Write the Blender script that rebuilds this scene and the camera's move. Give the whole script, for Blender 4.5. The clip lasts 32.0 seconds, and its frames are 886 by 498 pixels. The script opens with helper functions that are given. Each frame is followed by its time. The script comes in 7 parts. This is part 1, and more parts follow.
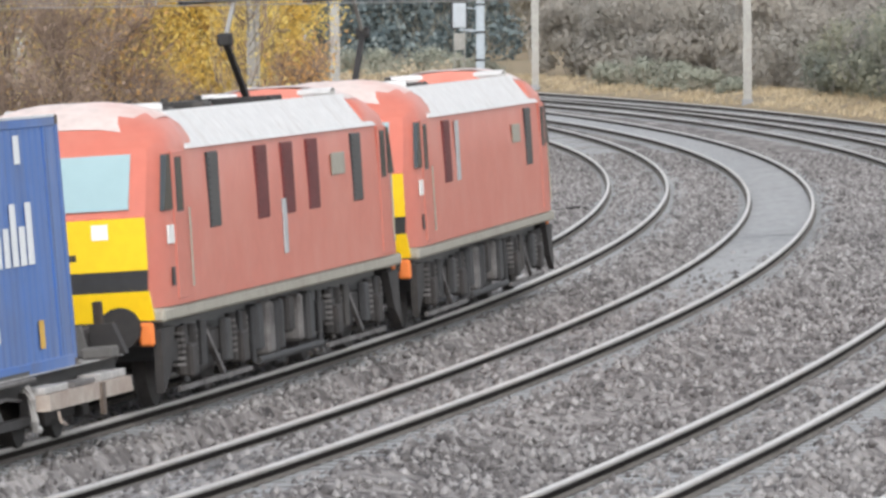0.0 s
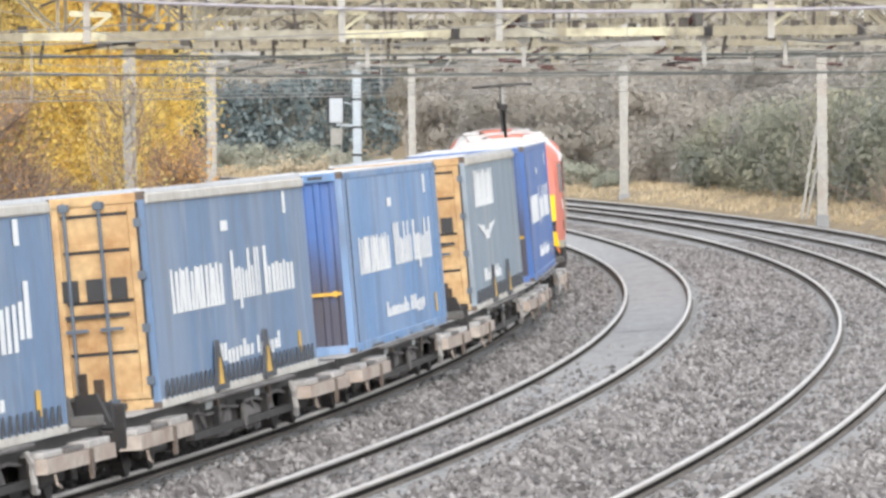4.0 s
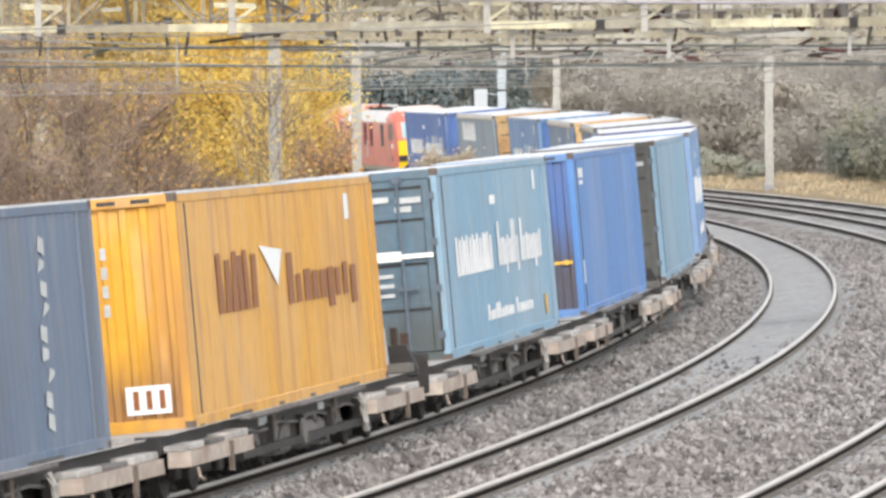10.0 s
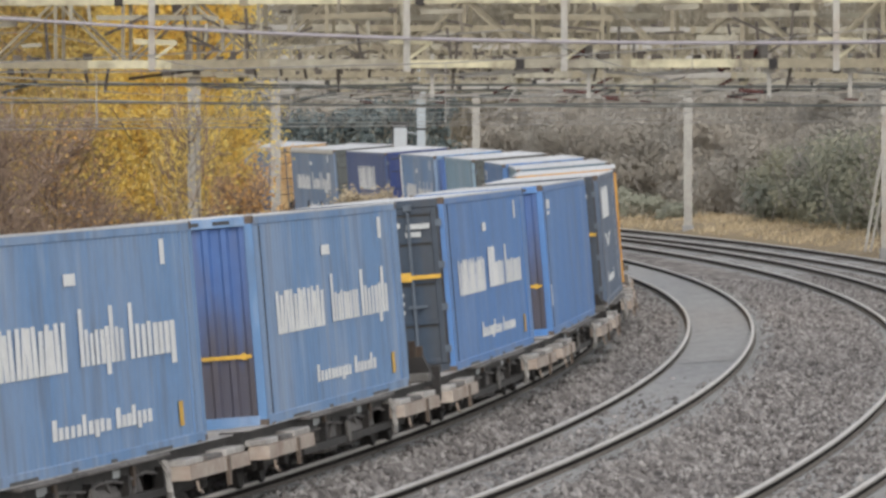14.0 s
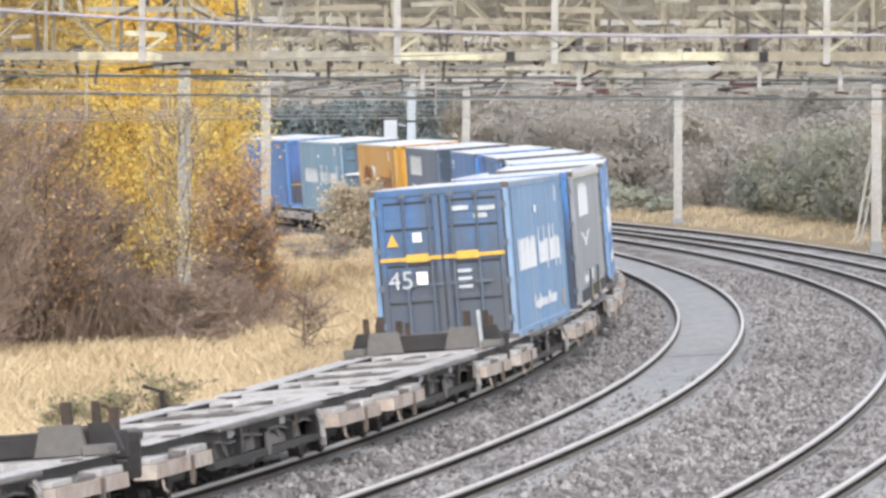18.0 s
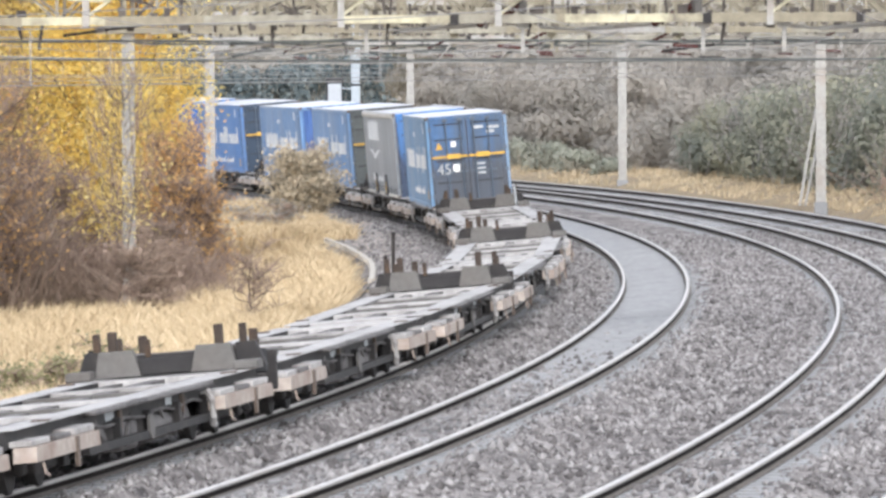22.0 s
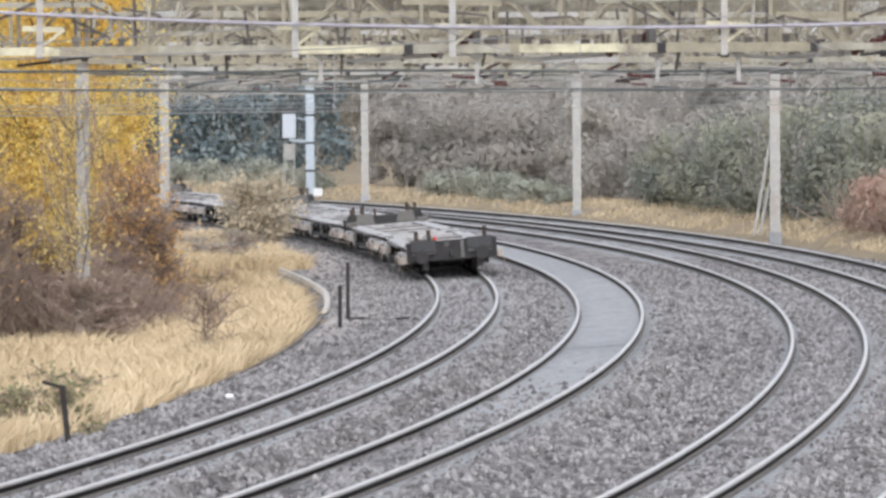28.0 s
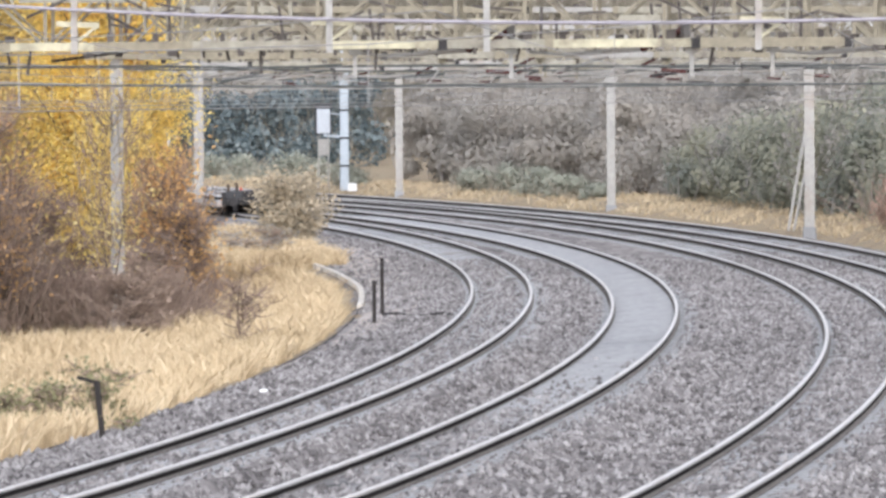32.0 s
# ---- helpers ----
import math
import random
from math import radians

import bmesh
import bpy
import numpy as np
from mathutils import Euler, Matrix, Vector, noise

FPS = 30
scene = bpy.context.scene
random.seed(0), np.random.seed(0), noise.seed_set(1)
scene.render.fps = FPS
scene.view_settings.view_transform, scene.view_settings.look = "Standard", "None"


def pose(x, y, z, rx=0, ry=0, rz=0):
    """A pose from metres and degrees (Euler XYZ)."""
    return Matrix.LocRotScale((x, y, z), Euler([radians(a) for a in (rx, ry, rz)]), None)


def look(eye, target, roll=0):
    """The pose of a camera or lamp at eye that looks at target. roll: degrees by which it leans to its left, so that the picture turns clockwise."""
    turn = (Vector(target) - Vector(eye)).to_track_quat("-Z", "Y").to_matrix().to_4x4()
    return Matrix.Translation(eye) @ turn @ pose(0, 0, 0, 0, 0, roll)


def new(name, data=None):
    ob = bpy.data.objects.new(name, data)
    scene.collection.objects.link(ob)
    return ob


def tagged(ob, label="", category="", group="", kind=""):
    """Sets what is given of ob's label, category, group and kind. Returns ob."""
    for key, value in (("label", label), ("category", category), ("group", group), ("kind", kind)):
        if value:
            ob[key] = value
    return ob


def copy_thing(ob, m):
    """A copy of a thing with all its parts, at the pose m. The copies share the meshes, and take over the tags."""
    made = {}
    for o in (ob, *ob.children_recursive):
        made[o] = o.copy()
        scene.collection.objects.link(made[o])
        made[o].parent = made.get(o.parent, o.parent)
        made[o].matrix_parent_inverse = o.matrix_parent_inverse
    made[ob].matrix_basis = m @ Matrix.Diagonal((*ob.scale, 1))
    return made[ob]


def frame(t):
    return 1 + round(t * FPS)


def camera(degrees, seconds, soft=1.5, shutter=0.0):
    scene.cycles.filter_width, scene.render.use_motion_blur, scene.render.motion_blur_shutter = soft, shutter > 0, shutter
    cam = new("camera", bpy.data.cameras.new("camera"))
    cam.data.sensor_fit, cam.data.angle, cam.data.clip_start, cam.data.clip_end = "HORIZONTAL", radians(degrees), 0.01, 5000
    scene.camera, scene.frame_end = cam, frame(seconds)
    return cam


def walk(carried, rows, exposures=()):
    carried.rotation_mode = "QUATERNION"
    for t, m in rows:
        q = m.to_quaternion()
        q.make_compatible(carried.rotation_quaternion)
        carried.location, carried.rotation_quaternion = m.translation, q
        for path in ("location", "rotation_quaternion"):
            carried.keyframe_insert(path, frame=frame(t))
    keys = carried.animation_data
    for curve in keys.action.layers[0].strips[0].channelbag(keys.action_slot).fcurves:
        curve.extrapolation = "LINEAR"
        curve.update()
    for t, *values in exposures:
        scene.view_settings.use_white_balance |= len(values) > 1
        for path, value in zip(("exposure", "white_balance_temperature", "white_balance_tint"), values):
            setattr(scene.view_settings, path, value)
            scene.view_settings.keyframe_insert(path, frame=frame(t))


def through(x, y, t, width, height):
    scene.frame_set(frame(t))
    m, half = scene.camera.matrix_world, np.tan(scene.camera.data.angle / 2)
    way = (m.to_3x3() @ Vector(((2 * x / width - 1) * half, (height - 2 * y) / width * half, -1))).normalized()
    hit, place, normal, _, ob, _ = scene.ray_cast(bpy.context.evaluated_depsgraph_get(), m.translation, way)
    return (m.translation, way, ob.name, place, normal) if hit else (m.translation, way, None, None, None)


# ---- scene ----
# ---------------------------------------------------------------- camera
EYE_Z = 5.11
CX, CY = -675.9, 185.5          # centre of the curve
RC = 677.4                      # radius of the centre line of the first track
CANT = 0.083                    # outer rail above inner rail
GAUGE = 1.505                   # between rail head centres
TRACKS = (0.0, 3.504, 8.32, 11.914)
SPEED, GAIN = 20.31, 0.1014     # m/s at the start, m/s2

cam = camera(7.181, 32.0, soft=3.0)
ROWS = [
    (0, 87.8639, 0.4188, 1.0967), (0.5, 88.6600, 0.2087, 0.2286), (1, 88.8969, 0.0966, 0.4868), (1.5, 88.5376, 0.1598, -0.0774), 
    (2, 88.3872, 0.3178, -0.4203), (2.5, 88.4578, 0.3420, -0.6155), (3, 88.5472, 0.3587, -0.5514), (3.5, 88.5548, 0.4539, 0.0372), 
    (5.5, 88.9481, 0.4530, 0.1733), (6, 88.9368, 0.4584, 0.4844), (6.5, 88.8753, 0.4454, 0.8666), (7, 89.0233, 0.4462, 1.2143), 
    (7.5, 89.0898, 0.5409, 1.2854), (8, 89.0195, 0.4992, 1.0088), (8.5, 88.5094, 0.5628, 1.0426), (9, 88.4713, 0.5303, 1.8849), 
    (9.5, 88.5147, 0.4940, 1.6310), (10, 88.5622, 0.4659, 1.2725), (10.5, 88.6577, 0.4874, 0.9841), (11, 88.7692, 0.4606, 0.9911), 
    (11.5, 88.6539, 0.4671, 0.8733), (12, 88.4652, 0.4850, 0.7701), (12.5, 88.6839, 0.4847, 0.6845), (13, 88.8673, 0.4720, 0.7582), 
    (13.5, 88.8735, 0.1486, 0.7372), (15.5, 88.8217, 0.0711, 0.3654), (16, 88.7714, -0.0057, 0.1654), (16.5, 88.7762, 0.0314, 0.0103), 
    (17, 88.8200, 0.0157, -0.1242), (17.5, 88.8274, -0.0197, 0.1944), (18, 88.8107, -0.1104, 0.5407), (18.5, 88.7329, -0.2033, 0.4685), 
    (19, 88.6703, -0.1867, 0.3837), (19.5, 88.4332, -0.1517, 0.2480), (20, 88.4756, 0.0995, 0.1175), (20.5, 88.4905, 0.2296, 0.0129), 
    (21, 88.5381, 0.3338, -0.0682), (21.5, 88.5289, 0.3715, 0.1473), (22, 88.5102, 0.2738, 0.0866), (22.5, 88.3293, 0.2826, 0.0351), 
    (23, 88.3460, 0.3604, -0.0398), (23.5, 88.3073, 0.4966, -0.1175), (24, 88.3169, 0.3959, -0.0104), (24.5, 88.3335, 0.4002, 0.1446), 
    (26.5, 88.5076, 0.2617, -0.1222), (27, 88.6085, 0.2738, -0.2172), (27.5, 88.7571, 0.2211, -0.2508), (28, 88.7527, 0.3087, -0.2840), 
    (28.5, 88.8055, 0.2002, -0.3184), (29, 88.8396, 0.1689, -0.3599), (29.5, 88.9023, 0.2424, -0.4008), (30, 88.9256, 0.2527, -0.4128), 
    (30.5, 88.9329, 0.1981, -0.1254), (31, 88.9158, 0.2653, 0.0210), (31.5, 88.8278, 0.3338, -0.0135), (32, 88.7148, 0.3377, -0.0065), 
]
# seconds, stops, kelvin, tint
EXPOSURES = [(0, 0.30, 6400, 10), (1, -0.05, 6450, 10), (2, 0.50, 6400, 10), (3, 0.75, 6450, 10), (5, 0.30, 6500, 10), (6, -0.10, 6300, 12), (7, 0.50, 6480, 10), (8, -0.20, 6700, 10), (9, 0.65, 6700, 10), (10, 0.65, 6700, 10),
             (11, 0.15, 6550, 10), (12, 0.60, 6450, 10), (13, 0.30, 6750, 10), (13.5, -0.15, 6750, 10), (15.5, 0.30, 6700, 10), (16, 0.40, 6700, 10), (17, 0.60, 6600, 12), (18, 0.61, 6400, 12), (19, 0.63, 6300, 12),
             (20, 0.60, 6250, 12), (21, 0.65, 6250, 12), (22, 0.65, 6250, 12), (23, 0.85, 6200, 12), (24, 0.81, 6200, 12), (27, 0.60, 6150, 12), (28, 0.35, 6150, 12), (29, 0.15, 6150, 14), (30, -0.55, 6150, 14),
             (31, -0.36, 6200, 15), (32, 0.53, 6150, 14)]
walk(cam, [(t, pose(0, 0, EYE_Z, rx, ry, rz)) for t, rx, ry, rz in ROWS], EXPOSURES)

# ---------------------------------------------------------------- light: a bright overcast sky
world = bpy.data.worlds.new("overcast_sky")
scene.world = world
world.use_nodes = True
wn, wl = world.node_tree.nodes, world.node_tree.links
wn.clear()
sky = wn.new("ShaderNodeTexSky")
sky.sky_type, sky.sun_disc = "NISHITA", False
sky.sun_elevation, sky.sun_rotation = radians(36), radians(174)
sky.air_density, sky.dust_density, sky.ozone_density = 1.0, 1.5, 1.0
soft_sky = wn.new("ShaderNodeHueSaturation")
soft_sky.inputs["Saturation"].default_value = 0.22
bg = wn.new("ShaderNodeBackground")
bg.inputs["Strength"].default_value = 0.25
wout = wn.new("ShaderNodeOutputWorld")
wl.new(sky.outputs[0], soft_sky.inputs["Color"])
wl.new(soft_sky.outputs[0], bg.inputs["Color"])
wl.new(bg.outputs[0], wout.inputs["Surface"])
sun = new("sun", bpy.data.lights.new("sun", "SUN"))
sun.data.energy, sun.data.angle, sun.data.color = 0.8, radians(40), (1.0, 0.96, 0.9)
sun.matrix_world = look((12, -50, 75), (0, 60, 0))


# ---------------------------------------------------------------- materials
def links_of(m):
    return m.node_tree.nodes, m.node_tree.links


def surface(name, color, rough=0.7, metal=0.0, vary=0.25, coarse=0.6, fine=9.0, bump=0.2, dirt=None, dirt_amount=0.0, streak=False, per_object=0.0, spec=0.5, dirt_from=0.5):
    """A painted, metal, stone or earth surface with grain, stains and fine relief at real size."""
    m = bpy.data.materials.new(name)
    m.use_nodes = True
    n, l = links_of(m)
    b = n["Principled BSDF"]
    b.inputs["Roughness"].default_value, b.inputs["Metallic"].default_value = rough, metal
    b.inputs["Specular IOR Level"].default_value = spec
    tc = n.new("ShaderNodeTexCoord")
    big = n.new("ShaderNodeTexNoise")
    big.inputs["Scale"].default_value, big.inputs["Detail"].default_value, big.inputs["Roughness"].default_value = coarse, 5, 0.65
    small = n.new("ShaderNodeTexNoise")
    small.inputs["Scale"].default_value, small.inputs["Detail"].default_value = fine, 4
    l.new(tc.outputs["Object"], small.inputs["Vector"])
    if streak:
        mp = n.new("ShaderNodeMapping")
        mp.inputs["Scale"].default_value = (2.6, 2.6, 0.16)
        l.new(tc.outputs["Object"], mp.inputs["Vector"])
        l.new(mp.outputs[0], big.inputs["Vector"])
    else:
        l.new(tc.outputs["Object"], big.inputs["Vector"])
    mean = n.new("ShaderNodeMath")
    mean.operation = "ADD"
    l.new(big.outputs["Fac"], mean.inputs[0])
    l.new(small.outputs["Fac"], mean.inputs[1])
    rng = n.new("ShaderNodeMapRange")
    rng.inputs["From Min"].default_value, rng.inputs["From Max"].default_value = 0.6, 1.4
    rng.inputs["To Min"].default_value, rng.inputs["To Max"].default_value = 1 - vary, 1 + vary
    l.new(mean.outputs[0], rng.inputs["Value"])
    tone = rng.outputs[0]
    if per_object:
        info = n.new("ShaderNodeObjectInfo")
        r2 = n.new("ShaderNodeMapRange")
        r2.inputs["To Min"].default_value, r2.inputs["To Max"].default_value = 1 - per_object, 1 + per_object
        l.new(info.outputs["Random"], r2.inputs["Value"])
        mul = n.new("ShaderNodeMath")
        mul.operation = "MULTIPLY"
        l.new(tone, mul.inputs[0])
        l.new(r2.outputs[0], mul.inputs[1])
        tone = mul.outputs[0]
    sc = n.new("ShaderNodeVectorMath")
    sc.operation = "SCALE"
    sc.inputs[0].default_value = color
    l.new(tone, sc.inputs["Scale"])
    out = sc.outputs[0]
    if dirt is not None:
        mix = n.new("ShaderNodeMix")
        mix.data_type = "RGBA"
        ramp = n.new("ShaderNodeMapRange")
        ramp.inputs["From Min"].default_value, ramp.inputs["From Max"].default_value = dirt_from, dirt_from + 0.22
        ramp.inputs["To Max"].default_value = dirt_amount
        l.new(big.outputs["Fac"], ramp.inputs["Value"])
        l.new(ramp.outputs[0], mix.inputs["Factor"])
        l.new(out, mix.inputs["A"])
        mix.inputs["B"].default_value = (*dirt, 1)
        out = mix.outputs["Result"]
    l.new(out, b.inputs["Base Color"])
    if bump:
        bp = n.new("ShaderNodeBump")
        bp.inputs["Strength"].default_value, bp.inputs["Distance"].default_value = bump, 0.01
        l.new(small.outputs["Fac"], bp.inputs["Height"])
        l.new(bp.outputs[0], b.inputs["Normal"])
    return m


def foliage(name, colors, rough=0.8, through=0.3, island=0.55, patch=0.45, scale=0.45):
    """Leaves and twigs whose pieces differ one by one."""
    m = bpy.data.materials.new(name)
    m.use_nodes = True
    n, l = links_of(m)
    b = n["Principled BSDF"]
    b.inputs["Roughness"].default_value = rough
    b.inputs["Specular IOR Level"].default_value = 0.2
    geo = n.new("ShaderNodeNewGeometry")
    ramp = n.new("ShaderNodeValToRGB")
    while len(ramp.color_ramp.elements) < len(colors):
        ramp.color_ramp.elements.new(0.5)
    for i, (e, c) in enumerate(zip(ramp.color_ramp.elements, colors)):
        e.position, e.color = i / max(1, len(colors) - 1), (*c, 1)
    tc = n.new("ShaderNodeTexCoord")
    noise_node = n.new("ShaderNodeTexNoise")
    noise_node.inputs["Scale"].default_value, noise_node.inputs["Detail"].default_value = scale, 4
    l.new(tc.outputs["Object"], noise_node.inputs["Vector"])
    add = n.new("ShaderNodeMath")
    add.operation = "MULTIPLY_ADD"
    l.new(geo.outputs["Random Per Island"], add.inputs[0])
    add.inputs[1].default_value = island
    mr = n.new("ShaderNodeMapRange")
    mr.inputs["From Min"].default_value, mr.inputs["From Max"].default_value = 0.3, 0.7
    mr.inputs["To Max"].default_value = patch
    l.new(noise_node.outputs["Fac"], mr.inputs["Value"])
    l.new(mr.outputs[0], add.inputs[2])
    l.new(add.outputs[0], ramp.inputs["Fac"])
    l.new(ramp.outputs["Color"], b.inputs["Base Color"])
    if through:
        tr = n.new("ShaderNodeBsdfTranslucent")
        l.new(ramp.outputs["Color"], tr.inputs["Color"])
        ms = n.new("ShaderNodeMixShader")
        ms.inputs["Fac"].default_value = through
        l.new(b.outputs[0], ms.inputs[1])
        l.new(tr.outputs[0], ms.inputs[2])
        l.new(ms.outputs[0], n["Material Output"].inputs["Surface"])
    return m


def stones(name, low, mid, high, scale, bump=1.0, patch=0.25):
    """Broken stone: cells of many greys, rough relief, larger patches."""
    m = bpy.data.materials.new(name)
    m.use_nodes = True
    n, l = links_of(m)
    b = n["Principled BSDF"]
    b.inputs["Roughness"].default_value, b.inputs["Specular IOR Level"].default_value = 0.9, 0.25
    tc = n.new("ShaderNodeTexCoord")
    vor = n.new("ShaderNodeTexVoronoi")
    vor.inputs["Scale"].default_value = scale
    vor2 = n.new("ShaderNodeTexVoronoi")
    vor2.inputs["Scale"].default_value = scale * 0.23
    big = n.new("ShaderNodeTexNoise")
    big.inputs["Scale"].default_value, big.inputs["Detail"].default_value = patch, 6
    for k in (vor, vor2, big):
        l.new(tc.outputs["Object"], k.inputs["Vector"])
    sep = n.new("ShaderNodeSeparateColor")
    l.new(vor.outputs["Color"], sep.inputs[0])
    sep2 = n.new("ShaderNodeSeparateColor")
    l.new(vor2.outputs["Color"], sep2.inputs[0])
    a = n.new("ShaderNodeMath")
    a.operation = "MULTIPLY_ADD"
    l.new(sep.outputs[0], a.inputs[0])
    a.inputs[1].default_value = 0.45
    c = n.new("ShaderNodeMath")
    c.operation = "MULTIPLY_ADD"
    l.new(sep2.outputs[1], c.inputs[0])
    c.inputs[1].default_value = 0.35
    l.new(big.outputs["Fac"], c.inputs[2])
    d = n.new("ShaderNodeMath")
    d.operation = "SUBTRACT"
    l.new(c.outputs[0], d.inputs[0])
    d.inputs[1].default_value = 0.4
    l.new(d.outputs[0], a.inputs[2])
    ramp = n.new("ShaderNodeValToRGB")
    ramp.color_ramp.elements.new(0.5)
    for e, p, col in zip(ramp.color_ramp.elements, (0.05, 0.45, 0.95), (low, mid, high)):
        e.position, e.color = p, (*col, 1)
    l.new(a.outputs[0], ramp.inputs["Fac"])
    l.new(ramp.outputs["Color"], b.inputs["Base Color"])
    bp = n.new("ShaderNodeBump")
    bp.inputs["Strength"].default_value, bp.inputs["Distance"].default_value = bump, 0.06
    l.new(vor.outputs["Distance"], bp.inputs["Height"])
    l.new(bp.outputs[0], b.inputs["Normal"])
    return m


M_BALLAST = stones("ballast_stone", (0.038, 0.033, 0.032), (0.172, 0.156, 0.149), (0.372, 0.345, 0.328), 4.4)
M_NEARBED = stones("pale_ballast_stone", (0.07, 0.067, 0.066), (0.225, 0.22, 0.217), (0.42, 0.41, 0.405), 4.4)
M_DUST = surface("fouled_fine_ballast", (0.345, 0.347, 0.347), 0.9, 0, 0.45, 1.3, 6, 1.0, (0.20, 0.195, 0.19), 0.85, spec=0.3, dirt_from=0.46)
M_EARTH = surface("rough_grassland", (0.29, 0.23, 0.155), 0.95, 0, 0.5, 0.35, 11, 0.8, (0.19, 0.175, 0.11), 0.8, spec=0.1)
M_RAIL = surface("worn_steel_rail", (0.49, 0.465, 0.44), 0.45, 0.15, 0.25, 0.35, 20, 0.1, (0.26, 0.20, 0.155), 0.5)
M_FOOT = surface("dusty_rail_foot", (0.15, 0.135, 0.12), 0.9, 0, 0.35, 0.8, 9, 0.3, (0.05, 0.042, 0.036), 0.8, spec=0.2)
# Rust taken almost to black, to carry the shadow under the rail head.
M_WEB = surface("rusty_shaded_rail_side", (0.020, 0.016, 0.014), 0.9, 0.0, 0.3, 1.0, 15, 0.3, spec=0.15)
M_SLEEPER = surface("weathered_concrete_sleeper", (0.275, 0.28, 0.285), 0.85, 0, 0.15, 1.5, 12, 0.3, per_object=0.12)
M_GALV = surface("weathered_galvanised_steel", (0.35, 0.34, 0.315), 0.6, 0.25, 0.25, 0.8, 8, 0.2, (0.25, 0.17, 0.11), 0.5)
M_CREAMDULL = surface("dull_weathered_girder", (0.33, 0.31, 0.245), 0.65, 0, 0.35, 1.1, 5, 0.2, (0.12, 0.10, 0.08), 0.9, dirt_from=0.43)
M_CREAM = surface("cream_painted_girder", (0.56, 0.52, 0.36), 0.65, 0, 0.35, 0.9, 5, 0.2, (0.15, 0.13, 0.10), 0.95, dirt_from=0.42)
M_DARKSTEEL = surface("dark_dirty_steel", (0.025, 0.023, 0.023), 0.75, 0.1, 0.35, 1.2, 10, 0.3, (0.058, 0.048, 0.042), 0.6)
M_WIRE = surface("weathered_copper_wire", (0.27, 0.26, 0.25), 0.5, 0.5, 0.2, 1, 10, 0)
M_INSUL = surface("brown_glazed_porcelain", (0.075, 0.022, 0.018), 0.25, 0, 0.2, 3, 12, 0)
M_WOOD = surface("weathered_dark_timber", (0.022, 0.018, 0.016), 0.9, 0, 0.35, 3, 20, 0.4)
M_BARK = surface("grey_brown_bark", (0.13, 0.10, 0.075), 0.9, 0, 0.35, 2, 14, 0.5)


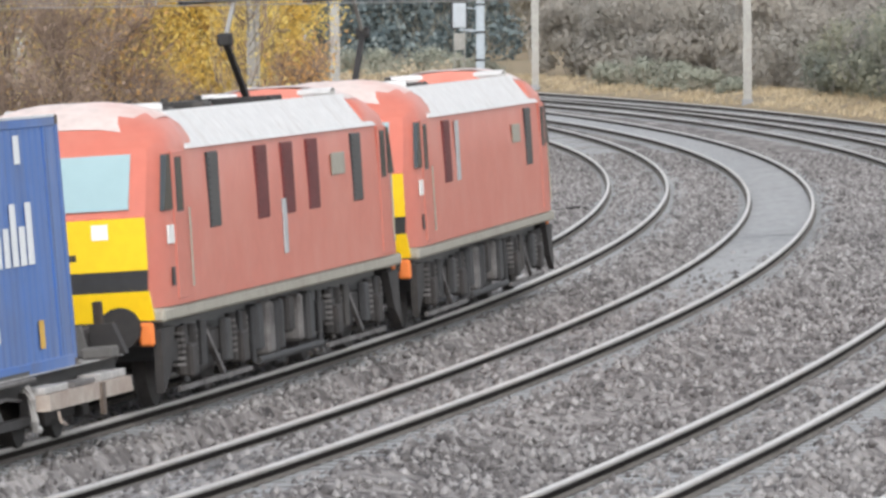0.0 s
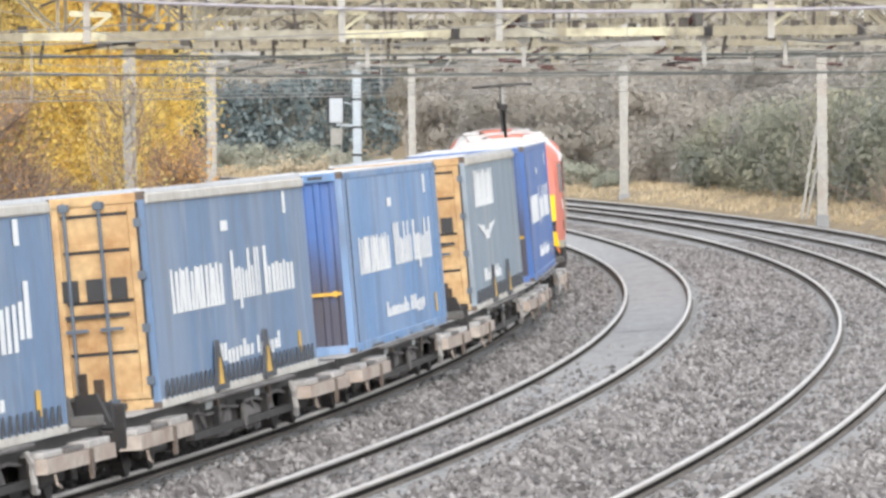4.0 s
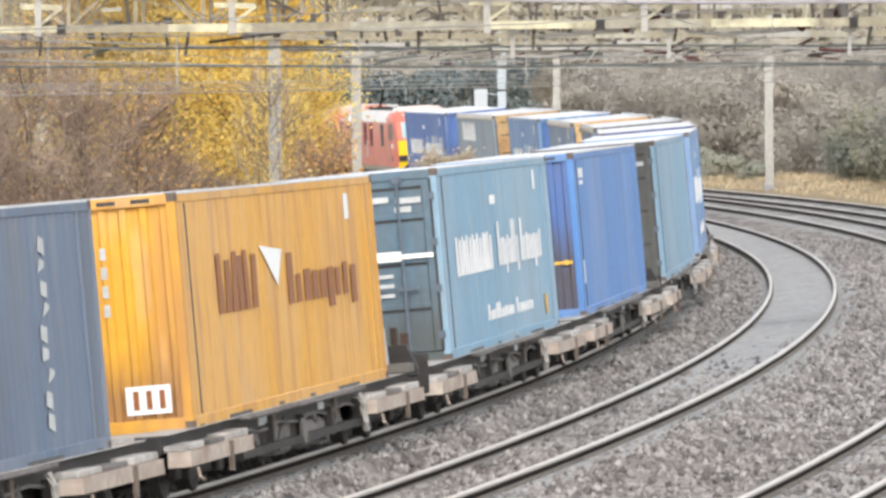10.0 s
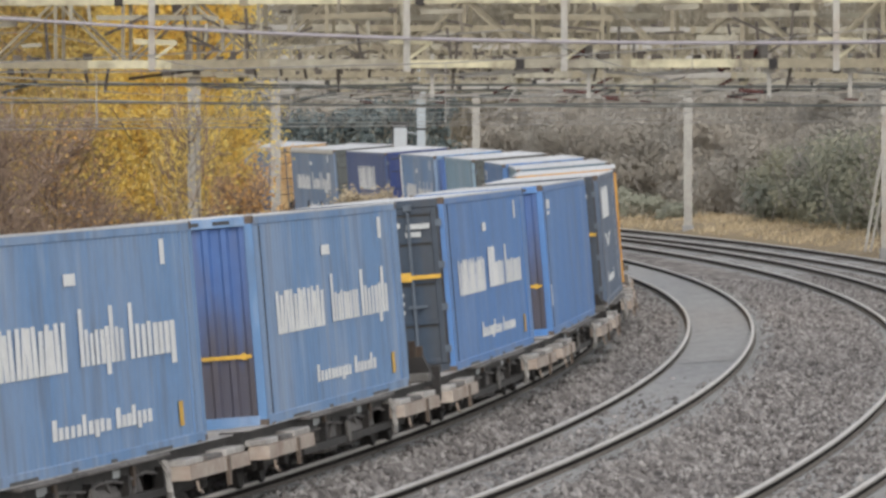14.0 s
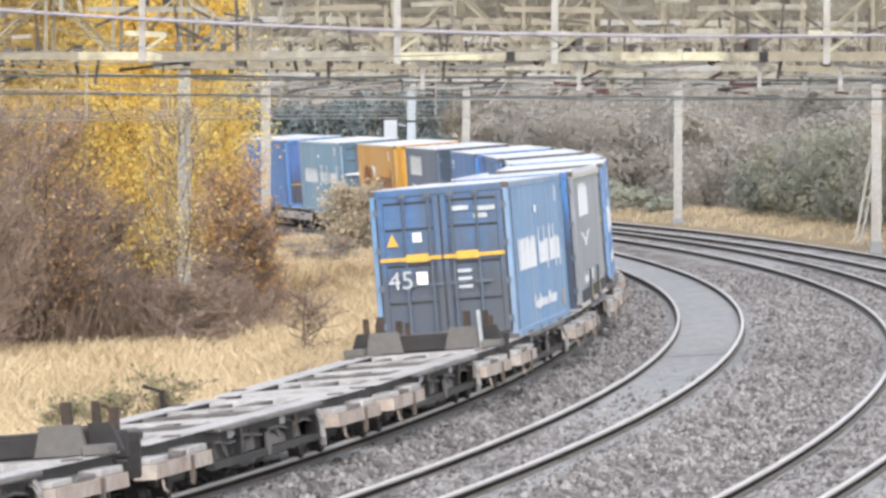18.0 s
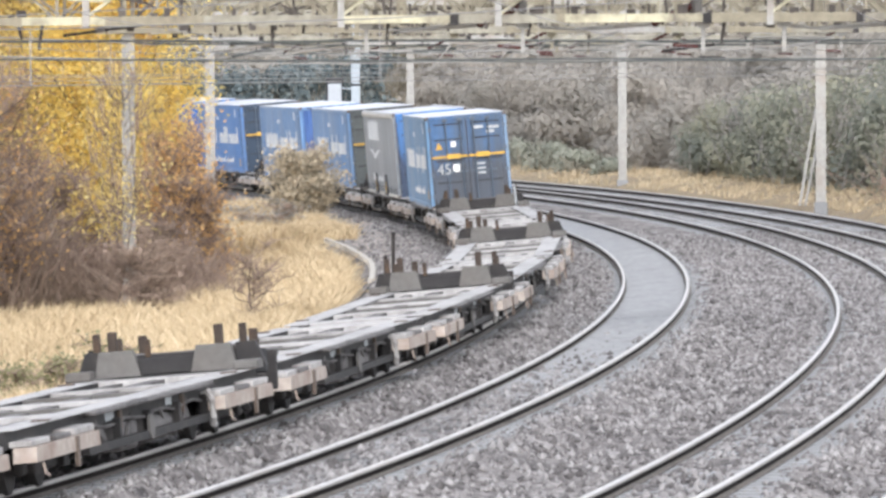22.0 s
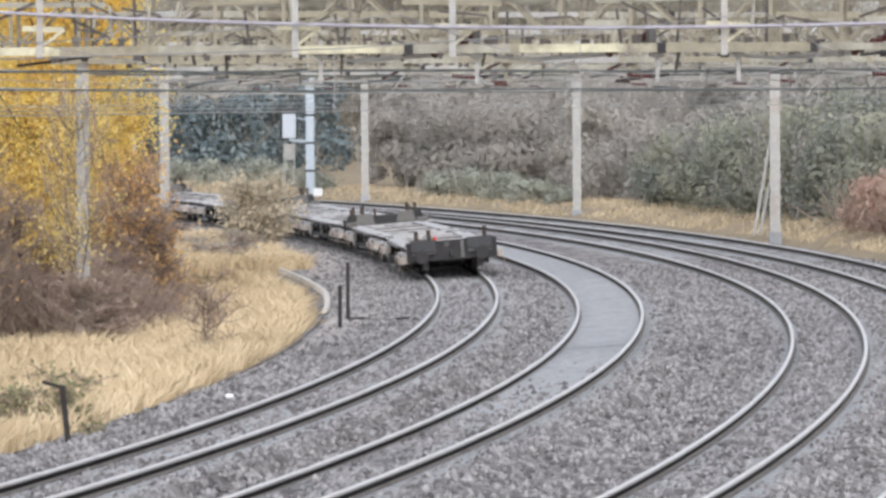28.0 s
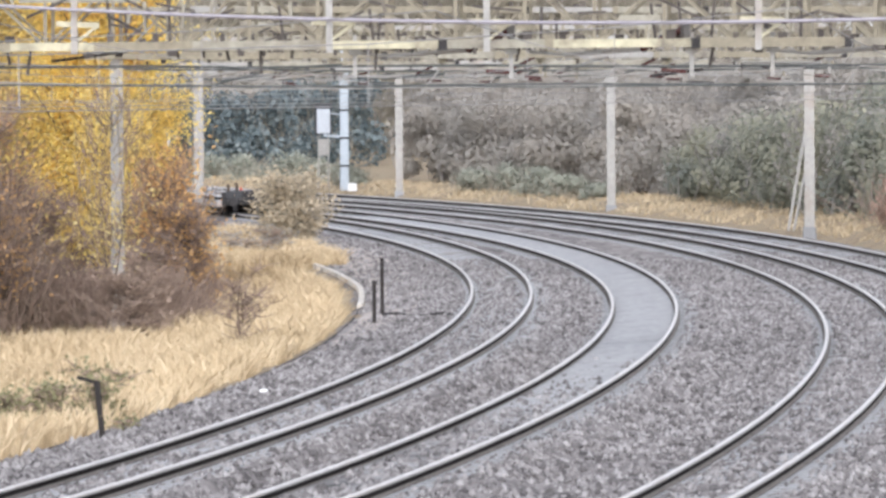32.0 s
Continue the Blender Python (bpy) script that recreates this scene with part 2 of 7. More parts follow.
# ---------------------------------------------------------------- mesh tools
class Shape:
    """Gathers boxes, tubes and prisms into one mesh."""

    def __init__(self):
        self.v, self.f = [], []

    def add(self, verts, faces):
        k = len(self.v)
        self.v += [tuple(p) for p in verts]
        self.f += [tuple(i + k for i in q) for q in faces]
        return self

    def box(self, x0, x1, y0, y1, z0, z1, c=0.0):
        """A box, with its edges chamfered by c."""
        if c <= 0:
            return self.add([(x, y, z) for x in (x0, x1) for y in (y0, y1) for z in (z0, z1)],
                            [(0, 1, 3, 2), (4, 6, 7, 5), (0, 4, 5, 1), (2, 3, 7, 6), (0, 2, 6, 4), (1, 5, 7, 3)])
        bm = bmesh.new()
        bmesh.ops.create_cube(bm, size=1, matrix=Matrix.Translation(((x0 + x1) / 2, (y0 + y1) / 2, (z0 + z1) / 2)) @ Matrix.Diagonal((x1 - x0, y1 - y0, z1 - z0, 1)))
        bmesh.ops.bevel(bm, geom=bm.edges[:], offset=c, segments=1, affect="EDGES")
        bm.verts.index_update()
        self.add([p.co for p in bm.verts], [[q.index for q in g.verts] for g in bm.faces])
        bm.free()
        return self

    def tube(self, p0, p1, r0, r1=None, n=8, cap=True):
        p0, p1 = Vector(p0), Vector(p1)
        r1 = r0 if r1 is None else r1
        w = (p1 - p0).normalized()
        u = w.orthogonal().normalized()
        s = w.cross(u)
        ring = [(math.cos(2 * math.pi * i / n), math.sin(2 * math.pi * i / n)) for i in range(n)]
        verts = [p0 + u * (a * r0) + s * (b * r0) for a, b in ring] + [p1 + u * (a * r1) + s * (b * r1) for a, b in ring]
        faces = [(i, (i + 1) % n, n + (i + 1) % n, n + i) for i in range(n)]
        if cap:
            faces += [tuple(range(n - 1, -1, -1)), tuple(range(n, 2 * n))]
        return self.add(verts, faces)

    def prism(self, outline, axis, a0, a1):
        """A 2D outline drawn out along an axis."""
        def at(p, a):
            return {"x": (a, p[0], p[1]), "y": (p[0], a, p[1]), "z": (p[0], p[1], a)}[axis]
        n = len(outline)
        return self.add([at(p, a0) for p in outline] + [at(p, a1) for p in outline],
                        [(i, (i + 1) % n, n + (i + 1) % n, n + i) for i in range(n)] + [tuple(range(n - 1, -1, -1)), tuple(range(n, 2 * n))])

    def path(self, pts, r, n=6):
        """A tube along a line of points, in one piece."""
        k = len(self.v)
        for i, p in enumerate(pts):
            d = (Vector(pts[min(i + 1, len(pts) - 1)]) - Vector(pts[max(i - 1, 0)])).normalized()
            u = d.cross(Vector((0, 0, 1))).normalized()
            s = u.cross(d)
            self.v += [tuple(Vector(p) + u * (r * math.cos(2 * math.pi * j / n)) + s * (r * math.sin(2 * math.pi * j / n))) for j in range(n)]
        self.f += [(k + i * n + j, k + i * n + (j + 1) % n, k + (i + 1) * n + (j + 1) % n, k + (i + 1) * n + j) for i in range(len(pts) - 1) for j in range(n)]
        return self

    def bar(self, p0, p1, w, h):
        """A square bar from p0 to p1."""
        p0, p1 = Vector(p0), Vector(p1)
        d = (p1 - p0).normalized()
        u = d.cross(Vector((0, 0, 1)))
        u = Vector((1, 0, 0)) if u.length < 1e-4 else u.normalized()
        s = u.cross(d)
        verts = [p + u * (a * w / 2) + s * (b * h / 2) for p in (p0, p1) for a, b in ((-1, -1), (1, -1), (1, 1), (-1, 1))]
        return self.add(verts, [(0, 1, 5, 4), (1, 2, 6, 5), (2, 3, 7, 6), (3, 0, 4, 7), (3, 2, 1, 0), (4, 5, 6, 7)])

    def mesh(self, name, material, smooth=False):
        me = bpy.data.meshes.new(name)
        me.from_pydata(self.v, [], self.f)
        bm = bmesh.new()
        bm.from_mesh(me)
        bmesh.ops.recalc_face_normals(bm, faces=bm.faces[:])
        bm.to_mesh(me)
        bm.free()
        me.materials.append(material)
        if smooth:
            me.shade_smooth()
        return me


def part(name, shape, material, parent, label="", smooth=False):
    ob = new(name, shape.mesh(name, material, smooth) if isinstance(shape, Shape) else shape)
    ob.parent = parent
    if label:
        tagged(ob, label)
    return ob


def thing(name, label, category, group="", kind=""):
    ob = new(name)
    ob.empty_display_size = 0.3
    return tagged(ob, label, category, group, kind)


def raw(name, verts, faces, material, smooth=False):
    me = bpy.data.meshes.new(name)
    verts, faces = np.asarray(verts, np.float32), np.asarray(faces, np.int32)
    me.vertices.add(len(verts))
    me.vertices.foreach_set("co", verts.ravel())
    me.loops.add(faces.size)
    me.loops.foreach_set("vertex_index", faces.ravel())
    me.polygons.add(len(faces))
    me.polygons.foreach_set("loop_start", np.arange(0, faces.size, faces.shape[1], dtype=np.int32))
    me.update(calc_edges=True)
    me.validate()
    me.materials.append(material)
    if smooth:
        me.shade_smooth()
    return me


# ---------------------------------------------------------------- the curve
def on_curve(off, ang, z=0.0):
    """A point off metres outside the first track's centre line, at an angle round the curve."""
    return Vector((CX + (RC + off) * math.cos(ang), CY + (RC + off) * math.sin(ang), z))


def at_distance(d, off):
    """The angle round the curve at which the line at that offset lies d metres ahead (y)."""
    return math.asin((d - CY) / (RC + off))


def sweep(name, profile, off, z, a0, a1, n, material, cant=0.0):
    """A profile (offset, height) swept along the curve; closed outline."""
    a = np.linspace(a0, a1, n)
    m = len(profile)
    pr = np.array(profile)
    r = RC + off + pr[:, 0]
    v = np.zeros((n, m, 3))
    v[:, :, 0] = CX + r[None] * np.cos(a)[:, None]
    v[:, :, 1] = CY + r[None] * np.sin(a)[:, None]
    v[:, :, 2] = z + pr[None, :, 1]
    i, j = np.meshgrid(np.arange(n - 1), np.arange(m), indexing="ij")
    k = (j + 1) % m
    f = np.stack([i * m + j, i * m + k, (i + 1) * m + k, (i + 1) * m + j], -1).reshape(-1, 4)
    return raw(name, v.reshape(-1, 3), f, material)


def sheet(name, offs, zs, a0, a1, n, material, wobble=0.0, seed=1, inner=False):
    """An open sheet along the curve, with a cross section of offsets and heights."""
    a = np.linspace(a0, a1, n)
    offs, zs = np.array(offs, float), np.array(zs, float)
    m = len(offs)
    v = np.zeros((n, m, 3))
    r = RC + offs
    v[:, :, 0] = CX + r[None] * np.cos(a)[:, None]
    v[:, :, 1] = CY + r[None] * np.sin(a)[:, None]
    v[:, :, 2] = zs[None]
    if inner:
        # the inner toe of the bed widens towards the far end of the curve
        for j, extra in ((0, 0.45), (1, 0.0)):
            r = RC + np.interp(a, (-0.2, -0.1, -0.054, -0.0115, 0.011, 0.033, 0.0555, 0.09), (-3.05, -3.02, -3.2, -3.5, -3.7, -4.2, -4.8, -5.6)) - extra
            v[:, j, 0], v[:, j, 1] = CX + r * np.cos(a), CY + r * np.sin(a)
    if wobble:
        rs = np.random.RandomState(seed)
        v[:, :, 2] += rs.normal(0, wobble, (n, m)) * (np.abs(offs - 5) < 300)[None]
    i, j = np.meshgrid(np.arange(n - 1), np.arange(m - 1), indexing="ij")
    f = np.stack([i * m + j, i * m + j + 1, (i + 1) * m + j + 1, (i + 1) * m + j], -1).reshape(-1, 4)
    return raw(name, v.reshape(-1, 3), f, material, True)


A0, A1 = -1.0, 1.05


def bed_section():
    """The cross section of the ballast bed: offsets and heights."""
    offs, zs = [-3.6, -3.0], [-0.55, -0.32]
    for i, o in enumerate(TRACKS):
        low = (0.16, 0.17, 0.15, 0.15)[i]
        c = CANT / GAUGE
        offs += [o - 1.7, o - 0.92, o - 0.7, o, o + 0.7, o + 0.92, o + 1.7]
        zs += [-0.15 - c * 1.3, -0.20 - c * 0.9, -low - 0.03 - c * 0.7, -low - 0.02, -low - 0.03 + c * 0.7, -0.20 + c * 0.9, -0.15 + c * 1.2]
        if i == 1:
            offs += [o + 2.4]
            zs += [-0.25]
    offs += [14.3, 15.2]
    zs += [-0.3, -0.7]
    return offs, zs


def build_ground():
    g = new("ground", sheet("ground", (-660, -400, -200, -80, -40, -25, -16, -11, -8, -5.5, -4.2, -3.4, -2.6, 14, 14.8, 16, 18, 24, 40, 80, 200, 500, 1500, 3500),
                            (-3, -3, -3, -2.5, -2.3, -2.0, -1.8, -1.6, -1.3, -0.75, -0.45, -0.42, -0.5, -0.5, -0.1, 0.25, 0.45, 0.55, 0.8, 1.2, 1.5, 1, 0, 0),
                            -1.55, 1.6, 900, M_EARTH, 0.05))
    tagged(g, "rough grassy ground beside the railway", "ground", kind="structure")
    offs, zs = bed_section()
    b = new("ballast", sheet("ballast", offs, zs, A0, A1, 2600, M_BALLAST, 0.018, 3, True))
    tagged(b, "grey broken stone ballast under the tracks", "ballast", kind="structure")


RAIL_HEAD = [(-0.034, -0.052), (0.034, -0.052), (0.037, -0.012), (0.028, 0.0), (-0.028, 0.0), (-0.037, -0.012)]
RAIL_WEB = [(-0.012, -0.12), (0.012, -0.12), (0.012, -0.064), (0.033, -0.0525), (-0.033, -0.0525), (-0.012, -0.064)]
RAIL_FOOT = [(-0.075, -0.159), (0.075, -0.159), (0.073, -0.142), (0.014, -0.1195), (-0.014, -0.1195), (-0.073, -0.142)]


def build_tracks():
    for i, o in enumerate(TRACKS):
        tr = thing("track_%d" % (i + 1), "curved steel rails on concrete sleepers in ballast", "railway track", "parallel running lines", "structure")
        for side, z in ((-0.5, -CANT / 2), (0.5, CANT / 2)):
            rail = part("rail", sweep("rail", RAIL_HEAD, o + side * GAUGE, z, A0, A1, 1500, M_RAIL), None, tr, "worn shiny rail head")
            part("rail_web", sweep("rail_web", RAIL_WEB, o + side * GAUGE, z, A0, A1, 1500, M_WEB), None, rail, "rusty rail web, darkened for the shade under the head")
            part("rail_foot", sweep("rail_foot", RAIL_FOOT, o + side * GAUGE, z, A0, A1, 1500, M_FOOT), None, rail, "dusty rail foot")


build_ground()
build_tracks()


# ---------------------------------------------------------------- the train
M_RED = surface("faded_red_paint", (0.54, 0.155, 0.108), 0.5, 0, 0.08, 0.5, 6, 0.03, (0.55, 0.25, 0.19), 0.4, dirt_from=0.44)
M_CABROOF = surface("faded_pink_roof_paint", (0.64, 0.53, 0.49), 0.55, 0, 0.2, 0.6, 6, 0.05, (0.56, 0.28, 0.23), 0.6, dirt_from=0.48)
M_CASE = surface("dusty_grey_case_paint", (0.036, 0.036, 0.038), 0.75, 0, 0.3, 1.4, 9, 0.2, (0.07, 0.06, 0.05), 0.7, streak=True)
M_ROOFGREY = surface("pale_grey_roof_paint", (0.62, 0.61, 0.60), 0.6, 0, 0.15, 0.7, 7, 0.1, (0.35, 0.31, 0.28), 0.5, streak=True)
M_SOLE = surface("grey_solebar_paint", (0.34, 0.32, 0.265), 0.65, 0, 0.2, 0.8, 8, 0.15, (0.16, 0.13, 0.10), 0.5)
M_YELLOW = surface("yellow_warning_paint", (0.85, 0.55, 0.01), 0.4, 0, 0.08, 0.8, 8, 0.05)
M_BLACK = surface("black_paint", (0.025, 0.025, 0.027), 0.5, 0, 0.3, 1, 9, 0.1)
M_GRILLE = surface("dark_red_louvre", (0.13, 0.022, 0.022), 0.7, 0, 0.3, 1, 12, 0.2)
M_GLASSDARK = surface("dark_cab_glass", (0.035, 0.045, 0.05), 0.08, 0, 0.1, 1, 4, 0)
# Base colour itself is pale, holding the sky's reflection in the glass.
M_SCREEN = surface("windscreen_painted_reflection", (0.30, 0.42, 0.44), 0.12, 0, 0.06, 0.6, 3, 0)
M_WHITE = surface("white_marking_paint", (0.78, 0.78, 0.76), 0.55, 0, 0.08, 1.5, 9, 0.05, (0.5, 0.48, 0.45), 0.4)
M_BOGIE = surface("brake_dust_grey_steel", (0.030, 0.027, 0.026), 0.8, 0.1, 0.35, 1.4, 10, 0.3, (0.06, 0.05, 0.045), 0.8)
M_ORANGE = surface("orange_cable_cover", (0.75, 0.20, 0.04), 0.5, 0, 0.1, 2, 8, 0)
M_DECK = surface("worn_pale_deck_steel", (0.43, 0.415, 0.40), 0.6, 0.1, 0.35, 0.8, 9, 0.2, (0.10, 0.085, 0.075), 0.85, dirt_from=0.48)
M_ENDBOX = surface("dirty_cream_side_beam", (0.41, 0.352, 0.305), 0.75, 0, 0.3, 1.1, 7, 0.2, (0.20, 0.13, 0.095), 0.75, dirt_from=0.47)
M_SPLASH = surface("grey_splashed_steel", (0.16, 0.15, 0.145), 0.85, 0, 0.4, 1.6, 9, 0.3, (0.035, 0.03, 0.028), 0.9, dirt_from=0.45)
M_BRACKET = surface("rusty_tan_bracket", (0.13, 0.10, 0.08), 0.8, 0, 0.3, 2, 9, 0.2)
M_PLATE = surface("grey_brown_steel_plate", (0.125, 0.118, 0.11), 0.75, 0.05, 0.25, 1.0, 9, 0.2, (0.07, 0.055, 0.045), 0.6)
M_TAILRED = surface("red_tail_lamp_case", (0.65, 0.07, 0.03), 0.4, 0, 0.1, 2, 8, 0)
M_POST = surface("rusty_dark_post", (0.045, 0.032, 0.024), 0.85, 0, 0.3, 2, 9, 0.2, (0.12, 0.07, 0.04), 0.6)
M_BARYELLOW = surface("yellow_hazard_bar", (0.60, 0.36, 0.05), 0.6, 0, 0.25, 1.5, 8, 0, (0.30, 0.20, 0.09), 0.6)
M_TAN = surface("tan_plywood_door", (0.50, 0.34, 0.17), 0.7, 0, 0.3, 0.9, 9, 0.1, (0.27, 0.13, 0.045), 0.9, dirt_from=0.46)
M_CASTING = surface("rusted_corner_casting", (0.11, 0.085, 0.07), 0.8, 0.1, 0.3, 3, 12, 0.3)

M_ROOFGEAR = surface("sooty_roof_gear", (0.035, 0.032, 0.030), 0.8, 0.1, 0.4, 1.4, 9, 0.3, (0.22, 0.20, 0.18), 0.5)
M_FADED = surface("faded_white_lettering_paint", (0.42, 0.44, 0.45), 0.6, 0, 0.25, 1.5, 9, 0.05)
moving = []                     # (thing, place along the line at the start)


def loco_body(sh):
    """One side-to-side shell with raked cab ends and rounded cab roofs."""
    rings = []
    half_rings = ((-8.57, -8.62, -8.14, -7.80, 1.20, 3.40), (-8.25, -8.27, -7.90, -7.40, 1.34, 3.60), (-7.60, -7.60, -7.45, -7.05, 1.37, 3.70), (-7.00, -7.00, -6.90, -6.70, 1.37, 3.72),
                  (-6.35, -6.35, -6.3, -6.25, 1.37, 3.70), (-6.2, -6.2, -6.15, -6.1, 1.37, 3.34))
    arc = [(math.cos(radians(q)) ** 0.75, math.sin(radians(q))) for q in (14, 30, 48, 68)]
    for x_low, x_mid, x_cant, x_roof, w, zr in half_rings + tuple((-a, -b, -c, -d, w, z) for a, b, c, d, w, z in half_rings[::-1]):
        half = [(x_low, w, 1.26), (x_mid, w, 2.36), (x_cant, w * 0.985, 3.12)] + [(x_cant + (x_roof - x_cant) * k, w * 0.985 * c, 3.12 + (zr - 3.12) * k) for c, k in arc]
        rings.append([(x, -y, z) for x, y, z in half] + [(x_roof, 0, zr)] + half[::-1])
    n = len(rings[0])
    m = len(rings)
    faces = [(i * n + j, i * n + (j + 1) % n, (i + 1) * n + (j + 1) % n, (i + 1) * n + j) for i in range(m - 1) for j in range(n)]
    for b in (0, (m - 1) * n):
        faces += [(b + k, b + k + 1, b + n - 2 - k, b + n - 1 - k) for k in range(n // 2 - 1)] + [(b + n // 2 - 1, b + n // 2, b + n // 2 + 1)]
    return sh.add([p for r in rings for p in r], faces)


def wheel_part(parent, x, r=0.5, w=1.5):
    sh = Shape()
    for s in (-1, 1):
        sh.tube((x, s * 0.68, r), (x, s * 0.82, r), r, r * 0.96, 18)
        sh.tube((x, s * 0.66, r), (x, s * 0.68, r), r + 0.03, r + 0.03, 18)
    sh.tube((x, -0.66, r), (x, 0.66, r), 0.09, 0.09, 8)
    return part("wheelset", sh, M_BOGIE, parent, "steel wheelset")


def make_loco(label, turned=False):
    """turned: the locomotive stands the other way round, so its roof gear and side openings are the other ones."""
    q = -1 if turned else 1
    o = thing("electric_locomotive", label, "locomotive", "pair of locomotives")
    body = part("body", loco_body(Shape()), M_RED, o, "faded red paint, raked cab ends")
    body.data.shade_smooth()
    body.data.set_sharp_from_angle(angle=radians(32))
    for e in (-1, 1):
        # the faded crown of the cab roof, a thin skin over the shell
        skin, rows = Shape(), ((8.00, 7.80, 1.18, 3.40), (7.62, 7.40, 1.32, 3.60), (7.22, 7.05, 1.35, 3.70), (6.80, 6.70, 1.35, 3.72), (6.30, 6.25, 1.35, 3.70))
        crown = [(math.cos(radians(a)) ** 0.75, math.sin(radians(a))) for a in (38, 52, 68, 80)]
        for x_cant, x_roof, w, zr in rows:
            half = [(e * (x_cant + (x_roof - x_cant) * k), w * 0.985 * c, 3.135 + (zr - 3.12) * k) for c, k in crown]
            skin.v += [(x, -y, z) for x, y, z in half] + [(x, y, z) for x, y, z in half[::-1]]
        m = 2 * len(crown)
        skin.f += [(i * m + j, i * m + j + 1, (i + 1) * m + j + 1, (i + 1) * m + j) for i in range(len(rows) - 1) for j in range(m - 1)]
        part("cab_roof", skin, M_CABROOF, o, "faded pinkish white cab roof", True)
    part("solebar", Shape().box(-8.57, 8.57, -1.36, 1.36, 1.09, 1.25, 0.03), M_SOLE, o, "grey solebar band")
    for s in (-1, 1):
        part("cantrail_panel", Shape().add([(-6.75, s * 1.39, 3.10), (6.95, s * 1.39, 3.10), (6.5, s * 1.02, 3.57), (-6.2, s * 1.02, 3.57),
                                            (-6.75, s * 1.33, 3.10), (6.95, s * 1.33, 3.10), (6.5, s * 0.9, 3.53), (-6.2, s * 0.9, 3.53)],
                                           [(0, 1, 2, 3), (7, 6, 5, 4), (0, 4, 5, 1), (3, 2, 6, 7), (1, 5, 6, 2), (0, 3, 7, 4)]), M_ROOFGREY, o, "pale grey roof-edge panel")
        for x0, x1, m in ((-5.3, -4.5, M_GRILLE), (5.0, 5.8, M_BLACK)) if turned else ((-5.5, -4.8, M_BLACK), (-2.3, -1.5, M_GRILLE), (-0.45, 0.35, M_GRILLE), (1.4, 2.2, M_GRILLE), (4.85, 5.6, M_BLACK)):
            g = Shape().box(x0, x1, s * 1.34, s * 1.385, 2.10, 3.03, 0.012)
            for k in range(11):
                z = 2.17 + k * 0.075
                g.box(x0 + 0.06, x1 - 0.06, s * 1.36, s * 1.395, z, z + 0.03)
            part("louvre_panel", g, m, o)
        for x in (-7.72, 7.02):
            d = part("cab_door", Shape().box(x, x + 0.7, s * 1.35, s * 1.382, 1.32, 3.09, 0.012), M_RED, o, "red cab door")
            part("handrail", Shape().tube((x + 0.78, s * 1.41, 1.45), (x + 0.78, s * 1.41, 2.4), 0.014), M_SOLE, d)
            part("door_window", Shape().box(x + 0.16, x + 0.54, s * 1.37, s * 1.39, 2.36, 3.02, 0.02), M_GLASSDARK, d)
        for e in (-1, 1):
            part("cab_side_window", Shape().prism([(e * 7.76, 2.40), (e * 8.30, 2.40), (e * 7.98, 3.06), (e * 7.76, 3.06)], "y", s * 1.3, s * 1.376), M_GLASSDARK, o)
        part("number_strip", Shape().box(*((-3.9, -3.55) if turned else (-0.62, -0.36)), s * 1.375, s * 1.392, *((2.1, 3.0) if turned else (1.6, 2.3))), M_FADED, o, "upright white number strip")
        part("cab_badge", Shape().box(-8.15, -7.78, s * 1.36, s * 1.377, 2.0, 2.22), M_WHITE, o, "white square label")
        part("name_plate", Shape().box(3.2, 4.2, s * 1.375, s * 1.395, 2.5, 2.8, 0.01), M_SOLE, o, "grey metal plate")
        part("cab_mark", Shape().box(-8.0, -7.85, s * 1.36, s * 1.379, 1.5, 1.72), M_BLACK, o)
    for e in (-1, 1):
        x = e * 8.62
        def panel(z0, z1, x_low, x_up, w0, w1, d=0.03):
            a = [(x_low, -w0, z0), (x_low, w0, z0), (x_up, w1, z1), (x_up, -w1, z1)]
            return Shape().add(a + [(p[0] + e * d, p[1], p[2]) for p in a], [(0, 1, 2, 3), (4, 5, 6, 7), (0, 1, 5, 4), (1, 2, 6, 5), (2, 3, 7, 6), (3, 0, 4, 7)])
        nose = part("nose_panel", panel(1.72, 2.34, x, x, 1.2, 1.2), M_YELLOW, o, "yellow nose panel")
        part("number_bar", Shape().box(x + e * 0.03, x + e * 0.036, -0.35, 0.1, 1.86, 1.94), M_BLACK, nose, "plain dark bar")
        part("front_label", Shape().box(x + e * 0.03, x + e * 0.037, -0.75, -0.55, 2.1, 2.28), M_WHITE, nose)
        part("lamp_band", panel(1.47, 1.72, x - e * 0.02, x - e * 0.01, 1.18, 1.2, 0.03), M_BLACK, o, "black lamp band")
        part("lower_nose_panel", panel(1.12, 1.47, x - e * 0.08, x - e * 0.02, 1.24, 1.2, 0.06), M_YELLOW, o, "yellow lower panel")
        part("windscreen", Shape().add([(x - e * 0.015, -1.0, 2.44), (x - e * 0.015, 1.0, 2.44), (x - e * 0.45, 0.98, 3.09), (x - e * 0.45, -0.98, 3.09),
                                        (x - e * 0.10, -1.0, 2.44), (x - e * 0.10, 1.0, 2.44), (x - e * 0.52, 0.98, 3.09), (x - e * 0.52, -0.98, 3.09)],
                                       [(0, 1, 2, 3), (7, 6, 5, 4), (0, 4, 5, 1), (3, 2, 6, 7), (1, 5, 6, 2), (0, 3, 7, 4)]), M_SCREEN, o, "windscreen with its pale reflection painted in")
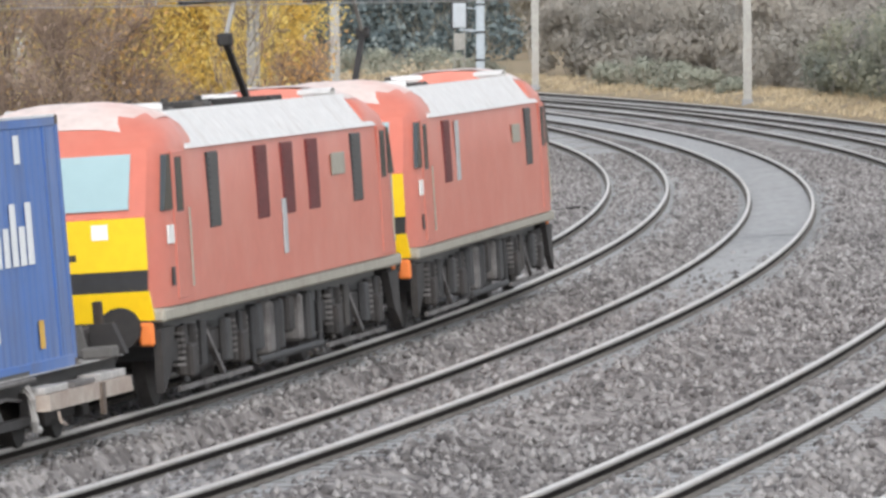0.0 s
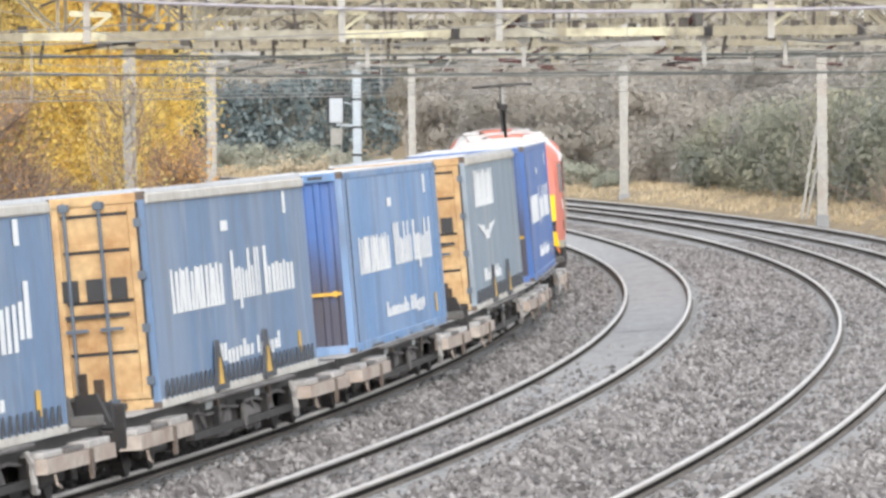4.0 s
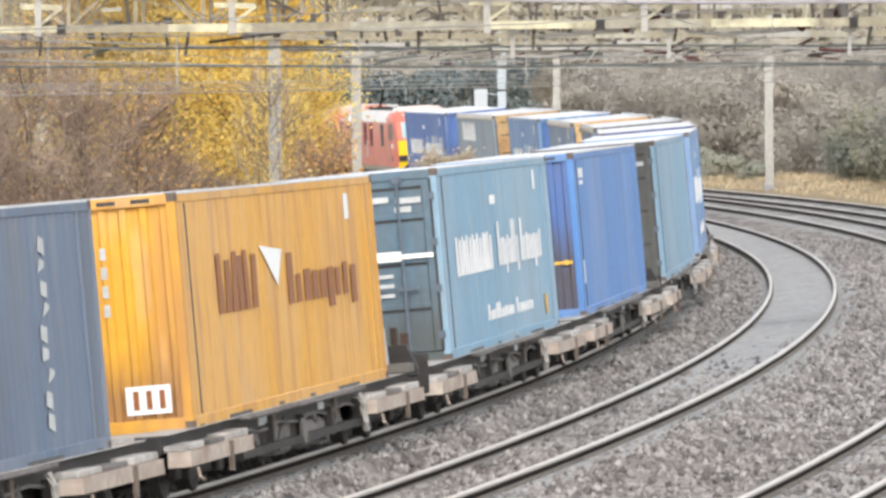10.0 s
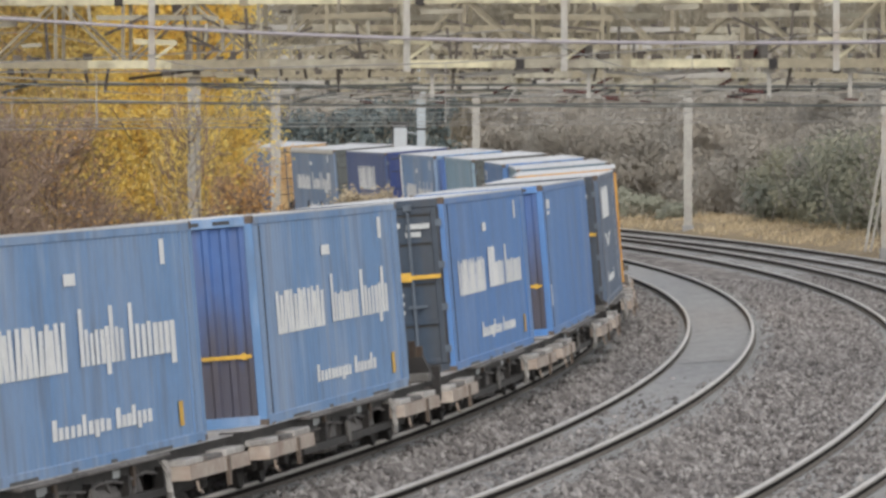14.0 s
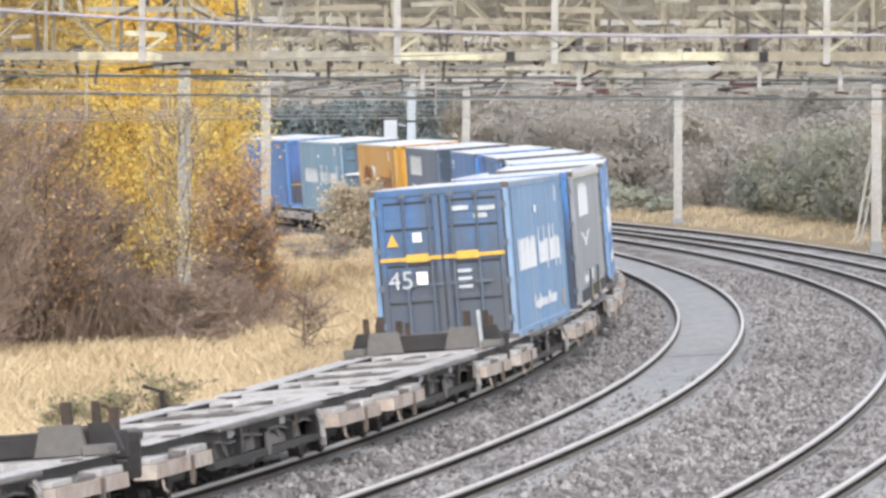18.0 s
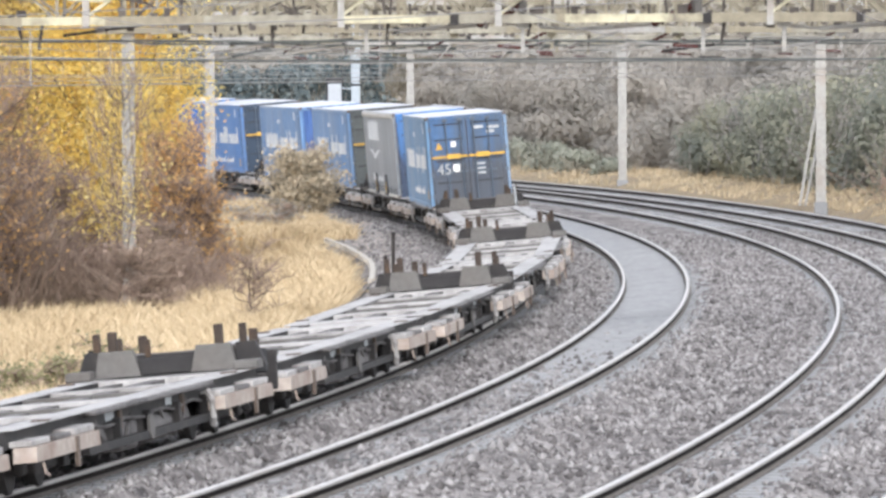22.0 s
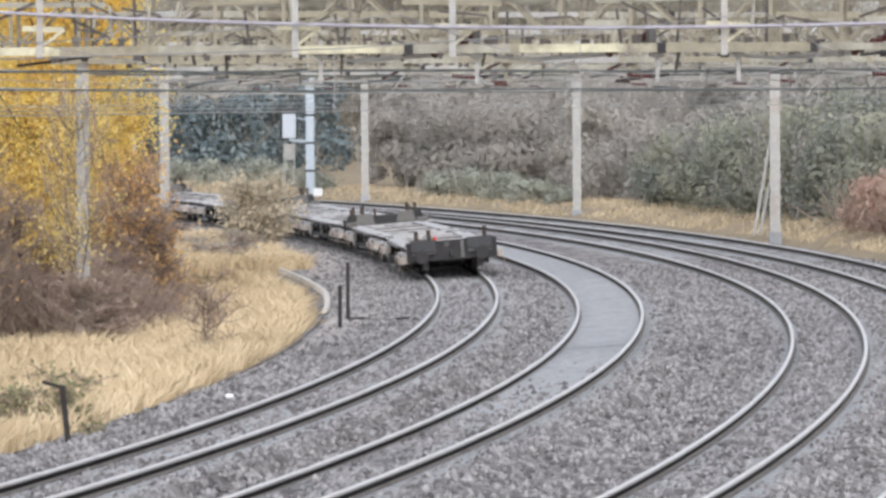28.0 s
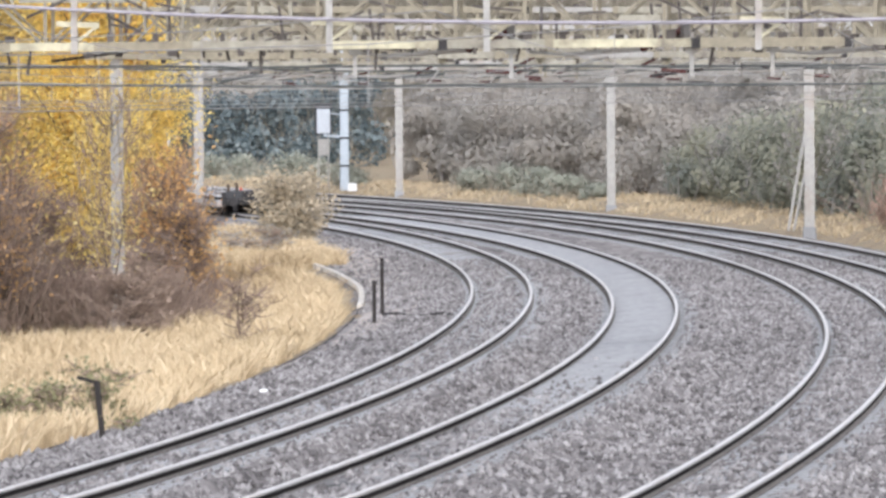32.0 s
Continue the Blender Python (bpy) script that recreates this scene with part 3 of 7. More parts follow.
        for s in (-1, 1):
            b = part("buffer", Shape().tube((x - e * 0.2, s * 0.87, 1.05), (x + e * 0.2, s * 0.87, 1.05), 0.12, 0.12, 12).tube((x + e * 0.2, s * 0.87, 1.05), (x + e * 0.3, s * 0.87, 1.05), 0.25, 0.25, 16), M_BOGIE, o)
            part("jumper_cover", Shape().box(min(x, x + e * 0.12), max(x, x + e * 0.12), s * 1.15 - 0.09, s * 1.15 + 0.09, 0.82, 1.1, 0.03), M_ORANGE, o, "orange jumper cover")
            part("fairing", Shape().prism([(x - e * 0.05, 0.25), (x - e * 0.55, 0.5), (x - e * 0.9, 1.02), (x - e * 0.05, 1.02)], "y", s * 1.2, s * 1.3), M_BOGIE, o, "dark corner fairing")
        part("buffer_beam", Shape().box(min(x - e * 0.35, x), max(x - e * 0.35, x), -1.2, 1.2, 0.8, 1.12, 0.03).box(min(x, x + e * 0.2), max(x, x + e * 0.2), -0.2, 0.2, 0.75, 1.1), M_DARKSTEEL, o)
        bog = part("bogie_frame", Shape().box(e * 5.1 - 2.5, e * 5.1 + 2.5, -1.22, -1.05, 0.55, 0.85, 0.03).box(e * 5.1 - 2.5, e * 5.1 + 2.5, 1.05, 1.22, 0.55, 0.85, 0.03)
                   .box(e * 5.1 - 0.4, e * 5.1 + 0.4, -1.15, 1.15, 0.35, 0.9, 0.03), M_BOGIE, o, "brake-dusted bogie frame")
        for k in (-1.65, 1.65):
            wheel_part(bog, e * 5.1 + k, 0.57)
            for s in (-1, 1):
                part("axlebox", Shape().box(e * 5.1 + k - 0.2, e * 5.1 + k + 0.2, s * 1.24 - 0.1, s * 1.24 + 0.1, 0.35, 0.75, 0.03).tube((e * 5.1 + k + 0.35, s * 1.22, 0.4), (e * 5.1 + k + 0.35, s * 1.22, 0.98), 0.07)
                     .tube((e * 5.1 + k - 0.35, s * 1.22, 0.4), (e * 5.1 + k - 0.35, s * 1.22, 0.98), 0.07), M_BOGIE, bog)
        for s in (-1, 1):
            for k in (-2.05, -1.25, 1.25, 2.05):
                coil = Shape()
                for q2 in range(6):
                    coil.tube((e * 5.1 + k, s * 1.2, 0.50 + 0.075 * q2), (e * 5.1 + k, s * 1.2, 0.535 + 0.075 * q2), 0.10, 0.10, 10)
                part("coil_spring", coil, M_SPLASH, bog, "dusty coil spring")
            part("brake_rod", Shape().bar((e * 5.1 - 2.3, s * 1.25, 0.24), (e * 5.1 + 2.3, s * 1.25, 0.24), 0.05, 0.06).bar((e * 5.1 - 0.6, s * 1.26, 0.85), (e * 5.1 + 0.4, s * 1.26, 0.3), 0.06, 0.07), M_SPLASH, bog, "dusty brake rodding")
            part("damper", Shape().tube((e * 5.1 - 0.9, s * 1.28, 0.45), (e * 5.1 - 0.9, s * 1.28, 1.0), 0.06), M_CASE, bog)
            y0, y1 = sorted((s * 1.22, s * 1.32))
            part("spring_case", Shape().box(e * 5.1 + 0.5, e * 5.1 + 0.85, y0, y1, 0.42, 0.95, 0.02), M_CASE, bog)
    for s in (-1, 1):
        for x0, x1, z0, m in ((-2.25, -1.85, 0.42, M_CASE), (-1.5, -1.1, 0.34, M_SPLASH), (-0.6, -0.4, 0.35, M_CASE), (-0.05, 0.35, 0.55, M_BOGIE), (0.8, 1.0, 0.4, M_SPLASH), (1.45, 1.85, 0.36, M_CASE)):
            y0, y1 = sorted((s * 0.7, s * 1.28))
            part("equipment_case", Shape().box(x0, x1, y0, y1, z0, 1.02, 0.04), m, o, "dusty grey underframe equipment case")
        for x in (-2.5, -0.85, 2.35, 3.3, 6.9, -3.3, -6.9):
            part("pipe_run", Shape().tube((x, s * 1.24, 0.3), (x, s * 1.24, 1.0), 0.04, 0.04, 8), M_CASE, o)
    part("underframe_core", Shape().box(-7.6, 7.6, -1.12, 1.12, 0.6, 1.085, 0.04), M_BLACK, o)
    for s in (-1, 1):
        part("air_tank", Shape().tube((-2.3, s * 1.26, 0.3), (2.3, s * 1.26, 0.3), 0.05, 0.05, 10), M_CASE, o)
    part("roof_deck", Shape().box(-6.15, 6.15, -0.98, 0.98, 3.30, 3.37, 0.02), M_ROOFGEAR, o, "sooty roof well")
    for e in (-1, 1):
        part("well_rim", Shape().path([(e * (6.05 + 0.32 * math.sin(math.pi * k / 10)), -0.96 + 0.192 * k, 3.60) for k in range(11)], 0.07, 8), M_ROOFGREY, o, "pale rounded rim of the roof well")
    part("roof_hatch", Shape().box(*sorted((-5.6 * q, -3.6 * q)), -0.7, 0.7, 3.36, 3.42, 0.03), M_ROOFGREY, o, "pale roof hatch")
    gear = Shape()
    for k in range(7):
        x = -3.0 * q + k * 1.2 * q
        gear.box(x, x + 0.5, -0.45 + 0.25 * (k % 2), 0.3, 3.36, (3.50, 3.58, 3.52, 3.62, 3.50)[k % 5], 0.04)
        if k in (1, 3, 5):
            gear.tube((x + 0.8, 0.5, 3.36), (x + 0.8, 0.5, 3.68), 0.08, 0.05, 8)
    gear.tube((-3.4 * q, 0.5, 3.6), (4.9 * q, 0.5, 3.6), 0.025)
    gear.tube((-3.0 * q, -0.55, 3.52), (4.0 * q, -0.55, 3.52), 0.03)
    part("roof_gear", gear, M_ROOFGEAR, o, "roof busbars and insulators")
    pan = part("pantograph", Shape().bar((4.7 * q, 0.0, 3.6), (3.4 * q, 0.0, 4.4), 0.08, 0.08).box(*sorted((4.2 * q, 5.2 * q)), -0.4, 0.4, 3.36, 3.62, 0.02).box(3.4 * q - 0.11, 3.4 * q + 0.11, -0.1, 0.1, 4.32, 4.5, 0.03), M_DARKSTEEL, o, "raised single-arm pantograph")
    part("upper_arm", Shape().bar((3.4 * q, 0.0, 4.4), (4.2 * q, 0.0, 4.93), 0.05, 0.05), M_GALV, pan)
    part("pantograph_head", Shape().tube((4.1 * q, -0.75, 4.95), (4.1 * q, 0.75, 4.95), 0.03).tube((4.35 * q, -0.75, 4.95), (4.35 * q, 0.75, 4.95), 0.03).bar((4.1 * q, 0, 4.94), (4.35 * q, 0, 4.94), 0.05, 0.04), M_DARKSTEEL, pan)
    return o


def make_wagon(first, last=False):
    """A low container platform 18.19 m long; x = 0 in its middle. first: the leading half of a twin."""
    o = thing("container_wagon", "low flat container wagon with pale dirty side beams", "railway wagon", "wagons of the train")
    h = 9.09
    for s in (-1, 1):
        part("side_sill", Shape().box(-h + 0.3, h - 0.3, s * 1.0 - 0.15, s * 1.0 + 0.15, 0.60, 0.83, 0.015), M_DARKSTEEL, o)
        part("deck_strip", Shape().box(-h + 0.35, h - 0.35, s * 1.05 - 0.21, s * 1.05 + 0.21, 0.832, 0.846), M_DECK, o, "worn pale deck strip")
        part("deck_rib", Shape().box(-h + 1.0, h - 1.0, s * 0.56 - 0.07, s * 0.56 + 0.07, 0.70, 0.80), M_PLATE, o)
    for x, w in ((-8.4, 1.1), (-4.4, 0.5), (-2.2, 0.25), (-0.25, 0.5), (2.0, 0.25), (3.9, 0.5), (7.3, 1.1)):
        part("cross_member", Shape().box(x, x + w, -0.84, 0.84, 0.66, 0.836), M_DECK if w > 0.3 else M_PLATE, o, "worn cross member")
    for s in (-1, 1):
        part("deck_edge", Shape().box(-h + 4.9, h - 4.9, s * 1.26 - 0.1, s * 1.26 + 0.1, 0.775, 0.83, 0.015), M_SPLASH, o, "grey worn deck edge")
    # Black sheet just below the deck top stands for shade in the openings.
    part("deck_pan", Shape().box(-h + 0.6, h - 0.6, -0.84, 0.84, 0.70, 0.745), M_BLACK, o, "black sheet for the shade in the open deck")
    part("centre_plate", Shape().box(-h + 1.2, h - 1.2, -0.11, 0.11, 0.72, 0.812), M_SPLASH, o, "grey worn centre rib")
    part("centre_sill", Shape().box(-h + 0.1, h - 0.1, -0.25, 0.25, 0.35, 0.7, 0.02), M_DARKSTEEL, o)
    for e in (-1, 1):
        for s in (-1, 1):
            # the leading end stops short of the wedges, the trailing end reaches over the coupling
            outer = h - 0.95 if e > 0 and first else h + 0.5 if e < 0 and not first else h - 0.45
            x0, x1 = sorted((e * (outer - 3.95), e * outer))
            y0, y1 = sorted((s * 1.2, s * 1.485))
            beam = part("side_beam", Shape().prism([(x0, 0.44), (x1, 0.44), (x1 - 0.04, 0.62), (x0 + 0.04, 0.62)], "y", y0, y1), M_ENDBOX, o, "dirty cream side beam")
            for a, c, zt in ((0.0, 0.30, 0.70), (0.34, 0.62, 0.685), (0.66, 1.0, 0.71)):
                xa, xb = x0 + (x1 - x0) * a, x0 + (x1 - x0) * c
                part("beam_cap", Shape().box(xa + 0.05, xb - 0.05, s * 1.28 - 0.15, s * 1.28 + 0.13, 0.622, zt, 0.012), M_DECK if a != 0.34 else M_SPLASH, beam, "worn cap")
            xc = x0 + (x1 - x0) * 0.62
            part("bracket", Shape().prism([(xc - 0.09, 0.62), (xc + 0.09, 0.62), (xc + 0.05, 0.26), (xc - 0.05, 0.26)], "y", s * 1.46, s * 1.51), M_BRACKET, beam, "rusty tan bracket")
            part("hand_hook", Shape().path([(x0 + 0.3, s * 1.5, 0.42), (x0 + 0.3, s * 1.52, 0.3), (x0 + 0.5, s * 1.52, 0.26)], 0.02, 5), M_ENDBOX, beam)
            part("twist_lock", Shape().box(e * 6.6 - 0.14, e * 6.6 + 0.14, s * 1.15 - 0.1, s * 1.15 + 0.1, 0.84, 0.866, 0.0), M_CASTING, o)
        bog = part("bogie_frame", Shape().box(e * 6.2 - 1.35, e * 6.2 + 1.35, -1.08, -0.94, 0.25, 0.55, 0.03).box(e * 6.2 - 1.35, e * 6.2 + 1.35, 0.94, 1.08, 0.25, 0.55, 0.03)
                   .box(e * 6.2 - 0.25, e * 6.2 + 0.25, -1.0, 1.0, 0.2, 0.5, 0.03), M_DARKSTEEL, o)
        for k in (-0.9, 0.9):
            wheel_part(bog, e * 6.2 + k, 0.37)
            for s in (-1, 1):
                part("axlebox", Shape().box(e * 6.2 + k - 0.16, e * 6.2 + k + 0.16, s * 1.1 - 0.07, s * 1.1 + 0.07, 0.24, 0.5, 0.02), M_BOGIE, bog)
    for s in (-1, 1):
        truss = Shape().box(-4.3, 4.3, s * 1.2 - 0.06, s * 1.2 + 0.06, 0.30, 0.40)
        for x in (-4.2, -2.1, 0.0, 2.1, 4.2):
            truss.box(x - 0.06, x + 0.06, s * 1.2 - 0.05, s * 1.2 + 0.05, 0.3, 0.66)
        part("truss_beam", truss, M_DARKSTEEL, o)
        part("side_step", Shape().path([(3.9, s * 1.3, 0.74), (3.9, s * 1.36, 0.6), (3.95, s * 1.36, 0.36), (4.05, s * 1.33, 0.26), (4.35, s * 1.3, 0.24)], 0.045, 6), M_DECK, o, "pale curved step bracket")
        y0, y1 = sorted((s * 0.8, s * 1.12))
        part("brake_case", Shape().box(-1.4, -0.3, y0, y1, 0.2, 0.6, 0.04), M_SPLASH, o, "grey splashed brake case")
        part("air_tank", Shape().tube((0.5, s * 0.98, 0.40), (1.9, s * 0.98, 0.40), 0.2, 0.2, 12), M_SPLASH, o)
        part("splash_panel", Shape().prism([(-3.9, 0.34), (-2.2, 0.34), (-2.5, 0.66), (-3.6, 0.66)], "y", s * 1.05, s * 1.09).prism([(2.3, 0.34), (3.7, 0.34), (3.4, 0.6), (2.6, 0.6)], "y", s * 1.05, s * 1.09), M_SPLASH, o, "grey splashed stiffening plate")
        part("brake_wheel", Shape().tube((-0.1, s * 1.24, 0.44), (-0.1, s * 1.28, 0.44), 0.17, 0.17, 14), M_PLATE, o, "round hand brake wheel")
    for s in (-1, 1):
        # pipes, levers, hangers and plates along the underframe
        part("brake_pipe", Shape().path([(-4.2 + 0.7 * k, s * 1.17, 0.60 + 0.035 * math.sin(1.9 * k)) for k in range(13)], 0.022, 6), M_SPLASH, o, "dusty brake pipe")
        for x, dx in ((-3.3, 0.7), (-0.9, -0.5), (1.1, 0.6), (3.1, -0.5)):
            part("brake_lever", Shape().bar((x, s * 1.15, 0.66), (x + dx, s * 1.15, 0.28), 0.035, 0.06), M_SPLASH, o, "dusty brake lever")
        for x in (-1.75, 2.7):
            part("sill_hanger", Shape().prism([(x - 0.09, 0.74), (x + 0.09, 0.74), (x + 0.04, 0.5), (x - 0.04, 0.5)], "y", *sorted((s * 1.16, s * 1.2))), M_BRACKET, o, "rusty hanger")
        for x, w in ((-2.6, 0.55), (1.6, 0.42)):
            part("data_panel", Shape().box(x, x + w, *sorted((s * 1.152, s * 1.158)), 0.64, 0.74), M_FADED, o, "dirty white data panel")
        for e in (-1, 1):
            part("hose", Shape().path([(e * (h - 0.5), s * 0.35, 0.62), (e * (h - 0.1), s * 0.35, 0.46), (e * (h + 0.2), s * 0.33, 0.36), (e * (h + 0.45), s * 0.3, 0.4)], 0.035, 6), M_BLACK, o, "black brake hose")
    if first:
        for s in (-1, 1):
            wedge = part("end_wedge", Shape().prism([(s * 0.36, 0.86), (s * 1.02, 0.86), (s * 0.94, 1.23), (s * 0.45, 1.23)], "x", h - 1.05, h - 0.95), M_PLATE, o, "grey steel wedge plate")
            part("wedge_back", Shape().prism([(s * 0.95, 0.86), (s * 1.36, 0.86), (s * 1.22, 1.22), (s * 0.95, 1.22)], "x", h - 0.62, h - 0.45), M_DARKSTEEL, o, "dark wedge behind")
            part("stanchion", Shape().box(h - 0.94, h - 0.8, s * 0.76 - 0.06, s * 0.76 + 0.06, 0.9, 1.50, 0.012), M_POST, wedge, "rusty dark post")
            part("stanchion", Shape().box(h - 0.6, h - 0.48, s * 1.05 - 0.05, s * 1.05 + 0.05, 1.0, 1.48, 0.012), M_POST, wedge, "rusty dark post")
            part("low_block", Shape().box(h - 1.5, h - 1.1, s * 1.2 - 0.2, s * 1.2 + 0.16, 0.85, 0.98, 0.02), M_PLATE, o)
        trough = Shape().box(h - 0.6, h - 0.5, -0.95, 0.95, 0.86, 1.14, 0.02).box(h - 0.98, h - 0.9, -0.45, 0.45, 0.86, 1.10, 0.02)
        trough.box(h - 0.92, h - 0.55, -0.9, 0.9, 0.86, 0.93)
        part("cross_box", trough, M_DARKSTEEL, o, "dark open cross trough")
        part("cross_lip", Shape().path([(h - 0.55, -0.95 + 0.19 * k, 1.17 - 0.05 * math.sin(math.pi * k / 10)) for k in range(11)], 0.035, 6), M_SPLASH, o, "worn lip of the trough")
        part("lip_post", Shape().box(h - 0.62, h - 0.55, 0.28, 0.36, 1.1, 1.36, 0.01), M_POST, o)
        for s in (-1, 1):
            part("buffer", Shape().tube((h - 0.1, s * 0.87, 0.9), (h + 0.15, s * 0.87, 0.9), 0.1, 0.1, 10).tube((h + 0.15, s * 0.87, 0.9), (h + 0.22, s * 0.87, 0.9), 0.23, 0.23, 14), M_DARKSTEEL, o)
    else:
        r = h + (0.85 if last else 0.5)               # the tail overhangs further
        part("tail_frame", Shape().box(-r + 0.1, -h + 0.4, -1.1, 1.1, 0.55, 0.82, 0.02), M_DARKSTEEL, o)
        part("end_plate", Shape().box(-r, -r + 0.12, -1.3, 1.3, 0.46, 0.96, 0.02), M_DARKSTEEL, o, "black end plate")
        part("end_shelf", Shape().box(-r, -r + 0.3, -1.3, 1.3, 0.94, 1.04, 0.02), M_DARKSTEEL, o)
        for s in (-1, 1):
            part("end_panel", Shape().box(-r - 0.06, -r - 0.0, s * 0.8 - 0.38, s * 0.8 + 0.38, 0.72, 1.08, 0.03), M_BLACK, o, "rounded black end panel")
            part("grab_rail", Shape().tube((-r - 0.09, s * 0.8 - 0.3, 0.66), (-r - 0.09, s * 0.8 + 0.3, 0.66), 0.014, 0.014, 6), M_CASE, o)
            part("stanchion", Shape().box(-r + 0.1, -r + 0.22, s * 0.98 - 0.06, s * 0.98 + 0.06, 1.04, 1.36, 0.01), M_POST, o, "rusty dark post")
            part("panel_rim", Shape().tube((-r - 0.075, s * 0.8 - 0.34, 0.70), (-r - 0.075, s * 0.8 + 0.34, 0.70), 0.018, 0.018, 6), M_SPLASH, o, "worn lower rim of the end panel")
            part("end_foot", Shape().box(-r + 0.0, -r + 0.16, s * 0.78 - 0.09, s * 0.78 + 0.09, 0.22, 0.47, 0.02), M_DARKSTEEL, o)
            part("buffer", Shape().tube((-r + 0.1, s * 0.87, 0.62), (-r - 0.18, s * 0.87, 0.62), 0.1, 0.1, 10).tube((-r - 0.18, s * 0.87, 0.62), (-r - 0.25, s * 0.87, 0.62), 0.2, 0.2, 14), M_DARKSTEEL, o)
        part("stanchion", Shape().box(-r + 0.1, -r + 0.22, 0.56, 0.68, 1.04, 1.38, 0.01), M_POST, o, "rusty dark post")
        part("end_disc", Shape().tube((-r - 0.02, 0.12, 0.93), (-r - 0.05, 0.12, 0.93), 0.075, 0.075, 14), M_SPLASH, o, "pale round disc")
        part("end_strip", Shape().box(-r - 0.04, -r, -0.36, -0.26, 0.5, 1.02, 0.01), M_PLATE, o)
        part("coupling_hook", Shape().box(-r - 0.2, -r, -0.06, 0.06, 0.58, 0.74, 0.02), M_CASE, o)
    return o


Z0, Z1 = 0.845, 3.70
HL, HW = 6.858, 1.25


def corrugated_side(s, flat=False):
    """A side wall of ribs 0.28 m apart between the rails."""
    y = s * (HW - 0.012)
    if flat:
        return Shape().box(-HL + 0.14, HL - 0.14, min(y, y - s * 0.03), max(y, y - s * 0.03), Z0 + 0.15, Z1 - 0.12)
    xs, ds = [], []
    x = -HL + 0.16
    while x < HL - 0.44:
        for dx, d in ((0.0, 0), (0.07, 0), (0.11, 0.006), (0.20, 0.006), (0.24, 0)):
            xs.append(x + dx)
            ds.append(d)
        x += 0.28
    xs.append(HL - 0.16)
    ds.append(0)
    n = len(xs)
    verts = [(a, y - s * d, z) for a, d in zip(xs, ds) for z in (Z0 + 0.14, Z1 - 0.1)]
    return Shape().add(verts, [(2 * i, 2 * i + 2, 2 * i + 3, 2 * i + 1) for i in range(n - 1)])


def slab(x0, x1, z0, z1, s=-1, lean0=0.0, lean1=0.0, d=0.006):
    """One flat painted bar on a side wall; lean0 and lean1 shift the top of its two edges."""
    y = s * HW
    a = [(x0, y, z0), (x1, y, z0), (x1 + lean1, y, z1), (x0 + lean0, y, z1)]
    return Shape().add(a + [(p[0], y + s * d, p[2]) for p in a], [(0, 1, 2, 3), (4, 5, 6, 7), (0, 1, 5, 4), (1, 2, 6, 5), (2, 3, 7, 6), (3, 0, 4, 7)])


def row_of(f0, f1, z0, z1, n, s, style, seed):
    """Plain bars that stand for a line of lettering: "block" in heavy pairs, "script" at two heights, "plain" all alike."""
    rs = random.Random(seed)
    a, b = (fx(f0), fx(f1)) if s < 0 else (fx(1 - f1), fx(1 - f0))
    z0, z1 = fz(z0), fz(z1)
    w, h = (b - a) / n, z1 - z0
    row = []
    for i in range(n):
        x = a + i * w
        if style == "block":
            t = w * 0.10 * (1 if i % 2 else -1)
            row.append(slab(x + w * 0.02, x + w * rs.uniform(0.36, 0.46), z0, z1, s, t + w * 0.1, t))
            row.append(slab(x + w * rs.uniform(0.52, 0.58), x + w * 0.93, z0, z1 - h * rs.uniform(0, 0.14), s, -t, -t * 0.5))
        elif style == "script":
            tall = i == 0 or rs.random() < 0.22
            drop = h * 0.2 if not tall and rs.random() < 0.14 else 0.0
            row.append(slab(x, x + w * rs.uniform(0.55, 0.82), z0 - drop, z1 if tall else z0 + h * rs.uniform(0.56, 0.66), s, w * 0.06, w * 0.02))
        else:
            row.append(slab(x, x + w * rs.uniform(0.68, 0.9), z0, z1, s))
    return row


def marks(name, row, material, o, label=""):
    for sh in row:
        part(name, sh, material, o, label)


def fx(f):
    return -HL + 2 * HL * f


def fz(f):
    return Z0 + (Z1 - Z0) * f


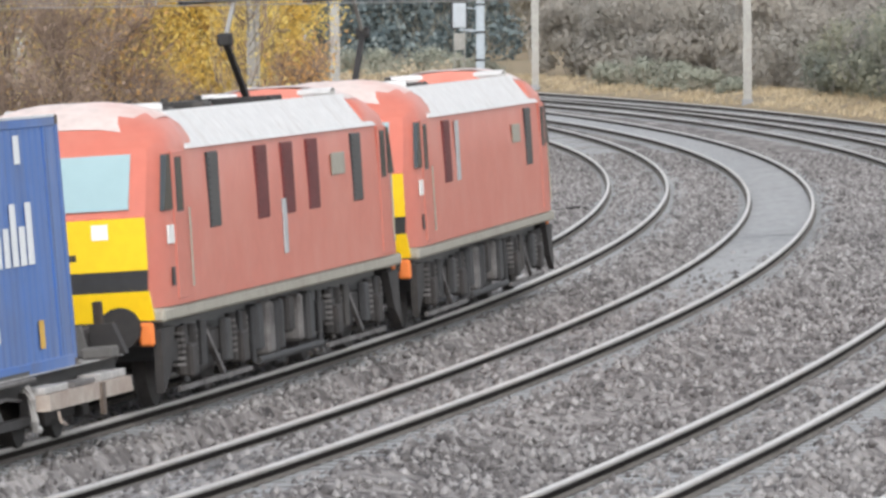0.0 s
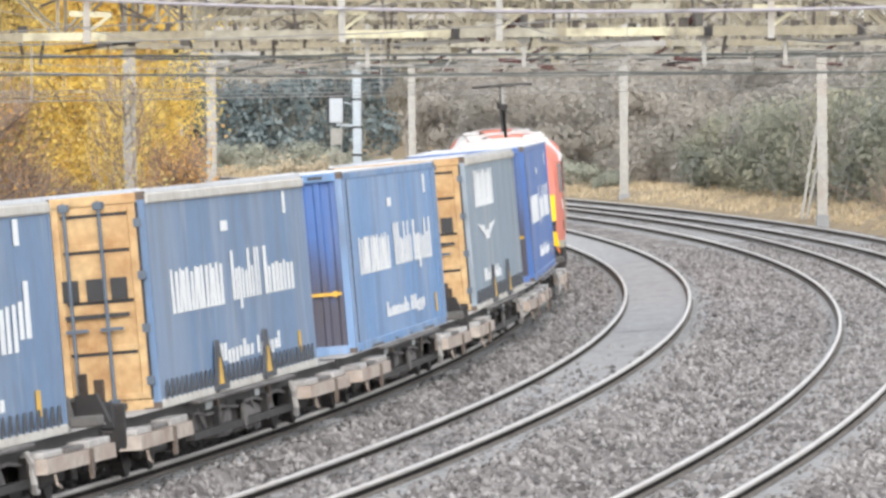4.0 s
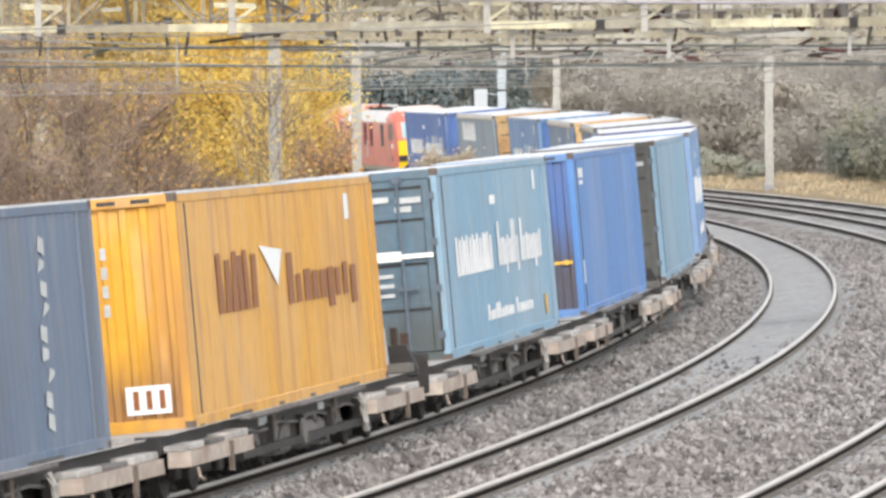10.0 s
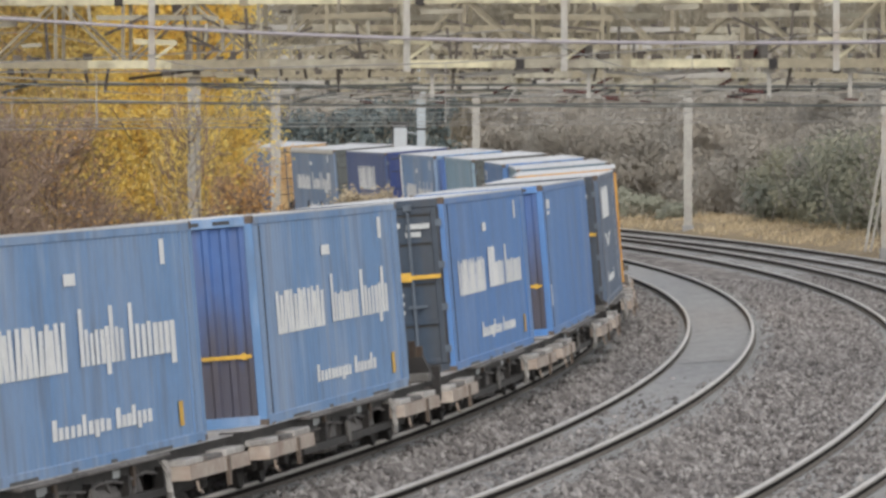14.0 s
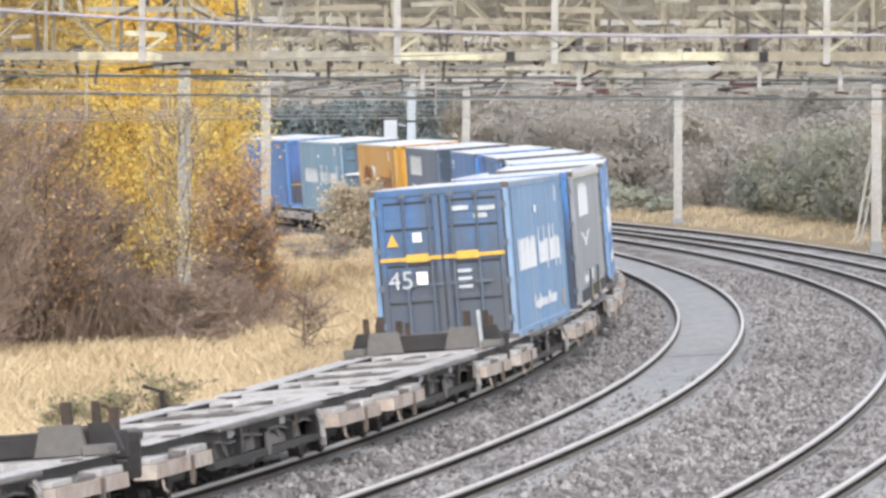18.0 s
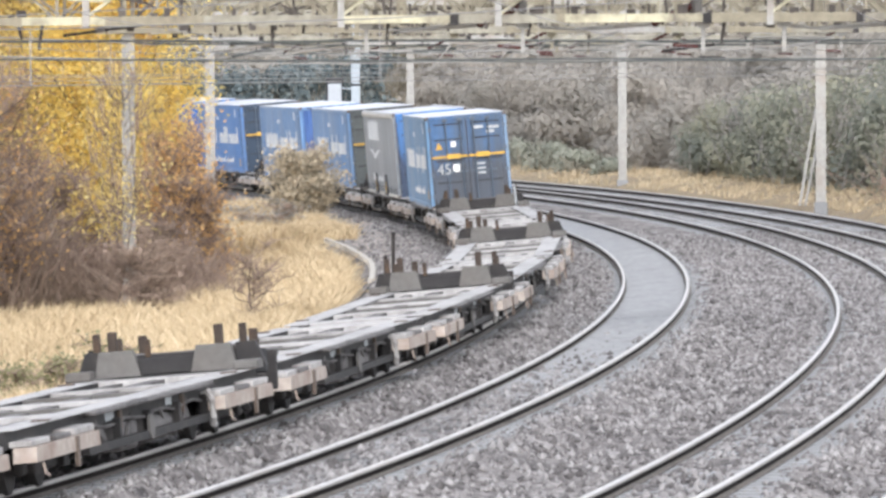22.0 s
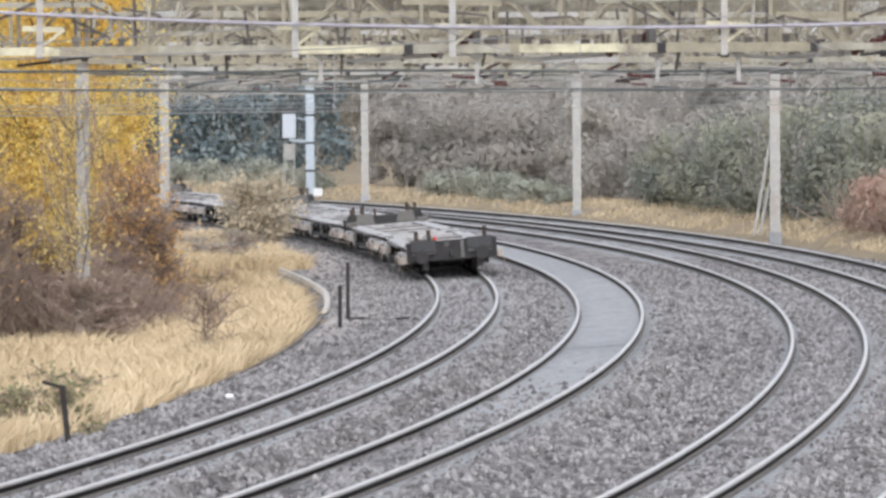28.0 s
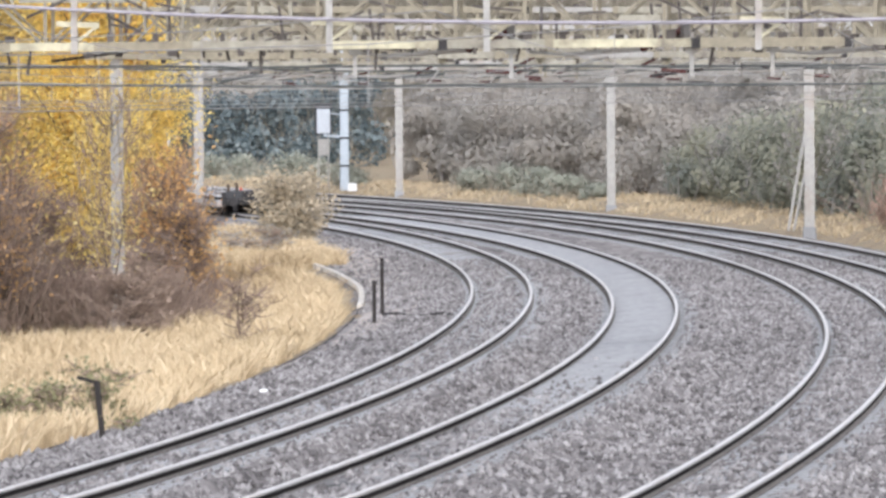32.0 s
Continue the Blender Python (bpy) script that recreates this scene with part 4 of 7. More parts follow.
def livery(o, style, seed):
    """The painted marks of one container, the same on both of its sides."""
    for s in (-1, 1):
        def line(name, f0, f1, z0, z1, n, look_of="plain", material=None, label="", k=0):
            marks(name, row_of(f0, f1, z0, z1, n, s, look_of, seed + k), material or M_MARK, o, label)
        def wedge(name, pts, label):
            y0, y1 = sorted((s * HW, s * (HW + 0.004)))
            part(name, Shape().prism([(fx(f if s < 0 else 1 - f), fz(z)) for f, z in pts], "y", y0, y1), M_MARK, o, label)
        if style == "logistics":
            line("large_marking", 0.11, 0.42, 0.42, 0.625, 7, "block", label="plain white bar")
            line("script_marking", 0.475, 0.665, 0.43, 0.67, 9, "script", label="plain white bar", k=1)
            line("script_marking", 0.685, 0.89, 0.43, 0.67, 8, "script", label="plain white bar", k=2)
            line("lower_marking", 0.34, 0.58, 0.15, 0.235, 10, "script", label="small white bar", k=3)
            line("lower_marking", 0.60, 0.76, 0.15, 0.235, 7, "script", label="small white bar", k=4)
            line("upper_tag", 0.43, 0.49, 0.77, 0.82, 1)
            line("end_tag", 0.845, 0.87, 0.82, 0.93, 1)
            line("end_tag", 0.88, 0.902, 0.10, 0.21, 1, material=M_BARYELLOW)
        elif style == "wings":
            line("large_marking", 0.14, 0.50, 0.66, 0.90, 7, "block", label="plain white bar")
            wedge("wing_marking", ((0.15, 0.55), (0.285, 0.53), (0.285, 0.465)), "plain white wedge")
            wedge("wing_marking", ((0.51, 0.55), (0.375, 0.53), (0.375, 0.465)), "plain white wedge")
            line("wing_centre", 0.285, 0.375, 0.44, 0.50, 3)
            line("lower_marking", 0.2, 0.54, 0.17, 0.25, 14, "script", label="small white bar", k=2)
        elif style == "stripes":
            line("large_marking", 0.30, 0.72, 0.49, 0.81, 5, "block", label="tall white bar")
            for i in range(5):
                f = 0.36 + 0.072 * i
                x = fx(f) if s < 0 else fx(1 - f - 0.05)
                part("slanted_stripe", slab(x, x + 0.62, fz(0.28), fz(0.375), s, 0.2, 0.2), M_MARK, o, "slanted white stripe")
            line("lower_marking", 0.1, 0.3, 0.10, 0.15, 9, "script", k=1)
        elif style == "ferry":
            line("large_marking", 0.16, 0.35, 0.46, 0.72, 3, "block", M_BROWNMARK, "plain brown bar")
            wedge("flag_marking", ((0.37, 0.73), (0.48, 0.70), (0.45, 0.54)), "white flag shape")
            line("script_marking", 0.50, 0.88, 0.45, 0.68, 9, "script", M_BROWNMARK, "plain brown bar", 1)
            line("end_tag", 0.83, 0.86, 0.80, 0.92, 1)
        elif style == "crest":
            line("upper_tag", 0.06, 0.13, 0.84, 0.90, 2)
            line("upper_tag", 0.065, 0.125, 0.80, 0.825, 1)
            line("end_tag", 0.03, 0.045, 0.2, 0.34, 1)


def doors(o, m_door, m_bar, band, tags, seed):
    x = -HL
    low = 0.27 if m_bar is M_WHITE else 0.545     # the painted bar sits low on the navy doors
    for s in (-1, 1):
        y0, y1 = sorted((s * 0.02, s * 1.13))
        door = part("door", Shape().box(x + 0.0, x + 0.05, y0, y1, Z0 + 0.16, Z1 - 0.14, 0.008), m_door, o)
        # the stiles and rails stand proud of the recessed sheets
        for ya, yb in ((y0, y0 + 0.10), (y1 - 0.10, y1)):
            part("door_stile", Shape().box(x - 0.045, x + 0.0, ya, yb, Z0 + 0.17, Z1 - 0.15, 0.008), m_door, door)
        for f in (0.075, 0.30, 0.535, 0.765, 0.93):
            part("door_rail", Shape().box(x - 0.04, x + 0.0, y0 + 0.10, y1 - 0.10, fz(f) - 0.045, fz(f) + 0.035, 0.008), m_door, door)
            # A black strip on the sheet paints the shade below each rail.
            part("rail_gap", Shape().box(x - 0.012, x - 0.001, y0 + 0.12, y1 - 0.12, fz(f) - 0.085, fz(f) - 0.046), M_BLACK, door, "black strip for the shade under a door rail")
        for yy in (0.20, 0.66):
            part("lock_rod", Shape().tube((x - 0.075, s * yy, Z0 + 0.1), (x - 0.075, s * yy, Z1 - 0.08), 0.026, 0.026, 8), m_bar, door)
            part("rod_handle", Shape().box(x - 0.10, x - 0.06, s * yy - 0.2, s * yy + 0.1, fz(0.38), fz(0.395)), m_bar, door)
            for f in (0.05, 0.95):
                part("rod_keeper", Shape().box(x - 0.11, x - 0.0, s * yy - 0.07, s * yy + 0.07, fz(f) - 0.05, fz(f) + 0.05, 0.01), M_LOCKROD, door)
        for k in range(4):
            part("hinge", Shape().box(x - 0.06, x - 0.0, s * 1.15 - 0.05, s * 1.15 + 0.05, fz(0.12 + 0.24 * k), fz(0.16 + 0.24 * k)), M_LOCKROD, door)
        if band is not None:
            part("hazard_band", Shape().box(x - 0.108, x - 0.103, y0, y1, fz(low), fz(low + 0.023)), band, door, "painted bar across the door")
            part("band_label", Shape().box(x - 0.114, x - 0.108, s * 0.45 - 0.2, s * 0.45 + 0.2, fz(low - 0.01), fz(low + 0.04)), band, door)
    for s in (-1, 1):
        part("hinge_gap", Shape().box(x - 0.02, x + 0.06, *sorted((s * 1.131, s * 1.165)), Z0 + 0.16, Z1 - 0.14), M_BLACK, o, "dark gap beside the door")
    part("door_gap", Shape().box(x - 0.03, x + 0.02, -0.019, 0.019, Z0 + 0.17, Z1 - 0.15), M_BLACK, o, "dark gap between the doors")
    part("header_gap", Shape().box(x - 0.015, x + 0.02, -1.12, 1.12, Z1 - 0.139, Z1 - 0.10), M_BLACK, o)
    if m_door is M_TAN:
        for k in range(3):
            part("large_marking", Shape().box(x - 0.052, x - 0.046, -0.95 + 0.32 * k, -0.73 + 0.32 * k, fz(0.52), fz(0.62)), M_BLACK, o, "plain dark bar")
        part("lower_marking", Shape().box(x - 0.052, x - 0.046, -0.95, -0.1, fz(0.44), fz(0.46)), M_BLACK, o, "thin dark bar")
    elif tags:
        # written lines of the right-hand door, as plain bars
        for k, (a, b, z0, z1) in enumerate(((-1.0, -0.62, 0.83, 0.86), (-0.52, -0.22, 0.84, 0.87), (-0.85, -0.6, 0.785, 0.815), (-0.5, -0.25, 0.45, 0.47), (-0.5, -0.25, 0.40, 0.42), (-0.5, -0.25, 0.35, 0.37))):
            part("door_marking", Shape().box(x - 0.05, x - 0.046, a, b, fz(z0), fz(z1)), M_FADED, o)


def make_container(paint, side="steel", style="", rear="plain", door=None, band=None, label="", seed=1, roof=None):
    o = thing("shipping_container", label, "container", "containers on the train")
    flat = side == "curtain"
    m_end = paint if rear != "doors" else (door or paint)
    roof = roof or M_CROOF
    for s in (-1, 1):
        part("side_wall", corrugated_side(s, flat), paint, o)
        part("top_rail", Shape().box(-HL + 0.1, HL - 0.1, s * HW - 0.05, s * HW + 0.0, Z1 - 0.13, Z1 - 0.005, 0.01) if s > 0 else
                    Shape().box(-HL + 0.1, HL - 0.1, s * HW, s * HW + 0.05, Z1 - 0.13, Z1 - 0.005, 0.01), M_CURTAINRAIL if flat else paint, o)
        y0, y1 = sorted((s * (HW + 0.004), s * (HW - 0.08)))
        part("roof_edge", Shape().box(-HL + 0.16, HL - 0.16, y0, y1, Z1 - 0.03, Z1 + (0.03 if flat else 0.004), 0.006), roof, o, "pale roof edge")
        if flat:
            part("curtain_rail", Shape().box(-HL + 0.1, HL - 0.1, *sorted((s * (HW + 0.035), s * (HW - 0.03))), Z1 - 0.17, Z1 - 0.031, 0.02), M_CURTAINRAIL, o, "pale curtain rail")
        y0, y1 = sorted((s * HW, s * (HW - 0.05)))
        part("bottom_rail", Shape().box(-HL + 0.1, HL - 0.1, y0, y1, Z0 + 0.01, Z0 + 0.16, 0.01), paint, o)
        y0, y1 = sorted((s * HW * 0.999, s * (HW - 0.03)))
        if not flat:
            part("stiffener", Shape().box(-HL + 0.62, -HL + 0.74, y0, y1, Z0 + 0.16, Z1 - 0.12), paint, o)
            part("stiffener", Shape().box(HL - 0.74, HL - 0.62, y0, y1, Z0 + 0.16, Z1 - 0.12), paint, o)
            for x in (-HL + 0.595, HL - 0.62):
                part("panel_seam", Shape().box(x, x + 0.022, *sorted((s * (HW - 0.001), s * (HW - 0.03))), Z0 + 0.17, Z1 - 0.14), M_SEAM, o, "dark seam beside the corner post")
            for x, w in ((-4.6, 1.5), (-1.3, 0.36), (0.9, 0.36), (3.0, 1.6)):
                # Pockets are not cut; flat black boxes give their inner shade.
                part("rail_recess", Shape().box(x, x + w, *sorted((s * (HW + 0.002), s * (HW - 0.02))), Z0 + 0.005, Z0 + 0.075, 0.0), M_BLACK, o, "black patch for the shade in a bottom rail recess")
        for e in (-1, 1):
            x0, x1 = sorted((e * HL, e * (HL - 0.15)))
            y0, y1 = sorted((s * HW, s * (HW - 0.12)))
            part("corner_post", Shape().box(x0, x1, y0, y1, Z0 + 0.1, Z1 - 0.1, 0.01), paint, o)
            for z in (Z0, Z1 - 0.118):
                part("corner_casting", Shape().box(x0 - 0.004, x1 + 0.004, y0 - 0.004, y1 + 0.004, z, z + 0.118, 0.012), M_CASTING, o)
    rf = Shape()
    outline = [(-HL + 0.06, Z1 - 0.06), (HL - 0.06, Z1 - 0.06), (HL - 0.06, Z1 - 0.02)]
    if not flat:
        for k in range(30)[::-1]:
            x = -HL + 0.4 + k * 0.445
            outline += [(x + 0.24, Z1 - 0.02), (x + 0.2, Z1 - 0.007), (x + 0.04, Z1 - 0.007), (x, Z1 - 0.02)]
    outline += [(-HL + 0.06, Z1 - 0.02)]
    rf.prism(outline, "y", -HW + 0.03, HW - 0.03)
    part("roof", rf, roof, o, "pale weathered roof")
    part("floor", Shape().box(-HL + 0.1, HL - 0.1, -HW + 0.06, HW - 0.06, Z0 + 0.06, Z0 + 0.12), M_DARKSTEEL, o)
    part("front_wall", Shape().box(HL - 0.06, HL - 0.02, -HW + 0.1, HW - 0.1, Z0 + 0.1, Z1 - 0.1), paint, o)
    part("end_sill", Shape().box(-HL - 0.02, -HL + 0.1, -HW + 0.1, HW - 0.1, Z0 + 0.005, Z0 + 0.16, 0.01), m_end, o)
    part("end_header", Shape().box(-HL - 0.02, -HL + 0.1, -HW + 0.1, HW - 0.1, Z1 - 0.14, Z1 - 0.008, 0.01), m_end, o)
    if rear == "plain":
        n, verts = 9, []
        for i in range(n):
            y = -HW + 0.12 + i * (2 * HW - 0.24) / n
            w = (2 * HW - 0.24) / n
            for dy, d in ((0, 0), (0.3 * w, 0), (0.42 * w, 0.04), (0.88 * w, 0.04)):
                verts += [(-HL + 0.03 + d, y + dy, Z0 + 0.15), (-HL + 0.03 + d, y + dy, Z1 - 0.13)]
        k = len(verts) // 2
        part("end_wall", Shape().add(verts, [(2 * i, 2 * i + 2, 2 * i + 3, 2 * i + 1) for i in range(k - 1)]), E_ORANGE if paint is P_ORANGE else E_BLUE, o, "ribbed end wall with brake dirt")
        for k in range(5):
            # Notches drawn as black patches, the shade inside them put on as colour.
            part("header_slot", Shape().box(-HL - 0.024, -HL - 0.015, -0.95 + 0.42 * k, -0.72 + 0.42 * k, Z1 - 0.10, Z1 - 0.05), M_BLACK, o, "black patch for the shade in an end header slot")
        if band is not None:
            part("hazard_band", Shape().box(-HL + 0.008, -HL + 0.016, -1.1, 1.1, fz(0.33), fz(0.348)), band, o, "thin yellow bar")
            part("bar_end", Shape().tube((-HL + 0.006, -1.0, fz(0.339)), (-HL + 0.012, -1.0, fz(0.339)), 0.05, 0.05, 10), band, o, "round yellow mark")
        for k in range(4):
            part("end_marking", Shape().box(-HL + 0.01, -HL + 0.018, -0.35, -0.28, fz(0.5 + 0.08 * k), fz(0.55 + 0.08 * k)), M_FADED, o)
        if seed % 3 == 1:
            part("warning_plate", Shape().box(-HL + 0.01, -HL + 0.018, -0.55, -0.15, fz(0.14), fz(0.28)), M_BARYELLOW, o, "yellow warning plate")
    else:
        doors(o, door, M_WHITE if style == "stripes" else M_LOCKROD, band, True, seed)
    if flat:
        # buckles and straps along the foot of the curtain, and the folded support legs
        for s in (-1, 1):
            for k in range(34) if s < 0 else range(0, 34, 3):
                x = -HL + 0.4 + k * 0.385
                part("buckle", Shape().bar((x, s * (HW + 0.012), Z0 + 0.12), (x + 0.16, s * (HW + 0.012), Z0 + 0.36), 0.02, 0.055).bar((x + 0.16, s * (HW + 0.012), Z0 + 0.36), (x + 0.2, s * (HW + 0.012), Z0 + 0.15), 0.02, 0.035), M_STRAP, o)
            part("curtain_sill", Shape().box(-HL + 0.1, HL - 0.1, *sorted((s * (HW + 0.02), s * (HW - 0.02))), Z0 + 0.02, Z0 + 0.13, 0.01), M_CURTAINRAIL, o, "pale curtain sill")
            for x in (-2.6, 1.6):
                y = s * (HW + 0.04)
                leg = Shape().bar((x, y, Z0 + 0.06), (x + 0.3, y, Z0 + 0.72), 0.05, 0.09).bar((x + 0.3, y, Z0 + 0.72), (x + 0.62, y, Z0 + 0.2), 0.05, 0.08).box(x - 0.1, x + 0.9, y - 0.03, y + 0.03, Z0 + 0.06, Z0 + 0.14)
                leg = part("folded_leg", leg, M_STRAP, o, "dark folded support leg")
                part("leg_plate", Shape().prism([(x + 0.12, Z0 + 0.14), (x + 0.5, Z0 + 0.14), (x + 0.32, Z0 + 0.5)], "y", *sorted((y, y + s * 0.03))), M_BARYELLOW, leg, "yellow leg plate")
    livery(o, style, seed)
    return o


def paint_of(name, c, dirt=(0.10, 0.09, 0.08), amount=0.26, fade=0.42):
    """Weathered container paint: chalky faded patches and rain streaks of dirt, different on each piece."""
    m = surface(name, c, 0.55, 0, 0.12, 0.5, 5, 0.06, dirt, amount, streak=True)
    n, l = links_of(m)
    b = n["Principled BSDF"]
    base = b.inputs["Base Color"].links[0].from_socket
    tc, info = n.new("ShaderNodeTexCoord"), n.new("ShaderNodeObjectInfo")
    shift = n.new("ShaderNodeVectorMath")
    shift.operation = "MULTIPLY_ADD"
    shift.inputs[1].default_value = (0.9, 0.9, 0.16)
    l.new(tc.outputs["Object"], shift.inputs[0])
    far = n.new("ShaderNodeMath")
    far.operation = "MULTIPLY"
    far.inputs[1].default_value = 37.0
    l.new(info.outputs["Random"], far.inputs[0])
    l.new(far.outputs[0], shift.inputs[2])
    out = base
    grey = sum(c) / 3
    pale = tuple(min(0.8, 0.55 * q + 0.45 * grey + 0.10) for q in c)
    for scale, lo, hi, amt, col in ((0.45, 0.44, 0.62, fade, pale), (2.2, 0.52, 0.64, amount, dirt), (5.0, 0.55, 0.66, amount * 0.8, dirt), (3.3, 0.56, 0.66, fade, pale)):
        nz = n.new("ShaderNodeTexNoise")
        nz.inputs["Scale"].default_value, nz.inputs["Detail"].default_value = scale, 3
        l.new(shift.outputs[0], nz.inputs["Vector"])
        ramp = n.new("ShaderNodeMapRange")
        ramp.inputs["From Min"].default_value, ramp.inputs["From Max"].default_value, ramp.inputs["To Max"].default_value = lo, hi, amt
        l.new(nz.outputs["Fac"], ramp.inputs["Value"])
        mix = n.new("ShaderNodeMix")
        mix.data_type = "RGBA"
        l.new(ramp.outputs[0], mix.inputs["Factor"])
        l.new(out, mix.inputs["A"])
        mix.inputs["B"].default_value = (*col, 1)
        out = mix.outputs["Result"]
    l.new(out, b.inputs["Base Color"])
    return m


M_MARK = surface("chalky_white_lettering_paint", (0.74, 0.76, 0.77), 0.6, 0, 0.12, 0.6, 9, 0.05, (0.36, 0.40, 0.46), 0.6, streak=True)
M_CROOF = surface("pale_weathered_roof_paint", (0.55, 0.57, 0.60), 0.6, 0, 0.18, 0.7, 7, 0.1, (0.3, 0.27, 0.24), 0.5)
M_LOCKROD = surface("dull_steel_lock_rod", (0.10, 0.125, 0.16), 0.5, 0.3, 0.2, 2, 9, 0)
M_STRAP = surface("dark_curtain_strap", (0.06, 0.065, 0.075), 0.8, 0, 0.2, 2, 9, 0)
M_BROWNMARK = surface("brown_marking_paint", (0.23, 0.08, 0.02), 0.6, 0, 0.15, 2, 9, 0)
P_BLUE = paint_of("strong_blue_paint", (0.045, 0.135, 0.40), fade=0.3)
P_MID = paint_of("mid_blue_paint", (0.108, 0.24, 0.465))
P_CURTAIN = paint_of("dull_blue_curtain", (0.105, 0.19, 0.33))
P_GREYBLUE = paint_of("grey_blue_curtain", (0.19, 0.26, 0.33))
P_NAVY = paint_of("navy_paint", (0.020, 0.060, 0.205), amount=0.16, fade=0.2)
P_NAVYDOOR = paint_of("deep_navy_paint", (0.010, 0.032, 0.15), amount=0.2, fade=0.1)
P_SKY = paint_of("sky_blue_paint", (0.165, 0.315, 0.45), (0.20, 0.21, 0.20))
P_AZURE = paint_of("azure_paint", (0.055, 0.19, 0.475), amount=0.18, fade=0.26)
P_LIGHT = paint_of("light_blue_paint", (0.13, 0.275, 0.47))
P_PALE = paint_of("pale_blue_paint", (0.15, 0.305, 0.44), (0.20, 0.21, 0.20))
P_ORANGE = paint_of("orange_paint", (0.60, 0.30, 0.02), (0.36, 0.17, 0.06), 0.5, 0.25)
P_SLATE = paint_of("slate_blue_paint", (0.075, 0.12, 0.20))
P_GREY = paint_of("grey_curtain", (0.27, 0.29, 0.31))
P_DKDOOR = surface("dark_slate_door_paint", (0.026, 0.047, 0.080), 0.55, 0, 0.2, 0.5, 7, 0.1, (0.07, 0.065, 0.06), 0.7, streak=True)
P_GREYDOOR = surface("grimy_grey_door_paint", (0.085, 0.095, 0.095), 0.6, 0, 0.25, 0.5, 7, 0.1, (0.045, 0.036, 0.030), 0.9, streak=True)

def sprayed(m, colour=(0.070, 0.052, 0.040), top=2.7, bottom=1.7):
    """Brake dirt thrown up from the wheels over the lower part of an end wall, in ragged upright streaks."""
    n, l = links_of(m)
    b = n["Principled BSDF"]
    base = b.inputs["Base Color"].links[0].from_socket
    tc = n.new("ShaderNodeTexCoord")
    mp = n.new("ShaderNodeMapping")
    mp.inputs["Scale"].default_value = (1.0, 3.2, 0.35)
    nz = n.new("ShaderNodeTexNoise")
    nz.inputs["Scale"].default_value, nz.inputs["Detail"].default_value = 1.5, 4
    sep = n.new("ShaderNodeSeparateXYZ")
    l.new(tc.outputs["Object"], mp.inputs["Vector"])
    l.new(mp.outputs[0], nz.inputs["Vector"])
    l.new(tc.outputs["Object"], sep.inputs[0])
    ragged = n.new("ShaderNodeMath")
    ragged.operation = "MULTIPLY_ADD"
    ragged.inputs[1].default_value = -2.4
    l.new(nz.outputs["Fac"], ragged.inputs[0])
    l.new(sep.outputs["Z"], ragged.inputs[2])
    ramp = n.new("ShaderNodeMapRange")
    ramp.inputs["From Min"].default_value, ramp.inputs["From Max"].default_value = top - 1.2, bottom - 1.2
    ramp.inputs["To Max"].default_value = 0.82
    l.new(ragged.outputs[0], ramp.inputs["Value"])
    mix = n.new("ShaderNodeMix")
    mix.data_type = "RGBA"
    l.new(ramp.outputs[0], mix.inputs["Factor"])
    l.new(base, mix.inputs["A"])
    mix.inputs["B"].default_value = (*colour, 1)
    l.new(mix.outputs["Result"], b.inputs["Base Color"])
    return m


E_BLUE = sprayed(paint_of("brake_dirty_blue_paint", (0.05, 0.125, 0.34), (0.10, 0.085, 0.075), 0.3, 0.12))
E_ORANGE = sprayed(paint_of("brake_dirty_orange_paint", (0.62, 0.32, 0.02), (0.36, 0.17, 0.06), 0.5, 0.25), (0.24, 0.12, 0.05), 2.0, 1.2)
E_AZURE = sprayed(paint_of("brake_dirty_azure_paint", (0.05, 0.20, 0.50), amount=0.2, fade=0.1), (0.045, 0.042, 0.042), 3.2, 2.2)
M_CURTAINRAIL = surface("pale_cream_curtain_rail", (0.52, 0.50, 0.46), 0.6, 0, 0.25, 1.0, 8, 0.1, (0.25, 0.22, 0.18), 0.7)
M_SEAM = surface("dark_dusty_seam", (0.05, 0.06, 0.075), 0.8, 0, 0.3, 2, 9, 0)
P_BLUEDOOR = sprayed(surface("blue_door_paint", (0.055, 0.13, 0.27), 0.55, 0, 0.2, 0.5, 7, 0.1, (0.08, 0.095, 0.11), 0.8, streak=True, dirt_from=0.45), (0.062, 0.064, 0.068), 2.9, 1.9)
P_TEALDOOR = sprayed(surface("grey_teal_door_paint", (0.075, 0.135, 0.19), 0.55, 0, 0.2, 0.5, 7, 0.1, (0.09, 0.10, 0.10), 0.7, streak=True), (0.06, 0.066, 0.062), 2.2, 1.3)

